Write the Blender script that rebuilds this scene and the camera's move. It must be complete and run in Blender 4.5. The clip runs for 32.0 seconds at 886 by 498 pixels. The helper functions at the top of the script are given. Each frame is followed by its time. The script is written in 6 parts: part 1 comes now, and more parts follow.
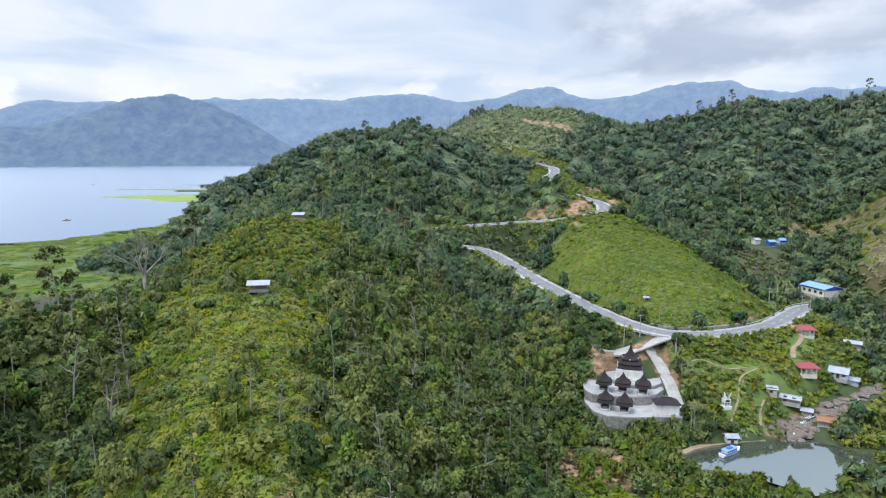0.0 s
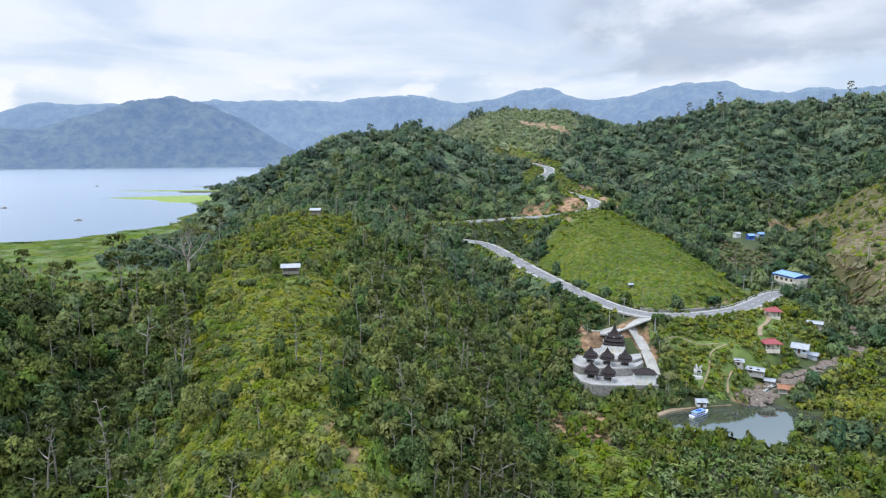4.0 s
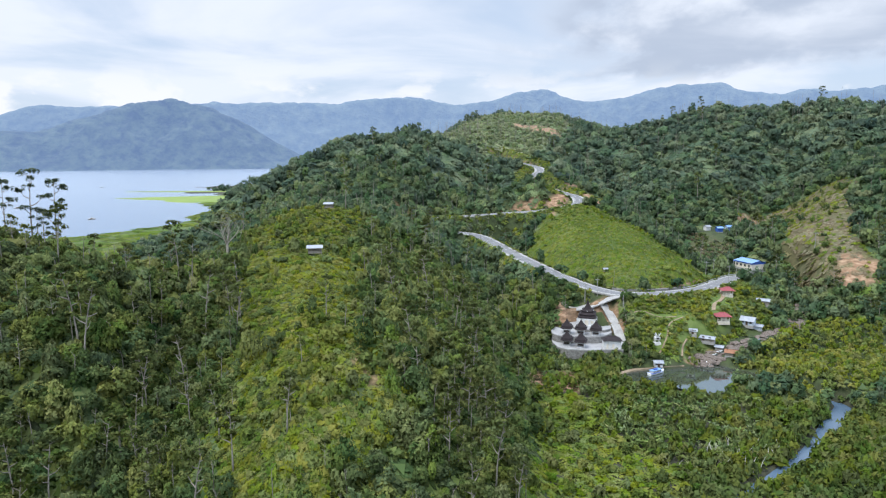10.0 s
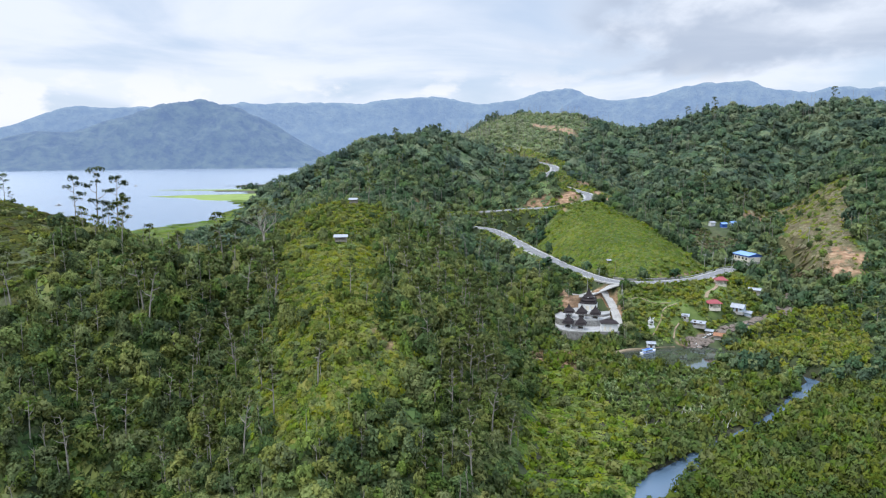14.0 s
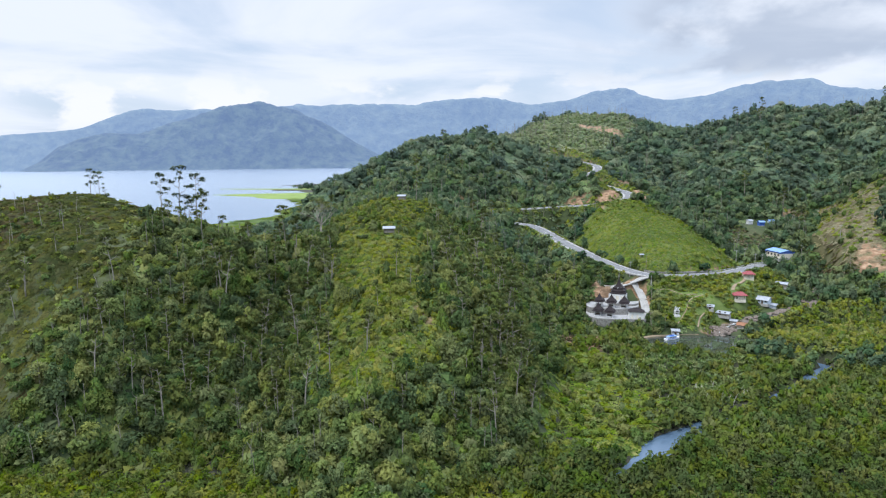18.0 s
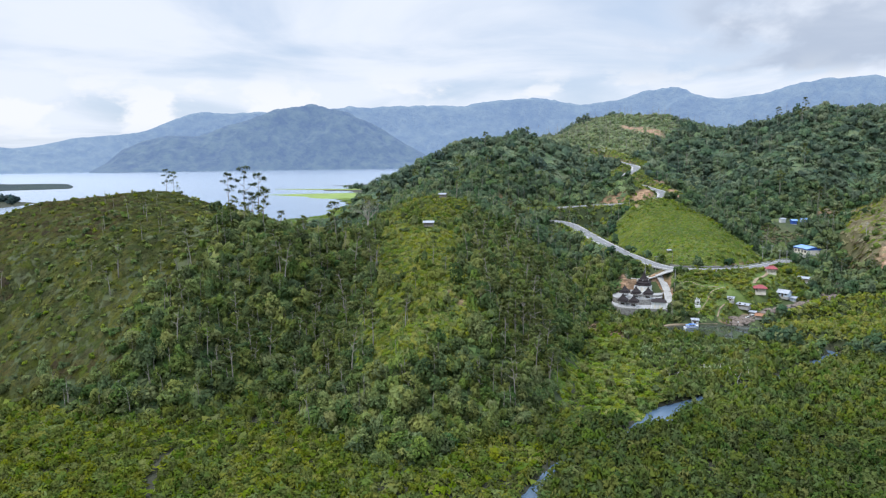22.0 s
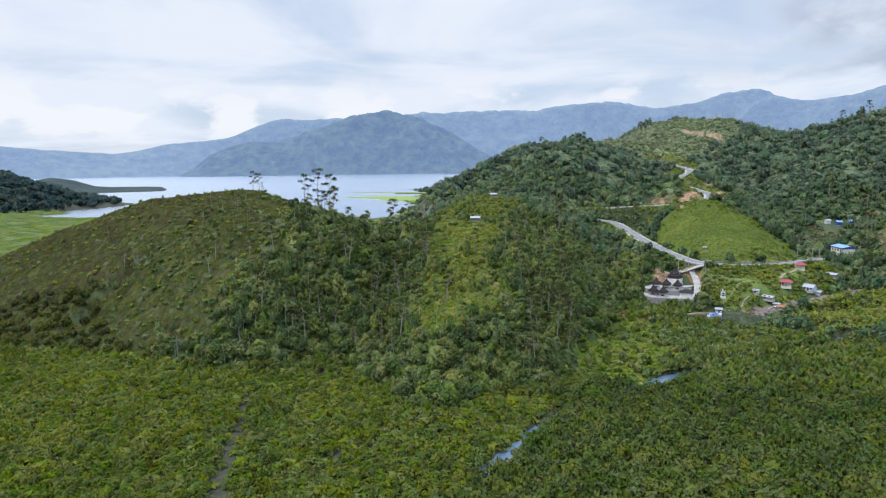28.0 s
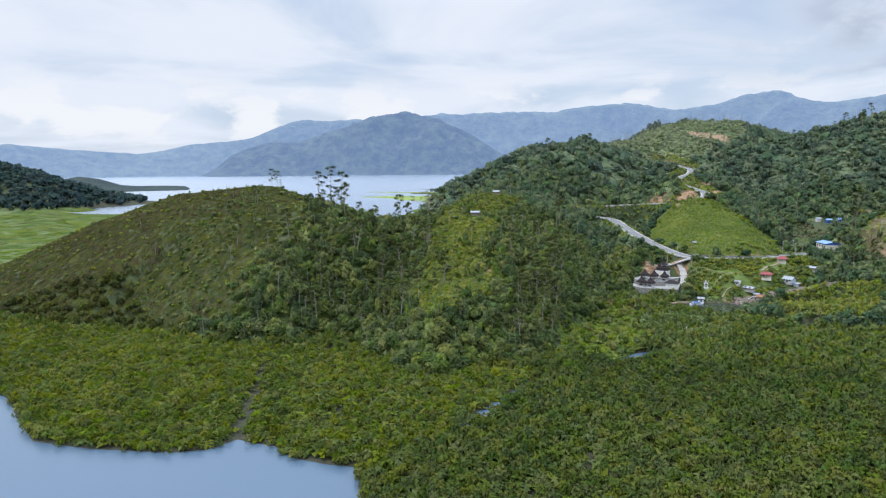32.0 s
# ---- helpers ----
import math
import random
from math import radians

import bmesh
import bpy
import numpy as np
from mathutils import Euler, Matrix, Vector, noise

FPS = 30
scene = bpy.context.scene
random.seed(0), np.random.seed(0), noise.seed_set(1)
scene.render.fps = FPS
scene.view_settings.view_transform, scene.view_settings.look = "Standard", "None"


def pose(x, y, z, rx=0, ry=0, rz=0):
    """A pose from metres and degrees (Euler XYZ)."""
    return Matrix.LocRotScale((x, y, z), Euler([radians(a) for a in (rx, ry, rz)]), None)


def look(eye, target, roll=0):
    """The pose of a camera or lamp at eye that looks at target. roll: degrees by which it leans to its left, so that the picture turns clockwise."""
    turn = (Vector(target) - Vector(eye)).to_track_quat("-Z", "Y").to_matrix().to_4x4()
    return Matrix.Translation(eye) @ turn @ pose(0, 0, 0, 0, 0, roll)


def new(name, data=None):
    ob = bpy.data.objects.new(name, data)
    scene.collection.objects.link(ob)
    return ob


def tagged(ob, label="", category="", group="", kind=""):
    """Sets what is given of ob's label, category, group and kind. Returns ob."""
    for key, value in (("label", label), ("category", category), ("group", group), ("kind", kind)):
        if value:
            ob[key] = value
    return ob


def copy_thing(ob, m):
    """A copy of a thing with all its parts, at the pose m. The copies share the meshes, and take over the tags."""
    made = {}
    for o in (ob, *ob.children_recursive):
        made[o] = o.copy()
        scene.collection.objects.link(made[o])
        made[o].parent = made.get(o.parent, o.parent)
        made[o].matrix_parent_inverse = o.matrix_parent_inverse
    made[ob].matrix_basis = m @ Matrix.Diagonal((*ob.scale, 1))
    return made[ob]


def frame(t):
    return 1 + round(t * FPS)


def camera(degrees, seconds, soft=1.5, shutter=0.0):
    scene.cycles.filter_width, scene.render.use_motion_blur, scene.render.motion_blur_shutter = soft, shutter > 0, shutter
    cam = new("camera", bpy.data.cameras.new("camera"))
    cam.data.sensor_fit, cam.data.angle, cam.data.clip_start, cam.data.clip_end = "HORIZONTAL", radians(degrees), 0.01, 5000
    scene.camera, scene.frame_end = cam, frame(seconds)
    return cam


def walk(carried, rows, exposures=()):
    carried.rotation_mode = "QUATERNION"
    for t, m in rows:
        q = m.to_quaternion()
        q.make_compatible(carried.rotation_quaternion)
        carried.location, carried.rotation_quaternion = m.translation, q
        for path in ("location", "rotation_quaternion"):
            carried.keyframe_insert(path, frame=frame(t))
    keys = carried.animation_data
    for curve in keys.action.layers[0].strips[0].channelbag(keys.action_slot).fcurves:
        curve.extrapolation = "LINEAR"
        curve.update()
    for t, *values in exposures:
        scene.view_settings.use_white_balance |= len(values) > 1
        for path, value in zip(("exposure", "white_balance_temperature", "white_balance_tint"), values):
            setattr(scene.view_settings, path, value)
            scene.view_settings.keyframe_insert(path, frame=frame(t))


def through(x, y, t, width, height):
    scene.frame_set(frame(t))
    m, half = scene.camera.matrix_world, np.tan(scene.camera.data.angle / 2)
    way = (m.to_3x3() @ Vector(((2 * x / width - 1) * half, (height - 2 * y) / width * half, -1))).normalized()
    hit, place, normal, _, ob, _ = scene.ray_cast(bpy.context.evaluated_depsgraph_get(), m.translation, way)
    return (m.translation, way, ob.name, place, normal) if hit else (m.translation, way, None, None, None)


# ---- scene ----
cam = camera(68.2, 32.0, soft=1.2)
PATH = [
    (0, (-40.683, 2.09, 82.287), (-40.664, 4.068, 81.994), 0.1),
    (2, (-41.824, -10.799, 82.341), (-41.801, -8.82, 82.049), 0.1),
    (3.5, (-42.708, -20.769, 82.379), (-42.685, -18.79, 82.088), -0.1),
    (5.5, (-43.426, -33.525, 82.197), (-43.401, -31.546, 81.908), -0.0),
    (6, (-43.557, -36.744, 82.223), (-43.53, -34.765, 81.935), -0.0),
    (9, (-43.556, -56.205, 81.94), (-43.522, -54.226, 81.654), -0.2),
    (11, (-42.433, -70.092, 82.124), (-42.41, -68.113, 81.837), -0.2),
    (12, (-40.821, -77.148, 82.18), (-40.808, -75.169, 81.892), -0.2),
    (13, (-39.725, -84.029, 82.325), (-39.734, -82.05, 82.036), -0.2),
    (14.5, (-38.29, -94.192, 82.195), (-38.353, -92.214, 81.907), -0.3),
    (16.5, (-36.003, -107.303, 82.268), (-36.14, -105.329, 81.979), -0.3),
    (17.5, (-33.783, -113.848, 82.133), (-33.96, -111.877, 81.846), -0.3),
    (19, (-30.247, -124.383, 81.93), (-30.489, -122.418, 81.644), -0.4),
    (21, (-25.946, -138.179, 82.088), (-26.255, -136.224, 81.804), -0.5),
    (23, (-19.794, -151.357, 82.204), (-20.179, -149.415, 81.923), -0.5),
    (25.5, (-10.794, -167.761, 81.761), (-11.272, -165.839, 81.486), -0.5),
    (27.5, (-3.57, -180.397, 81.453), (-4.113, -178.491, 81.184), -0.6),
    (28, (-1.471, -183.513, 81.364), (-2.031, -181.611, 81.097), -0.6),
    (29.5, (5.045, -193.346, 81.023), (4.448, -191.455, 80.759), -0.5),
    (30.5, (9.564, -199.561, 80.693), (8.958, -197.674, 80.43), -0.5),
    (32, (16.074, -209.004, 79.912), (15.459, -207.119, 79.649), -0.4),
]
walk(cam, [(t, look(eye, target, roll)) for t, eye, target, roll in PATH], [(0, 0.20), (16, 0.20), (24, 0.14), (32, 0.08)])

# ---- light and sky ----
SUN_EL, SUN_AZ = radians(63), radians(-122)      # sun high, off to the west
world = bpy.data.worlds.new("world")
scene.world = world
world.use_nodes = True
wn, wl = world.node_tree.nodes, world.node_tree.links
wn.clear()


def node(tree, kind, loc=None, **props):
    n = tree.nodes.new(kind)
    for k, v in props.items():
        n.inputs[k].default_value = v
    return n


def ramp(tree, stops, fac):
    n = tree.nodes.new("ShaderNodeValToRGB")
    e = n.color_ramp.elements
    while len(e) < len(stops):
        e.new(0.5)
    for el, (p, c) in zip(e, stops):
        el.position, el.color = p, (*c, 1)
    tree.links.new(fac, n.inputs[0])
    return n.outputs[0]


def mixer(tree, fac, a, b, blend="MIX"):
    n = tree.nodes.new("ShaderNodeMix")
    n.data_type, n.blend_type = "RGBA", blend
    for sock, val in ((n.inputs[0], fac), (n.inputs[6], a), (n.inputs[7], b)):
        if isinstance(val, (int, float)):
            sock.default_value = val
        elif isinstance(val, tuple):
            sock.default_value = (*val, 1)
        else:
            tree.links.new(val, sock)
    return n.outputs[2]


def maths(tree, op, a, b=0.0, clamp=False):
    n = tree.nodes.new("ShaderNodeMath")
    n.operation, n.use_clamp = op, clamp
    for sock, val in ((n.inputs[0], a), (n.inputs[1], b)):
        if isinstance(val, (int, float)):
            sock.default_value = val
        else:
            tree.links.new(val, sock)
    return n.outputs[0]


def noise_of(tree, vec, scale, detail=4.0, rough=0.55, distortion=0.0):
    n = tree.nodes.new("ShaderNodeTexNoise")
    n.inputs["Scale"].default_value, n.inputs["Detail"].default_value = scale, detail
    n.inputs["Roughness"].default_value, n.inputs["Distortion"].default_value = rough, distortion
    if vec is not None:
        tree.links.new(vec, n.inputs["Vector"])
    return n.outputs["Fac"]


def mapped(tree, vec, scale=(1, 1, 1), loc=(0, 0, 0)):
    n = tree.nodes.new("ShaderNodeMapping")
    n.inputs["Scale"].default_value, n.inputs["Location"].default_value = scale, loc
    tree.links.new(vec, n.inputs["Vector"])
    return n.outputs[0]


wt = world.node_tree
sky = wn.new("ShaderNodeTexSky")
sky.sky_type, sky.sun_disc = "NISHITA", False
sky.sun_elevation, sky.sun_rotation = SUN_EL, SUN_AZ
sky.air_density, sky.dust_density, sky.altitude = 1.0, 1.2, 90
way = wn.new("ShaderNodeTexCoord").outputs["Generated"]
sep = wn.new("ShaderNodeSeparateXYZ")
wl.new(way, sep.inputs[0])
# broken cloud cover: high veils drawn out by distance, small heaped clouds low down, one grey bank to the east with a flat base
deep = maths(wt, "ADD", maths(wt, "MAXIMUM", sep.outputs[2], 0.0), 0.13)
flat_way = wn.new("ShaderNodeCombineXYZ")
wl.new(maths(wt, "DIVIDE", sep.outputs[0], deep), flat_way.inputs[0])
wl.new(maths(wt, "DIVIDE", sep.outputs[1], deep), flat_way.inputs[1])


def between(value, lo, hi):
    n = wn.new("ShaderNodeMapRange")
    n.interpolation_type = "SMOOTHSTEP"
    n.inputs[1].default_value, n.inputs[2].default_value = lo, hi
    wl.new(value, n.inputs[0])
    return n.outputs[0]


veil = noise_of(wt, mapped(wt, flat_way.outputs[0], (1.0, 1.0, 1.0), (0.7, 2.3, 0.0)), 0.62, 6, 0.52, 0.5)
white = between(veil, 0.36, 0.58)
puff = noise_of(wt, mapped(wt, way, (1.0, 1.0, 1.9), (3.1, 0.2, 0.5)), 8.5, 7, 0.52, 0.1)
low = maths(wt, "MULTIPLY", between(sep.outputs[2], 0.012, 0.05), maths(wt, "SUBTRACT", 1.0, between(sep.outputs[2], 0.075, 0.14)))
heap = maths(wt, "MULTIPLY", between(puff, 0.49, 0.58), low)
bank = noise_of(wt, mapped(wt, flat_way.outputs[0], (1.0, 1.0, 1.0), (4.0, 0.5, 0.0)), 0.5, 7, 0.55, 0.3)
edge_z = maths(wt, "ADD", sep.outputs[2], maths(wt, "MULTIPLY", maths(wt, "SUBTRACT", puff, 0.5), 0.10))
ragged = maths(wt, "ADD", sep.outputs[0], maths(wt, "MULTIPLY", maths(wt, "SUBTRACT", veil, 0.5), 0.9))
thick = maths(wt, "MULTIPLY", between(ragged, -0.02, 0.26), maths(wt, "MULTIPLY", between(edge_z, 0.093, 0.118), maths(wt, "SUBTRACT", 1.0, between(sep.outputs[2], 0.24, 0.36))))
gaps = noise_of(wt, mapped(wt, way, (1.0, 1.0, 1.7), (1.3, 0.6, 0.1)), 4.2, 7, 0.55, 0.1)
grey = maths(wt, "MULTIPLY", maths(wt, "MULTIPLY", between(bank, 0.22, 0.48), between(gaps, 0.36, 0.54)), thick, True)
cloud = mixer(wt, grey, (7.5, 8.1, 9.2), (4.5, 5.25, 6.6))
blue = mixer(wt, 0.72, sky.outputs[0], (6.0, 7.15, 9.1))
colour = mixer(wt, heap, mixer(wt, maths(wt, "MAXIMUM", white, grey), blue, cloud), mixer(wt, grey, (8.3, 8.6, 9.2), (6.3, 6.9, 7.8)))
# a clouded sky grows brighter towards the zenith
over = wn.new("ShaderNodeMapRange")
for k_, v_ in ((1, 0.22), (2, 0.95), (3, 0.0), (4, 1.0)):
    over.inputs[k_].default_value = v_
wl.new(sep.outputs[2], over.inputs[0])
lift = wn.new("ShaderNodeVectorMath")
lift.operation = "MULTIPLY"
wl.new(colour, lift.inputs[0])
wl.new(mixer(wt, over.outputs[0], (1.0, 1.0, 1.0), (2.85, 2.85, 2.85)), lift.inputs[1])
colour = lift.outputs[0]
back = wn.new("ShaderNodeBackground")
back.inputs[1].default_value = 0.1
wl.new(colour, back.inputs[0])
wl.new(back.outputs[0], wn.new("ShaderNodeOutputWorld").inputs[0])

sun = new("sun", bpy.data.lights.new("sun", "SUN"))
sun.data.energy, sun.data.angle, sun.data.color = 1.75, radians(14), (1.0, 0.95, 0.86)
sun.matrix_world = look((0, 0, 0), (-math.sin(SUN_AZ) * math.cos(SUN_EL), -math.cos(SUN_AZ) * math.cos(SUN_EL), -math.sin(SUN_EL)))


# ---- materials ----
def material(name):
    m = bpy.data.materials.new(name)
    m.use_nodes = True
    t = m.node_tree
    return m, t, t.nodes["Principled BSDF"]


def coords(t, kind="Object"):
    return t.nodes.new("ShaderNodeTexCoord").outputs[kind]


def bump(t, height, strength, distance, bsdf):
    n = t.nodes.new("ShaderNodeBump")
    n.inputs["Strength"].default_value, n.inputs["Distance"].default_value = strength, distance
    t.links.new(height, n.inputs["Height"])
    t.links.new(n.outputs[0], bsdf.inputs["Normal"])


def surface(name, a, b, scale=1.0, rough=0.7, metal=0.0, relief=0.0, streak=(1, 1, 1), dirt=0.0):
    """A two-tone material: grain at one scale, stains at another."""
    m, t, s = material(name)
    c = coords(t)
    fine = noise_of(t, mapped(t, c, streak), scale * 6, 5)
    wide = noise_of(t, c, scale * 0.7, 3)
    both = maths(t, "ADD", maths(t, "MULTIPLY", fine, 0.6), maths(t, "MULTIPLY", wide, 0.5))
    col = ramp(t, [(0.4, a), (0.68, b)], both)
    if dirt:
        col = mixer(t, maths(t, "MULTIPLY", ramp(t, [(0.5, (0, 0, 0)), (0.7, (1, 1, 1))], noise_of(t, mapped(t, c, (1.3, 1.3, 0.4)), scale * 1.7, 6)), dirt), col, (0.09, 0.085, 0.07))
    t.links.new(col, s.inputs["Base Color"])
    s.inputs["Roughness"].default_value, s.inputs["Metallic"].default_value = rough, metal
    if relief:
        bump(t, fine, 0.6, relief, s)
    return m


def foliage(name, dark, mid, light, patch=0.12, through=0.4, speckle=0.17):
    """Leaves: tone varies from plant to plant and from leaf to leaf, and light comes through them."""
    m, t, s = material(name)
    t.nodes.remove(s)
    c = coords(t)
    tone = noise_of(t, c, patch, 3, 0.6)
    wide = noise_of(t, c, patch * 0.18, 2)
    leaf = t.nodes.new("ShaderNodeNewGeometry").outputs["Random Per Island"]
    plant = t.nodes.new("ShaderNodeAttribute")
    plant.attribute_name = "plant_tone"
    own = plant.outputs["Fac"]
    key = maths(t, "ADD", maths(t, "ADD", maths(t, "MULTIPLY", tone, 0.56), maths(t, "MULTIPLY", own, 0.30)), maths(t, "ADD", maths(t, "MULTIPLY", wide, 0.3), maths(t, "MULTIPLY", leaf, speckle)))
    col = ramp(t, [(0.44, dark), (0.63, mid), (0.84, light)], key)
    # each plant leans a little to yellow or to blue-green
    lean = t.nodes.new("ShaderNodeHueSaturation")
    t.links.new(maths(t, "ADD", maths(t, "MULTIPLY", maths(t, "FRACT", maths(t, "MULTIPLY", own, 7.31)), 0.055), 0.4745), lean.inputs["Hue"])
    t.links.new(maths(t, "ADD", maths(t, "MULTIPLY", maths(t, "FRACT", maths(t, "MULTIPLY", own, 13.7)), 0.35), 0.78), lean.inputs["Saturation"])
    t.links.new(col, lean.inputs["Color"])
    col = lean.outputs[0]
    normal = t.nodes.new("ShaderNodeAttribute")
    normal.attribute_name = "crown_normal"
    blend = t.nodes.new("ShaderNodeVectorMath")
    blend.operation = "SCALE"
    t.links.new(normal.outputs["Vector"], blend.inputs[0])
    blend.inputs["Scale"].default_value = 1.0
    d, tr, mx = t.nodes.new("ShaderNodeBsdfDiffuse"), t.nodes.new("ShaderNodeBsdfTranslucent"), t.nodes.new("ShaderNodeMixShader")
    for sh in (d, tr):
        t.links.new(col, sh.inputs["Color"])
    t.links.new(blend.outputs[0], d.inputs["Normal"])
    mx.inputs[0].default_value = through
    t.links.new(d.outputs[0], mx.inputs[1])
    t.links.new(tr.outputs[0], mx.inputs[2])
    t.links.new(mx.outputs[0], t.nodes["Material Output"].inputs[0])
    return m


LEAF_FOREST = foliage("forest_leaves", (0.060, 0.101, 0.042), (0.128, 0.186, 0.062), (0.262, 0.312, 0.094), 0.10)
LEAF_SHRUB = foliage("shrub_leaves", (0.106, 0.152, 0.033), (0.190, 0.238, 0.045), (0.295, 0.322, 0.068), 0.10)
LEAF_HEATH = foliage("heath_leaves", (0.062, 0.052, 0.030), (0.090, 0.080, 0.037), (0.125, 0.116, 0.048), 0.06)
LEAF_MOOR = foliage("moor_leaves", (0.050, 0.060, 0.023), (0.080, 0.094, 0.029), (0.128, 0.142, 0.042), 0.05)
LEAF_GLADE = foliage("glade_leaves", (0.108, 0.160, 0.030), (0.185, 0.248, 0.043), (0.285, 0.335, 0.070), 0.07, speckle=0.12)
LEAF_CLEARING = foliage("clearing_leaves", (0.14, 0.195, 0.10), (0.235, 0.30, 0.15), (0.34, 0.39, 0.22), 0.05)
LEAF_MANGROVE_PALE = foliage("pale_mangrove_leaves", (0.080, 0.116, 0.022), (0.140, 0.184, 0.029), (0.215, 0.246, 0.043), 0.07, speckle=0.09)
LEAF_FIELD = foliage("field_leaves", (0.118, 0.175, 0.036), (0.172, 0.232, 0.047), (0.250, 0.300, 0.072), 0.05, speckle=0.12)
LEAF_MANGROVE = foliage("mangrove_leaves", (0.064, 0.101, 0.028), (0.108, 0.150, 0.035), (0.170, 0.200, 0.046), 0.05, speckle=0.09)
LEAF_MANGROVE_TALL = foliage("tall_mangrove_leaves", (0.082, 0.126, 0.032), (0.136, 0.186, 0.040), (0.205, 0.240, 0.054), 0.045, speckle=0.09)
LEAF_MARSH = foliage("marsh_leaves", (0.135, 0.20, 0.052), (0.175, 0.245, 0.060), (0.225, 0.29, 0.075), 0.02, speckle=0.08)
LEAF_PALM = foliage("palm_leaves", (0.111, 0.186, 0.062), (0.211, 0.294, 0.096), (0.349, 0.432, 0.163), 0.3)
# far foliage: distance haze put into the leaf colour, bluer and paler
LEAF_BLUE_HAZE = foliage("blue_haze_leaves", (0.074, 0.126, 0.094), (0.142, 0.208, 0.130), (0.245, 0.310, 0.172), 0.05, speckle=0.1)
LEAF_SAPLING = foliage("sapling_leaves", (0.085, 0.128, 0.046), (0.148, 0.200, 0.058), (0.245, 0.29, 0.082), 0.12)
# middle slopes: forest green with a little haze blue painted in
LEAF_MIDDLE_HAZE = foliage("middle_forest_haze_leaves", (0.062, 0.112, 0.066), (0.122, 0.188, 0.094), (0.235, 0.300, 0.128), 0.07, speckle=0.12)
# wooded hill in the west: its blue cast is haze painted as leaf colour
LEAF_HAZY = foliage("distant_haze_leaves", (0.030, 0.060, 0.066), (0.052, 0.092, 0.090), (0.085, 0.130, 0.115), 0.02)
LEAF_DRY = foliage("dry_brush", (0.16, 0.136, 0.080), (0.235, 0.208, 0.128), (0.33, 0.295, 0.19), 0.08)
BARK = surface("pale_bark", (0.16, 0.145, 0.12), (0.34, 0.315, 0.27), 1.5, 0.85, relief=0.02, streak=(1, 1, 0.2))

# ground: litter and grass, bare soil where the cover attribute says so
GROUND, gt, gs = material("ground_cover")
gc = coords(gt)
grass = ramp(gt, [(0.35, (0.022, 0.034, 0.012)), (0.6, (0.046, 0.068, 0.018))], noise_of(gt, gc, 0.35, 6))
soil = ramp(gt, [(0.33, (0.13, 0.078, 0.045)), (0.5, (0.26, 0.155, 0.088)), (0.66, (0.39, 0.27, 0.175))], noise_of(gt, mapped(gt, gc, (1, 1, 2.5)), 0.4, 7))
mud = ramp(gt, [(0.35, (0.022, 0.023, 0.015)), (0.65, (0.048, 0.048, 0.028))], noise_of(gt, gc, 0.5, 5))
lawn = ramp(gt, [(0.35, (0.070, 0.115, 0.022)), (0.65, (0.125, 0.175, 0.042))], noise_of(gt, gc, 0.25, 6))
dry = ramp(gt, [(0.35, (0.07, 0.072, 0.03)), (0.5, (0.105, 0.103, 0.044)), (0.68, (0.17, 0.145, 0.08))], noise_of(gt, gc, 0.22, 7, 0.65))
dry_att = gt.nodes.new("ShaderNodeAttribute")
dry_att.attribute_name = "dry"
sep_c = gt.nodes.new("ShaderNodeSeparateColor")
att = gt.nodes.new("ShaderNodeAttribute")
att.attribute_name = "cover"
gt.links.new(att.outputs["Color"], sep_c.inputs[0])
gcol = mixer(gt, sep_c.outputs[2], mixer(gt, sep_c.outputs[1], mixer(gt, sep_c.outputs[0], mixer(gt, dry_att.outputs["Fac"], grass, dry), soil), lawn), mud)
gt.links.new(gcol, gs.inputs["Base Color"])
gs.inputs["Roughness"].default_value = 0.9
bump(gt, noise_of(gt, gc, 1.2, 6), 0.7, 0.25, gs)

WATER, t_, s_ = material("sea_water")
s_.inputs["Base Color"].default_value = (0.080, 0.130, 0.195, 1)
s_.inputs["Roughness"].default_value, s_.inputs["Specular IOR Level"].default_value = 0.5, 0.0
c_ = coords(t_)
gl_ = t_.nodes.new("ShaderNodeBsdfGlossy")
gl_.inputs["Roughness"].default_value = 0.27
gl_.inputs["Color"].default_value = (0.82, 0.88, 0.95, 1)
rip = maths(t_, "ADD", noise_of(t_, c_, 0.9, 3), maths(t_, "MULTIPLY", noise_of(t_, c_, 0.05, 4), 2.0))
bump(t_, rip, 0.25, 0.25, gl_)
fr_, mx_ = t_.nodes.new("ShaderNodeFresnel"), t_.nodes.new("ShaderNodeMixShader")
fr_.inputs["IOR"].default_value = 1.58
for a_, b_ in ((fr_.outputs[0], mx_.inputs[0]), (s_.outputs[0], mx_.inputs[1]), (gl_.outputs[0], mx_.inputs[2]), (mx_.outputs[0], t_.nodes["Material Output"].inputs[0])):
    t_.links.new(a_, b_)


POND_WATER, t_, s_ = material("pond_water")
s_.inputs["Base Color"].default_value = (0.050, 0.058, 0.045, 1)
s_.inputs["Roughness"].default_value, s_.inputs["Specular IOR Level"].default_value = 0.5, 0.0
gl_ = t_.nodes.new("ShaderNodeBsdfGlossy")
gl_.inputs["Roughness"].default_value = 0.04
gl_.inputs["Color"].default_value = (0.82, 0.94, 1.0, 1)
bump(t_, noise_of(t_, coords(t_), 0.7, 3), 0.06, 0.1, gl_)
fr_, mx_ = t_.nodes.new("ShaderNodeFresnel"), t_.nodes.new("ShaderNodeMixShader")
fr_.inputs["IOR"].default_value = 3.1
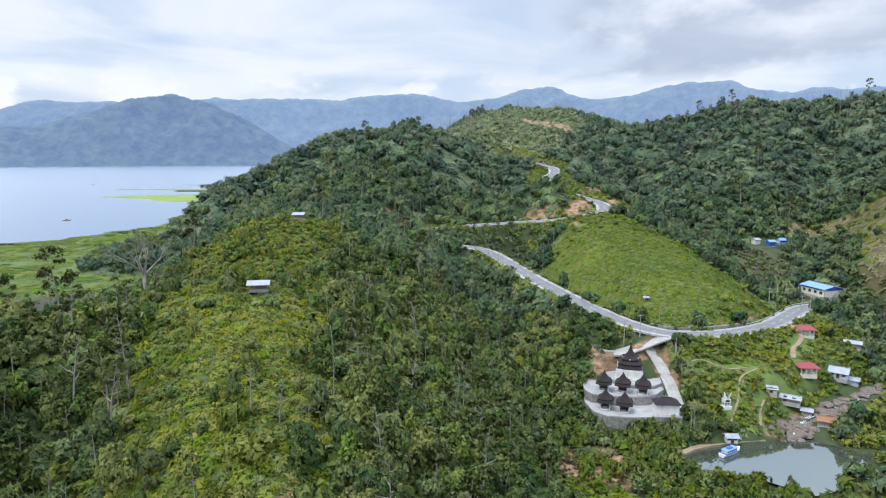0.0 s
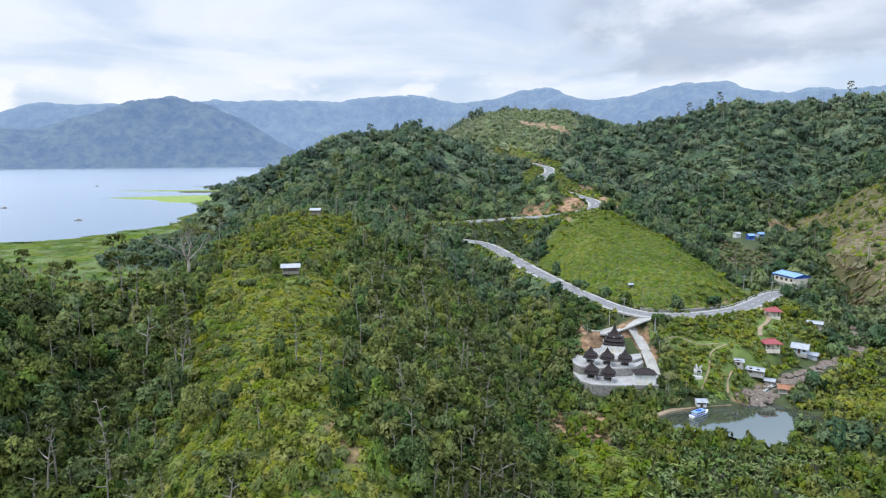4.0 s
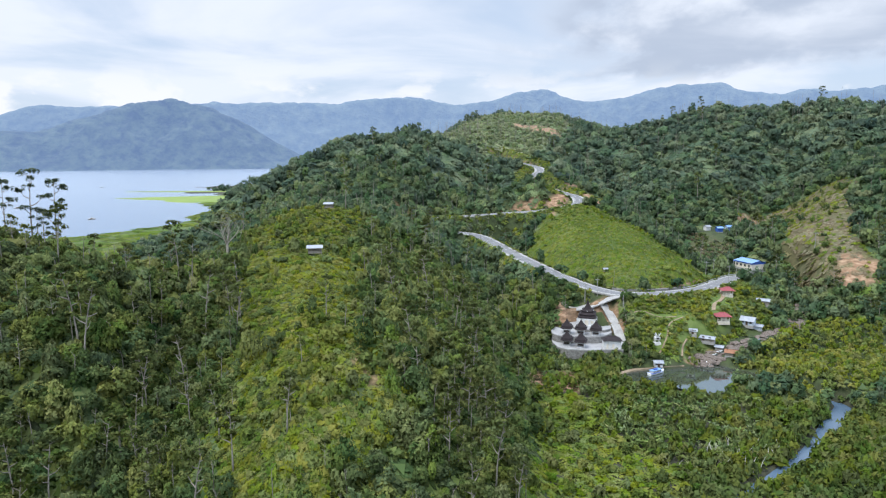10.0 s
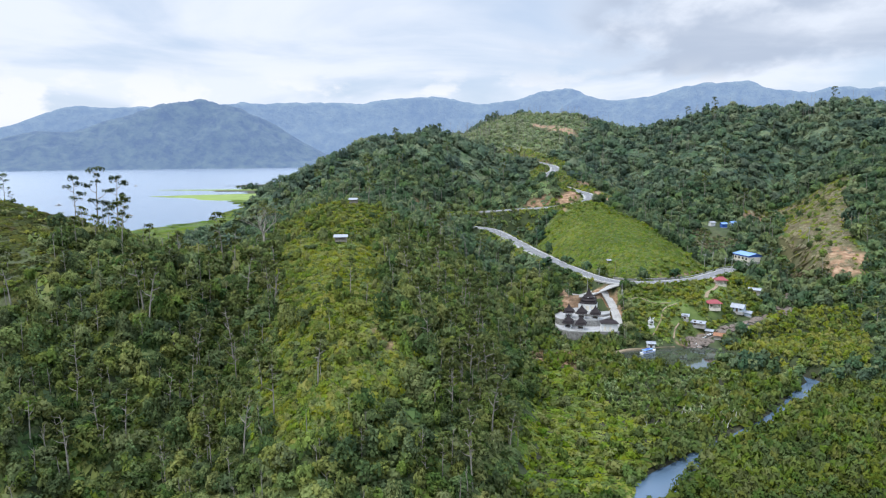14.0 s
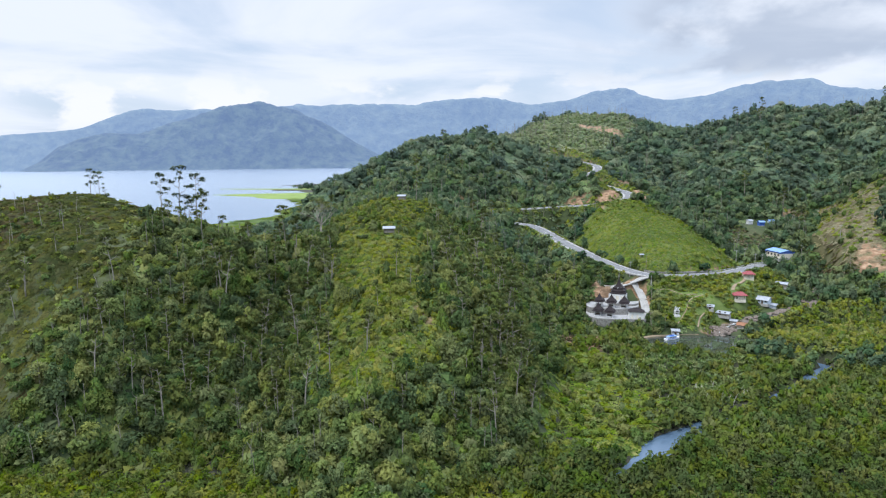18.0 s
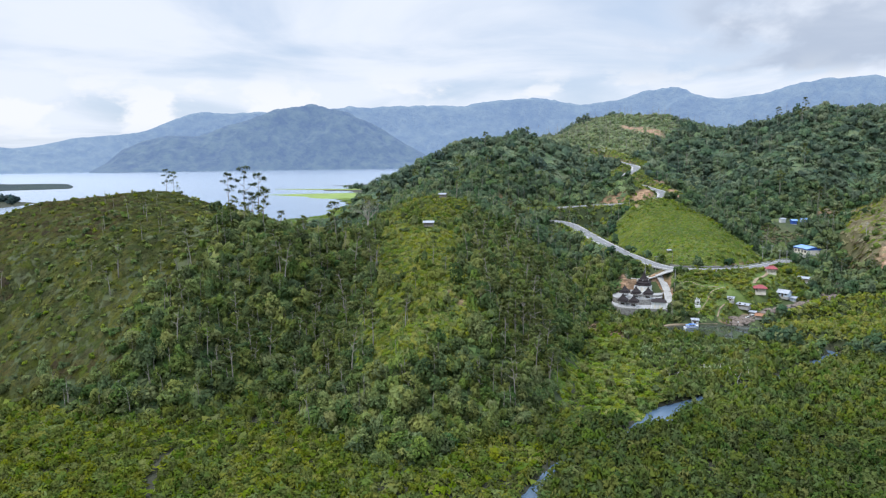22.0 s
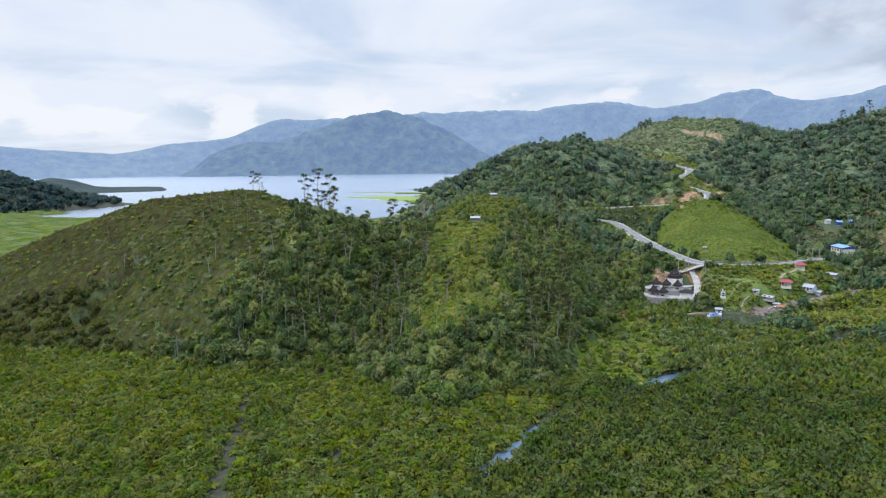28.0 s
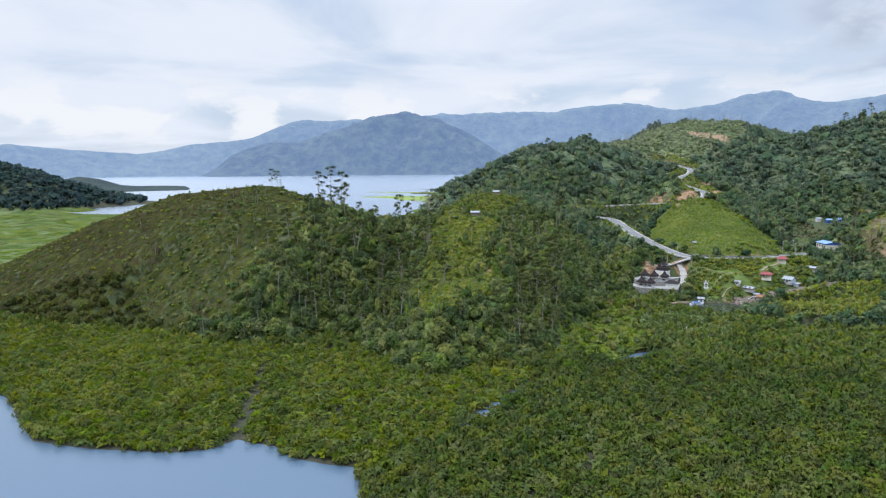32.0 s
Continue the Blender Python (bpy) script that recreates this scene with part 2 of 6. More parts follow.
for a_, b_ in ((fr_.outputs[0], mx_.inputs[0]), (s_.outputs[0], mx_.inputs[1]), (gl_.outputs[0], mx_.inputs[2]), (mx_.outputs[0], t_.nodes["Material Output"].inputs[0])):
    t_.links.new(a_, b_)


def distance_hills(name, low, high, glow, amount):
    """Far wooded hills; the haze of miles of air is put in as blue emission."""
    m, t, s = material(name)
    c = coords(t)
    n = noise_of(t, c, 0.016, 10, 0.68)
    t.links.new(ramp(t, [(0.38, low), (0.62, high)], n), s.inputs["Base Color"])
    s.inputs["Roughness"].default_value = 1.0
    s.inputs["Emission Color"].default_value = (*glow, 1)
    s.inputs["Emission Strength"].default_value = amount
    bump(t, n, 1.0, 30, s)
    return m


# ---- the lie of the land ----
def along(points, d):
    """Smooth curve through points (rows of numbers), sampled every d metres of plan length."""
    p = np.array(points, float)
    q = np.vstack([2 * p[0] - p[1], p, 2 * p[-1] - p[-2]])
    out = []
    for i in range(1, len(q) - 2):
        n = max(2, int(np.hypot(*(q[i + 1, :2] - q[i, :2])) / d))
        u = np.linspace(0, 1, n, endpoint=False)[:, None]
        a, b, c, e = q[i - 1], q[i], q[i + 1], q[i + 2]
        out.append(0.5 * (2 * b + (c - a) * u + (2 * a - 5 * b + 4 * c - e) * u**2 + (3 * b - a - 3 * c + e) * u**3))
    return np.vstack(out + [p[-1:]])


def to_line(x, y, line):
    """Distance to a polyline, and the line's other columns at the nearest place."""
    best, rest = np.full(x.shape, 1e9), np.zeros((line.shape[1] - 2,) + x.shape)
    for a, b in zip(line[:-1], line[1:]):
        dx, dy = b[:2] - a[:2]
        u = np.clip(((x - a[0]) * dx + (y - a[1]) * dy) / (dx * dx + dy * dy + 1e-9), 0, 1)
        d = np.hypot(x - a[0] - u * dx, y - a[1] - u * dy)
        near = d < best
        best = np.where(near, d, best)
        for k in range(len(rest)):
            rest[k] = np.where(near, a[2 + k] + u * (b[2 + k] - a[2 + k]), rest[k])
    return best, rest


def inside(x, y, poly):
    """Distance to a closed outline, positive inside."""
    p = np.array(poly, float)
    d, _ = to_line(x, y, np.vstack([p, p[:1]]))
    hit = np.zeros(x.shape, bool)
    for a, b in zip(p, np.roll(p, -1, 0)):
        cross = (a[1] > y) != (b[1] > y)
        hit ^= cross & (x < (b[0] - a[0]) * (y - a[1]) / (b[1] - a[1] + 1e-12) + a[0])
    return np.where(hit, d, -d)


def ease(v, lo, hi):
    u = np.clip((v - lo) / (hi - lo), 0, 1)
    return u * u * (3 - 2 * u)


def wavy(x, y, size, seed):
    """Cheap smooth unevenness in plan, about -1 to 1."""
    r = np.random.RandomState(seed)
    out = np.zeros(np.shape(x))
    for k in range(7):
        a, f, ph = r.uniform(0, 6.28), (0.6 + 0.5 * k) / size, r.uniform(0, 6.28)
        out += np.sin((x * math.cos(a) + y * math.sin(a)) * f * 2 + ph + 1.3 * np.sin((y * math.cos(a) - x * math.sin(a)) * f + ph)) / (1 + 0.45 * k)
    return out / 3.0


# crests: x, y, height, half width
SPINE = [(-66, 24, 2, 30), (-68, 50, 15, 44), (-69, 75, 27, 52), (-70, 100, 36, 60), (-80, 150, 44, 74), (-88, 200, 46, 90),
         (-94, 250, 54.6, 95), (-88, 310, 48, 105), (-90, 400, 63, 130), (-76, 500, 84, 160), (-25, 640, 98, 190), (30, 790, 110, 220), (80, 900, 114, 260)]
LAKE_SPUR = [(-76, 500, 84, 120), (-150, 500, 70, 115), (-206, 491, 53, 95), (-244, 483, 15, 62)]
FIELD_SPUR = [(92, 236, 15, 40), (66, 258, 30, 58), (54, 318, 43, 75), (54, 385, 54.5, 80), (46, 450, 64, 90), (48, 530, 74, 110), (60, 650, 92, 150), (75, 850, 113, 200)]
HEATH_HILL = [(-92, 158, 43, 60), (-130, 150, 40, 75), (-168, 133, 54, 106), (-222, 155, 62.5, 128), (-285, 152, 59, 124), (-345, 138, 39, 106), (-400, 126, 14, 78), (-440, 118, 2, 50)]
EAST_RIDGE = [(80, 900, 112, 230), (160, 760, 105, 240), (255, 640, 108, 240), (340, 590, 113, 240), (480, 560, 120, 250), (720, 520, 126, 280)]
EAST_SPUR = [(255, 640, 108, 120), (190, 500, 84, 105), (152, 430, 58, 90), (125, 365, 30, 60)]
FAR_EAST_SPUR = [(340, 590, 113, 150), (300, 460, 84, 120), (250, 360, 60, 100), (225, 300, 50, 90)]
BROWN_SPUR = [(148, 205, 14, 50), (165, 240, 34, 75), (195, 290, 52, 95), (260, 340, 72, 110), (340, 400, 95, 140)]
ROAD_BENCH = [(0, 245, 20, 56), (38, 222, 20, 52), (70, 228, 19, 52), (110, 262, 19, 54), (140, 310, 22, 60), (150, 360, 30, 60)]
CUT_KNOLL = [(-4, 394, 52, 34), (22, 391, 57, 30), (34, 400, 59, 26)]
LOW_MOUND = [(80, 152, 4, 26), (120, 160, 7, 40), (165, 195, 14, 50)]
WEST_HILL = [(-1680, 760, 90, 330), (-1400, 775, 88, 310), (-1215, 805, 70, 210), (-1120, 860, 22, 110)]
CRESTS = [along(c, 12) for c in (SPINE, LAKE_SPUR, FIELD_SPUR, HEATH_HILL, EAST_RIDGE, EAST_SPUR, FAR_EAST_SPUR, BROWN_SPUR, ROAD_BENCH, CUT_KNOLL, LOW_MOUND, WEST_HILL)]

ROAD = along([(127, 266.3, 19.3), (117, 266.5, 19), (108, 262, 19), (88, 241, 19.3), (75, 230.5, 19.5), (61, 223, 20), (48, 220.3, 20.3), (38, 221.5, 20.6), (28, 229, 21.8),
              (18, 241.5, 24.3), (9.7, 253, 27), (0, 271, 30), (-9, 298, 32.7), (-19, 322, 34.8), (-33.4, 328, 36.2), (-48, 337, 38.3), (-60, 342, 39.6), (-62, 352, 40.6), (-46, 353, 41.4), (-14.3, 357, 43.3),
              (10.7, 360, 44.6), (29.6, 362, 45.9), (46.3, 367, 47.9), (55, 374, 50.2), (55, 386, 53), (47.3, 395, 55.4), (36, 420, 58.5), (34, 455, 61.5), (40, 481, 64.2), (47.6, 497, 66.8), (49.5, 512, 69.8), (43.2, 537, 72.4), (20, 575, 79)], 3)
SPUR_ROAD = along([(47, 219.3, 20.33), (43, 218.4, 20.36), (39.5, 217.7, 20.4), (36, 217.2, 20.1), (32.5, 216.8, 19.0), (29, 216.5, 17.6), (25.5, 216.3, 16.3), (22, 216.3, 15.3), (19.5, 216.8, 14.9)], 2)
RAMP = along([(30.2, 215.8, 18.0), (31.7, 213.0, 15.8), (32.9, 209.5, 13.2), (33.3, 205, 11.3), (33.3, 200.5, 9.7), (32.9, 196, 8.3), (32.2, 191, 7.3), (31.4, 187, 7.02)], 2)

BAY = [(-900, -60), (-520, -20), (-330, -22), (-240, -36), (-198, -49), (-176, -63), (-155, -75), (-134, -74), (-109, -69), (-99, -63), (-97, -56), (-93.5, -57), (-85, -57), (-77, -62), (-66, -63), (-57, -62),
       (-54, -70), (-49, -78), (-44, -105), (-30, -150), (0, -220), (60, -330), (200, -520), (600, -800), (600, -4700), (-4700, -4700), (-4700, -300)]
LAKE = [(-1098, 937), (-1010, 760), (-860, 660), (-660, 605), (-434, 589), (-401, 620), (-371, 690), (-364, 755), (-395, 960), (-470, 1100), (-590, 1180), (-480, 1230), (-520, 1330), (-645, 1400), (-560, 1440), (-600, 1560), (-670, 1650), (-560, 1750),
        (-400, 2200), (200, 2600), (600, 4700), (-4700, 4700), (-4700, 300), (-2600, 500), (-1700, 1050), (-1300, 1020)]
POND = [(26, 170), (34, 173.5), (48, 175), (60, 176.5), (66, 180), (71, 173), (80, 166), (80, 162.5), (68, 160.5), (61, 156.5), (57, 149.5), (50, 147), (45, 151), (39, 156.5), (30, 158), (25, 163)]
CREEK = along([(66, 158, 1.6), (80, 150, 1.4), (90, 140, 1.6), (85, 132, 2.6), (77, 123.5, 2.4), (66, 112, 1.5), (55, 101, 2.0), (43.5, 92, 1.6), (31.5, 83.5, 1.2), (21, 73.5, 2.4), (11, 63, 3.9), (4, 54, 2.0), (-5, 42, 0.7)], 3)
CUTS = [along([(-20, 28, 0.3), (-25, 16, 0.7), (-28, 8, 1.0), (-33, -10, 1.5), (-37, -22, 1.4), (-40, -30, 0.4)], 3), along([(-130, 14, 0.2), (-127, 4, 0.3), (-118, -14, 0.4), (-109, -33, 0.5), (-101, -48, 0.4), (-97, -57, 0.9)], 3),
        along([(-6, -24, 0.6), (0, -34, 1.2), (2, -44, 0.8)], 3)]
STREAM = along([(61, 178, 1.5, 3.5), (65.5, 183, 2.6, 4.5), (72, 187, 3.9, 5), (81, 191, 5.6, 5.5), (91, 195.5, 7.2, 5), (100, 200, 8.3, 4.5), (113, 209, 10, 4), (125, 223, 12, 3.5), (135, 246, 14, 3), (141, 275, 15.5, 3)], 3)


def land(x, y):
    """Height of the ground at places in plan (arrays)."""
    x, y = np.asarray(x, float), np.asarray(y, float)
    total = np.zeros(x.shape)
    for k, c in enumerate(CRESTS):
        d, (z, w) = to_line(x, y, c)
        if k == 3:      # the open hill falls off faster on its far side
            d = d * np.where(y > np.interp(-x, -c[:, 0], c[:, 1]), 1.4, 1.0)
        bell = np.clip(1 - (d / w) ** 2, 0, 1) ** 1.35
        total += (np.maximum(z, 0) * bell) ** 5
    hills = total**0.2
    hills *= 1 + 0.05 * wavy(x, y, 55, 3) + 0.03 * wavy(x, y, 21, 4)
    z = 0.55 + 0.12 * wavy(x, y, 18, 5) + hills
    sea = np.maximum(inside(x, y, BAY), inside(x, y, LAKE))
    z = np.where(sea > -6, np.minimum(z, np.interp(sea, [-6, 0, 4], [0.6, -0.25, -3])), z)
    z = np.where(sea > 4, -3.0, z)
    d, (w,) = to_line(x, y, CREEK)
    z = np.where(d < w + 2.5, np.minimum(z, np.interp(d - w, [-1, 0.3, 2.5], [-1.5, -0.1, 1.2])), z)
    for cut in CUTS[:1]:
        d, (w,) = to_line(x, y, cut)
        z = np.where(d < w + 1.5, np.minimum(z, np.interp(d - w, [-0.6, 0.3, 1.5], [-1.2, -0.1, 0.6])), z)
    d, (zs, w) = to_line(x, y, STREAM)
    z = zs - 0.3 + (z - zs + 0.3) * ease(d, w, w + 9)
    pd = inside(x, y, POND)
    z = np.where(pd > -7, np.minimum(z, np.interp(pd, [-7, 0, 3], [9, 1.5, -0.4])), z)
    for line, half, run in ((ROAD, 5.3, 8.0), (SPUR_ROAD, 4.2, 5.0), (RAMP, 2.4, 3.5), (ROAD, 4.75, 1.6)):
        d, (zr,) = to_line(x, y, line)
        z = zr - 0.12 + (z - zr + 0.12) * ease(d, half, half + run)
    # level ground under the terraces of the compound
    for poly, level, back in ((TERRACE_LOW, 6.4, -999), (TERRACE_MID, 6.4, -999), (TERRACE_TOP, 9.4, 205)):
        k = ease(inside(x, y, poly), -2.6 if back > 0 else -1.0, -0.2) * ease(y, back, back + 2)
        z = z + (level - z) * k
    return z


TERRACE_LOW = [(5.2, 184.5), (8.2, 181.0), (16, 179.8), (29.9, 180.0), (31.2, 187.5), (31.0, 199), (6, 200.5), (4.4, 192)]
TERRACE_MID = [(5.0, 194.5), (6.6, 191.6), (11, 189.8), (17, 189.2), (22.5, 189.4), (26.2, 191.2), (29.6, 195.5), (30.4, 203), (8, 204.5), (5.4, 199.5)]
TERRACE_TOP = [(15.0, 202.5), (16.4, 199), (19, 197), (23, 195.9), (27, 196.1), (30, 198.6), (31.1, 204), (30.0, 211.8), (22, 213), (15, 210)]

gx = np.concatenate([np.linspace(-4800, -760, 22), np.arange(-700, -330, 22), np.arange(-320, -146, 3.6), np.arange(-145, 100, 2.5), np.arange(101, 250, 3.6), np.arange(256, 480, 14), np.arange(500, 1000, 50), np.linspace(1050, 4800, 16)])
gy = np.concatenate([np.linspace(-4800, -400, 14), np.arange(-360, -100, 16), np.arange(-98, 215, 2.5), np.arange(216, 400, 3.6), np.arange(405, 620, 7), np.arange(625, 1000, 16), np.arange(1010, 1800, 45), np.linspace(1900, 4800, 16)])
GX, GY = np.meshgrid(gx, gy)
GZ = land(GX, GY)
ny, nx = GX.shape


def height_at(x, y):
    """Height of the ground sheet, read between its corners (arrays)."""
    x, y = np.asarray(x, float), np.asarray(y, float)
    i = np.clip(np.searchsorted(gx, x) - 1, 0, nx - 2)
    j = np.clip(np.searchsorted(gy, y) - 1, 0, ny - 2)
    u, v = (x - gx[i]) / (gx[i + 1] - gx[i]), (y - gy[j]) / (gy[j + 1] - gy[j])
    return (GZ[j, i] * (1 - u) + GZ[j, i + 1] * u) * (1 - v) + (GZ[j + 1, i] * (1 - u) + GZ[j + 1, i + 1] * u) * v


def sheet(name, co, faces, mat, kind="structure"):
    me = bpy.data.meshes.new(name)
    me.from_pydata(co, [], faces)
    me.materials.append(mat)
    me.shade_smooth()
    return tagged(new(name, me), kind=kind)


idx = np.arange(nx * ny).reshape(ny, nx)
quads = np.stack([idx[:-1, :-1], idx[:-1, 1:], idx[1:, 1:], idx[1:, :-1]], -1).reshape(-1, 4)
ground = sheet("ground", np.stack([GX, GY, GZ], -1).reshape(-1, 3).tolist(), quads.tolist(), GROUND)
tagged(ground, "wooded hills and tidal flats with bare soil cuts", "ground")

# bare soil, lawn and mud by place
BROWN = [(141, 226), (152, 219), (172, 262), (190, 300), (215, 330), (232, 380), (208, 412), (172, 399), (184, 384), (176, 350), (160, 312), (147, 285), (140, 252)]
GULLY = [(117, 302), (131, 298), (140, 330), (132, 352), (117, 350)]
SOIL_SPOTS = [(-1, 166, 9), (5, 170, 7), (36, 203, 4), (41, 199, 3), (84, 219, 3), (78, 212, 3), (150, 233, 6), (146, 226, 4), (155, 240, 6), (160, 232, 6), (152, 224, 4), (181, 394, 8), (174, 392, 5), (60, 366, 9), (64, 380, 7), (-62, 92, 2.2), (-57, 86, 2.6), (62, 716, 14), (75, 698, 16), (88, 683, 15), (60, 742, 13), (74, 724, 14), (92, 706, 13), (4, 374, 4), (12, 376, 5), (20, 375, 5), (28, 374, 6), (37, 375, 6), (44, 380, 5), (72, 392, 8), (66, 390, 7), (80, 398, 7), (33, 345, 4), (60, 415, 8), (53, 408, 5), (34, 338, 4), (62, 184, 4), (68, 190, 3), (55, 181, 3), (78, 186, 4), (12, 211, 3), (13, 206, 2.5), (12.5, 215, 2.5), (27, 213.5, 4), (29.5, 209.5, 3.5), (36, 209, 2.2), (35.8, 204, 1.8), (-4, 160, 7), (4, 157, 6), (9, 163, 4)]
soil_k = np.zeros(GX.shape)
for sx, sy, r in SOIL_SPOTS:
    soil_k = np.maximum(soil_k, 1 - ease(np.hypot(GX - sx, GY - sy) + 3 * wavy(GX, GY, 4, 9), r * 0.6, r * 1.2))
behind = inside(GX, GY, TERRACE_TOP)
soil_k = np.maximum(soil_k, 0.85 * ease(behind, -7, -5) * (behind < 0.5) * (GY > 204) * (GX < 34))
rd, (rz,) = to_line(GX, GY, ROAD)
bankside = (GZ > rz + 0.25) & (rd < 10) & (rd > 4)
soil_k = np.maximum(soil_k, np.where(bankside, np.clip(0.8 + 0.5 * wavy(GX, GY, 9, 12), 0, 1), 0))
lawn_k = np.maximum(ease(inside(GX, GY, [(42, 180), (56, 180), (74, 196), (92, 210), (98, 232), (70, 224), (44, 216), (38, 196)]), -2, 4), 0.9 * ease(inside(GX, GY, [(-1300, 60), (-700, -10), (-390, 20), (-400, 140), (-380, 260), (-300, 330), (-222, 400), (-222, 560), (-200, 760), (-250, 1150), (-480, 1120), (-395, 960), (-360, 755), (-367, 690), (-398, 625), (-440, 600), (-1000, 720), (-1300, 760)]), -15, 15))
lawn_k = np.maximum(lawn_k * (GZ < 30) * ((GZ < 3) | (GX > -300)), ease(inside(GX, GY, [(62, 240), (20, 300), (36, 352), (60, 340), (92, 260)]), -3, 4))
sd, _ = to_line(GX, GY, CRESTS[0])
lawn_k = np.maximum(lawn_k, 0.3 * (1 - ease(sd, 26, 40)) * (GY > 50) * (GY < 275))
hd, _ = to_line(GX, GY, CRESTS[3])
bk = ease(inside(GX, GY, BROWN) + 4 * wavy(GX, GY, 9, 16), -3, 4)
soil_k = np.maximum(soil_k, bk * np.clip(0.5 * wavy(GX, GY, 13, 15), 0, 0.4))
gk = ease(inside(GX, GY, GULLY), -3, 3)
dry_k = np.maximum(np.maximum(bk, 0.35 * gk), 0.2 * (1 - ease(hd, 75, 105)) * (GX < -165) * (GY < 240))
mud_k = np.where(GZ < 1.3, 0.9, 0.0) * (1 - lawn_k) * (1 - soil_k)
cover = ground.data.color_attributes.new("cover", "FLOAT_COLOR", "POINT")
cover.data.foreach_set("color", np.stack([soil_k, lawn_k, mud_k, np.ones_like(mud_k)], -1).reshape(-1).astype(np.float32))
dryness = ground.data.attributes.new("dry", "FLOAT", "POINT")
dryness.data.foreach_set("value", dry_k.reshape(-1).astype(np.float32))

sea = sheet("water", [(-4900, -4900, 0), (4900, -4900, 0), (4900, 4900, 0), (-4900, 4900, 0)], [(0, 1, 2, 3)], WATER)
tagged(sea, "calm pale sea and tidal creeks reflecting the sky", "water")
pc = [(x, y, 1.25) for x, y in POND]
pond = sheet("water_pond", pc, [tuple(range(len(pc)))[::-1]], POND_WATER)
tagged(pond, "still greenish pond below the small waterfall", "water")


# ---- far hills ----
def far_hills(name, profile, near, far, mat, seed, label, n=420):
    az = np.linspace(profile[0][0], profile[-1][0], n)
    top = np.interp(az, [p[0] for p in profile], [p[1] for p in profile])
    soft = np.hanning(7) / np.hanning(7).sum()
    top = np.convolve(np.pad(top, 3, mode='edge'), soft, 'valid')
    rows = np.linspace(0, 1, 40)
    A, R = np.meshgrid(np.radians(az), rows)
    rise = np.sin(np.clip(R / 0.8, 0, 1) * math.pi / 2) ** 1.25 * np.where(R > 0.8, 1 - (R - 0.8) * 1.5, 1)
    rad = near + (far - near) * R
    PX, PY = np.sin(A) * rad, np.cos(A) * rad
    slope = np.sin(np.clip(R / 0.72, 0, 1) * math.pi)
    ribs = 1 - (0.34 * np.abs(wavy(PX, PY, 300, seed)) + 0.2 * np.abs(wavy(PX, PY, 130, seed + 1)) + 0.05 * wavy(PX, PY, 60, seed + 2)) * slope
    crest = np.clip((R - 0.45) / 0.35, 0, 1) ** 2
    ribs = ribs + crest * (0.024 * wavy(PX, PY, 130, seed + 5) + 0.020 * wavy(PX, PY, 48, seed + 6) + 0.014 * wavy(PX, PY, 20, seed + 7))
    Z = -4 + (np.broadcast_to(top, A.shape) * (rad / 4500) + 4) * rise * ribs
    co = np.stack([-15 + np.sin(A) * rad, -100 + np.cos(A) * rad, Z], -1).reshape(-1, 3)
    n, m = A.shape
    ii = np.arange(n * m).reshape(n, m)
    q = np.stack([ii[:-1, :-1], ii[:-1, 1:], ii[1:, 1:], ii[1:, :-1]], -1).reshape(-1, 4)
    return tagged(sheet(name, co.tolist(), q.tolist(), mat), label, "hills")


# painted haze: the blue glow weakens from the range to the island
HAZE_FAR = distance_hills("far_hills_haze_glow", (0.045, 0.065, 0.055), (0.095, 0.115, 0.08), (0.153, 0.24, 0.458), 0.94)
HAZE_MID = distance_hills("mid_hills_haze_glow", (0.006, 0.012, 0.013), (0.055, 0.072, 0.042), (0.120, 0.198, 0.378), 0.92)
HAZE_NEAR = distance_hills("island_haze_glow", (0.006, 0.014, 0.010), (0.022, 0.036, 0.018), (0.05, 0.095, 0.15), 0.4)
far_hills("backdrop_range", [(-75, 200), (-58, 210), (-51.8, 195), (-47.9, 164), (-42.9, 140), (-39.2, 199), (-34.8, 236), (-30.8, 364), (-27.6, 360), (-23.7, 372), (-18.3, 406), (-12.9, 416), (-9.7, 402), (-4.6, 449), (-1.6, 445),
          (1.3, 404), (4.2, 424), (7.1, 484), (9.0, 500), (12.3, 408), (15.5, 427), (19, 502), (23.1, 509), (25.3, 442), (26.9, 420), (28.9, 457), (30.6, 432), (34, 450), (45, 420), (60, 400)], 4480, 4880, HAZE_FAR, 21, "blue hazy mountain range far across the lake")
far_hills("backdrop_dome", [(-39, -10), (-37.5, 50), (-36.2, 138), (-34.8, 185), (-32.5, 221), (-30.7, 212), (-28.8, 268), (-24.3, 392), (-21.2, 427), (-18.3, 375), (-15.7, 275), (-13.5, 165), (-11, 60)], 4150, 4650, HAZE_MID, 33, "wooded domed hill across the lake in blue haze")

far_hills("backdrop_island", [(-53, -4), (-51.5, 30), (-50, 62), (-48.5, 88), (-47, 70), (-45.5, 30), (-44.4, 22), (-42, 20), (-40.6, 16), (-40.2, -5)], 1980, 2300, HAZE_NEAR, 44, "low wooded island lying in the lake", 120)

# ---- roads ----
ASPHALT = surface("asphalt", (0.125, 0.13, 0.14), (0.20, 0.205, 0.21), 0.5, 0.85, relief=0.01)
CONCRETE = surface("pale_concrete", (0.28, 0.28, 0.275), (0.42, 0.42, 0.41), 0.4, 0.85, relief=0.01, dirt=0.35)
PAVING = surface("grey_paving", (0.27, 0.275, 0.28), (0.40, 0.405, 0.41), 0.5, 0.85, relief=0.01, dirt=0.2)
ROAD_PAINT = surface("road_paint", (0.36, 0.36, 0.36), (0.6, 0.6, 0.6), 2.0, 0.7)
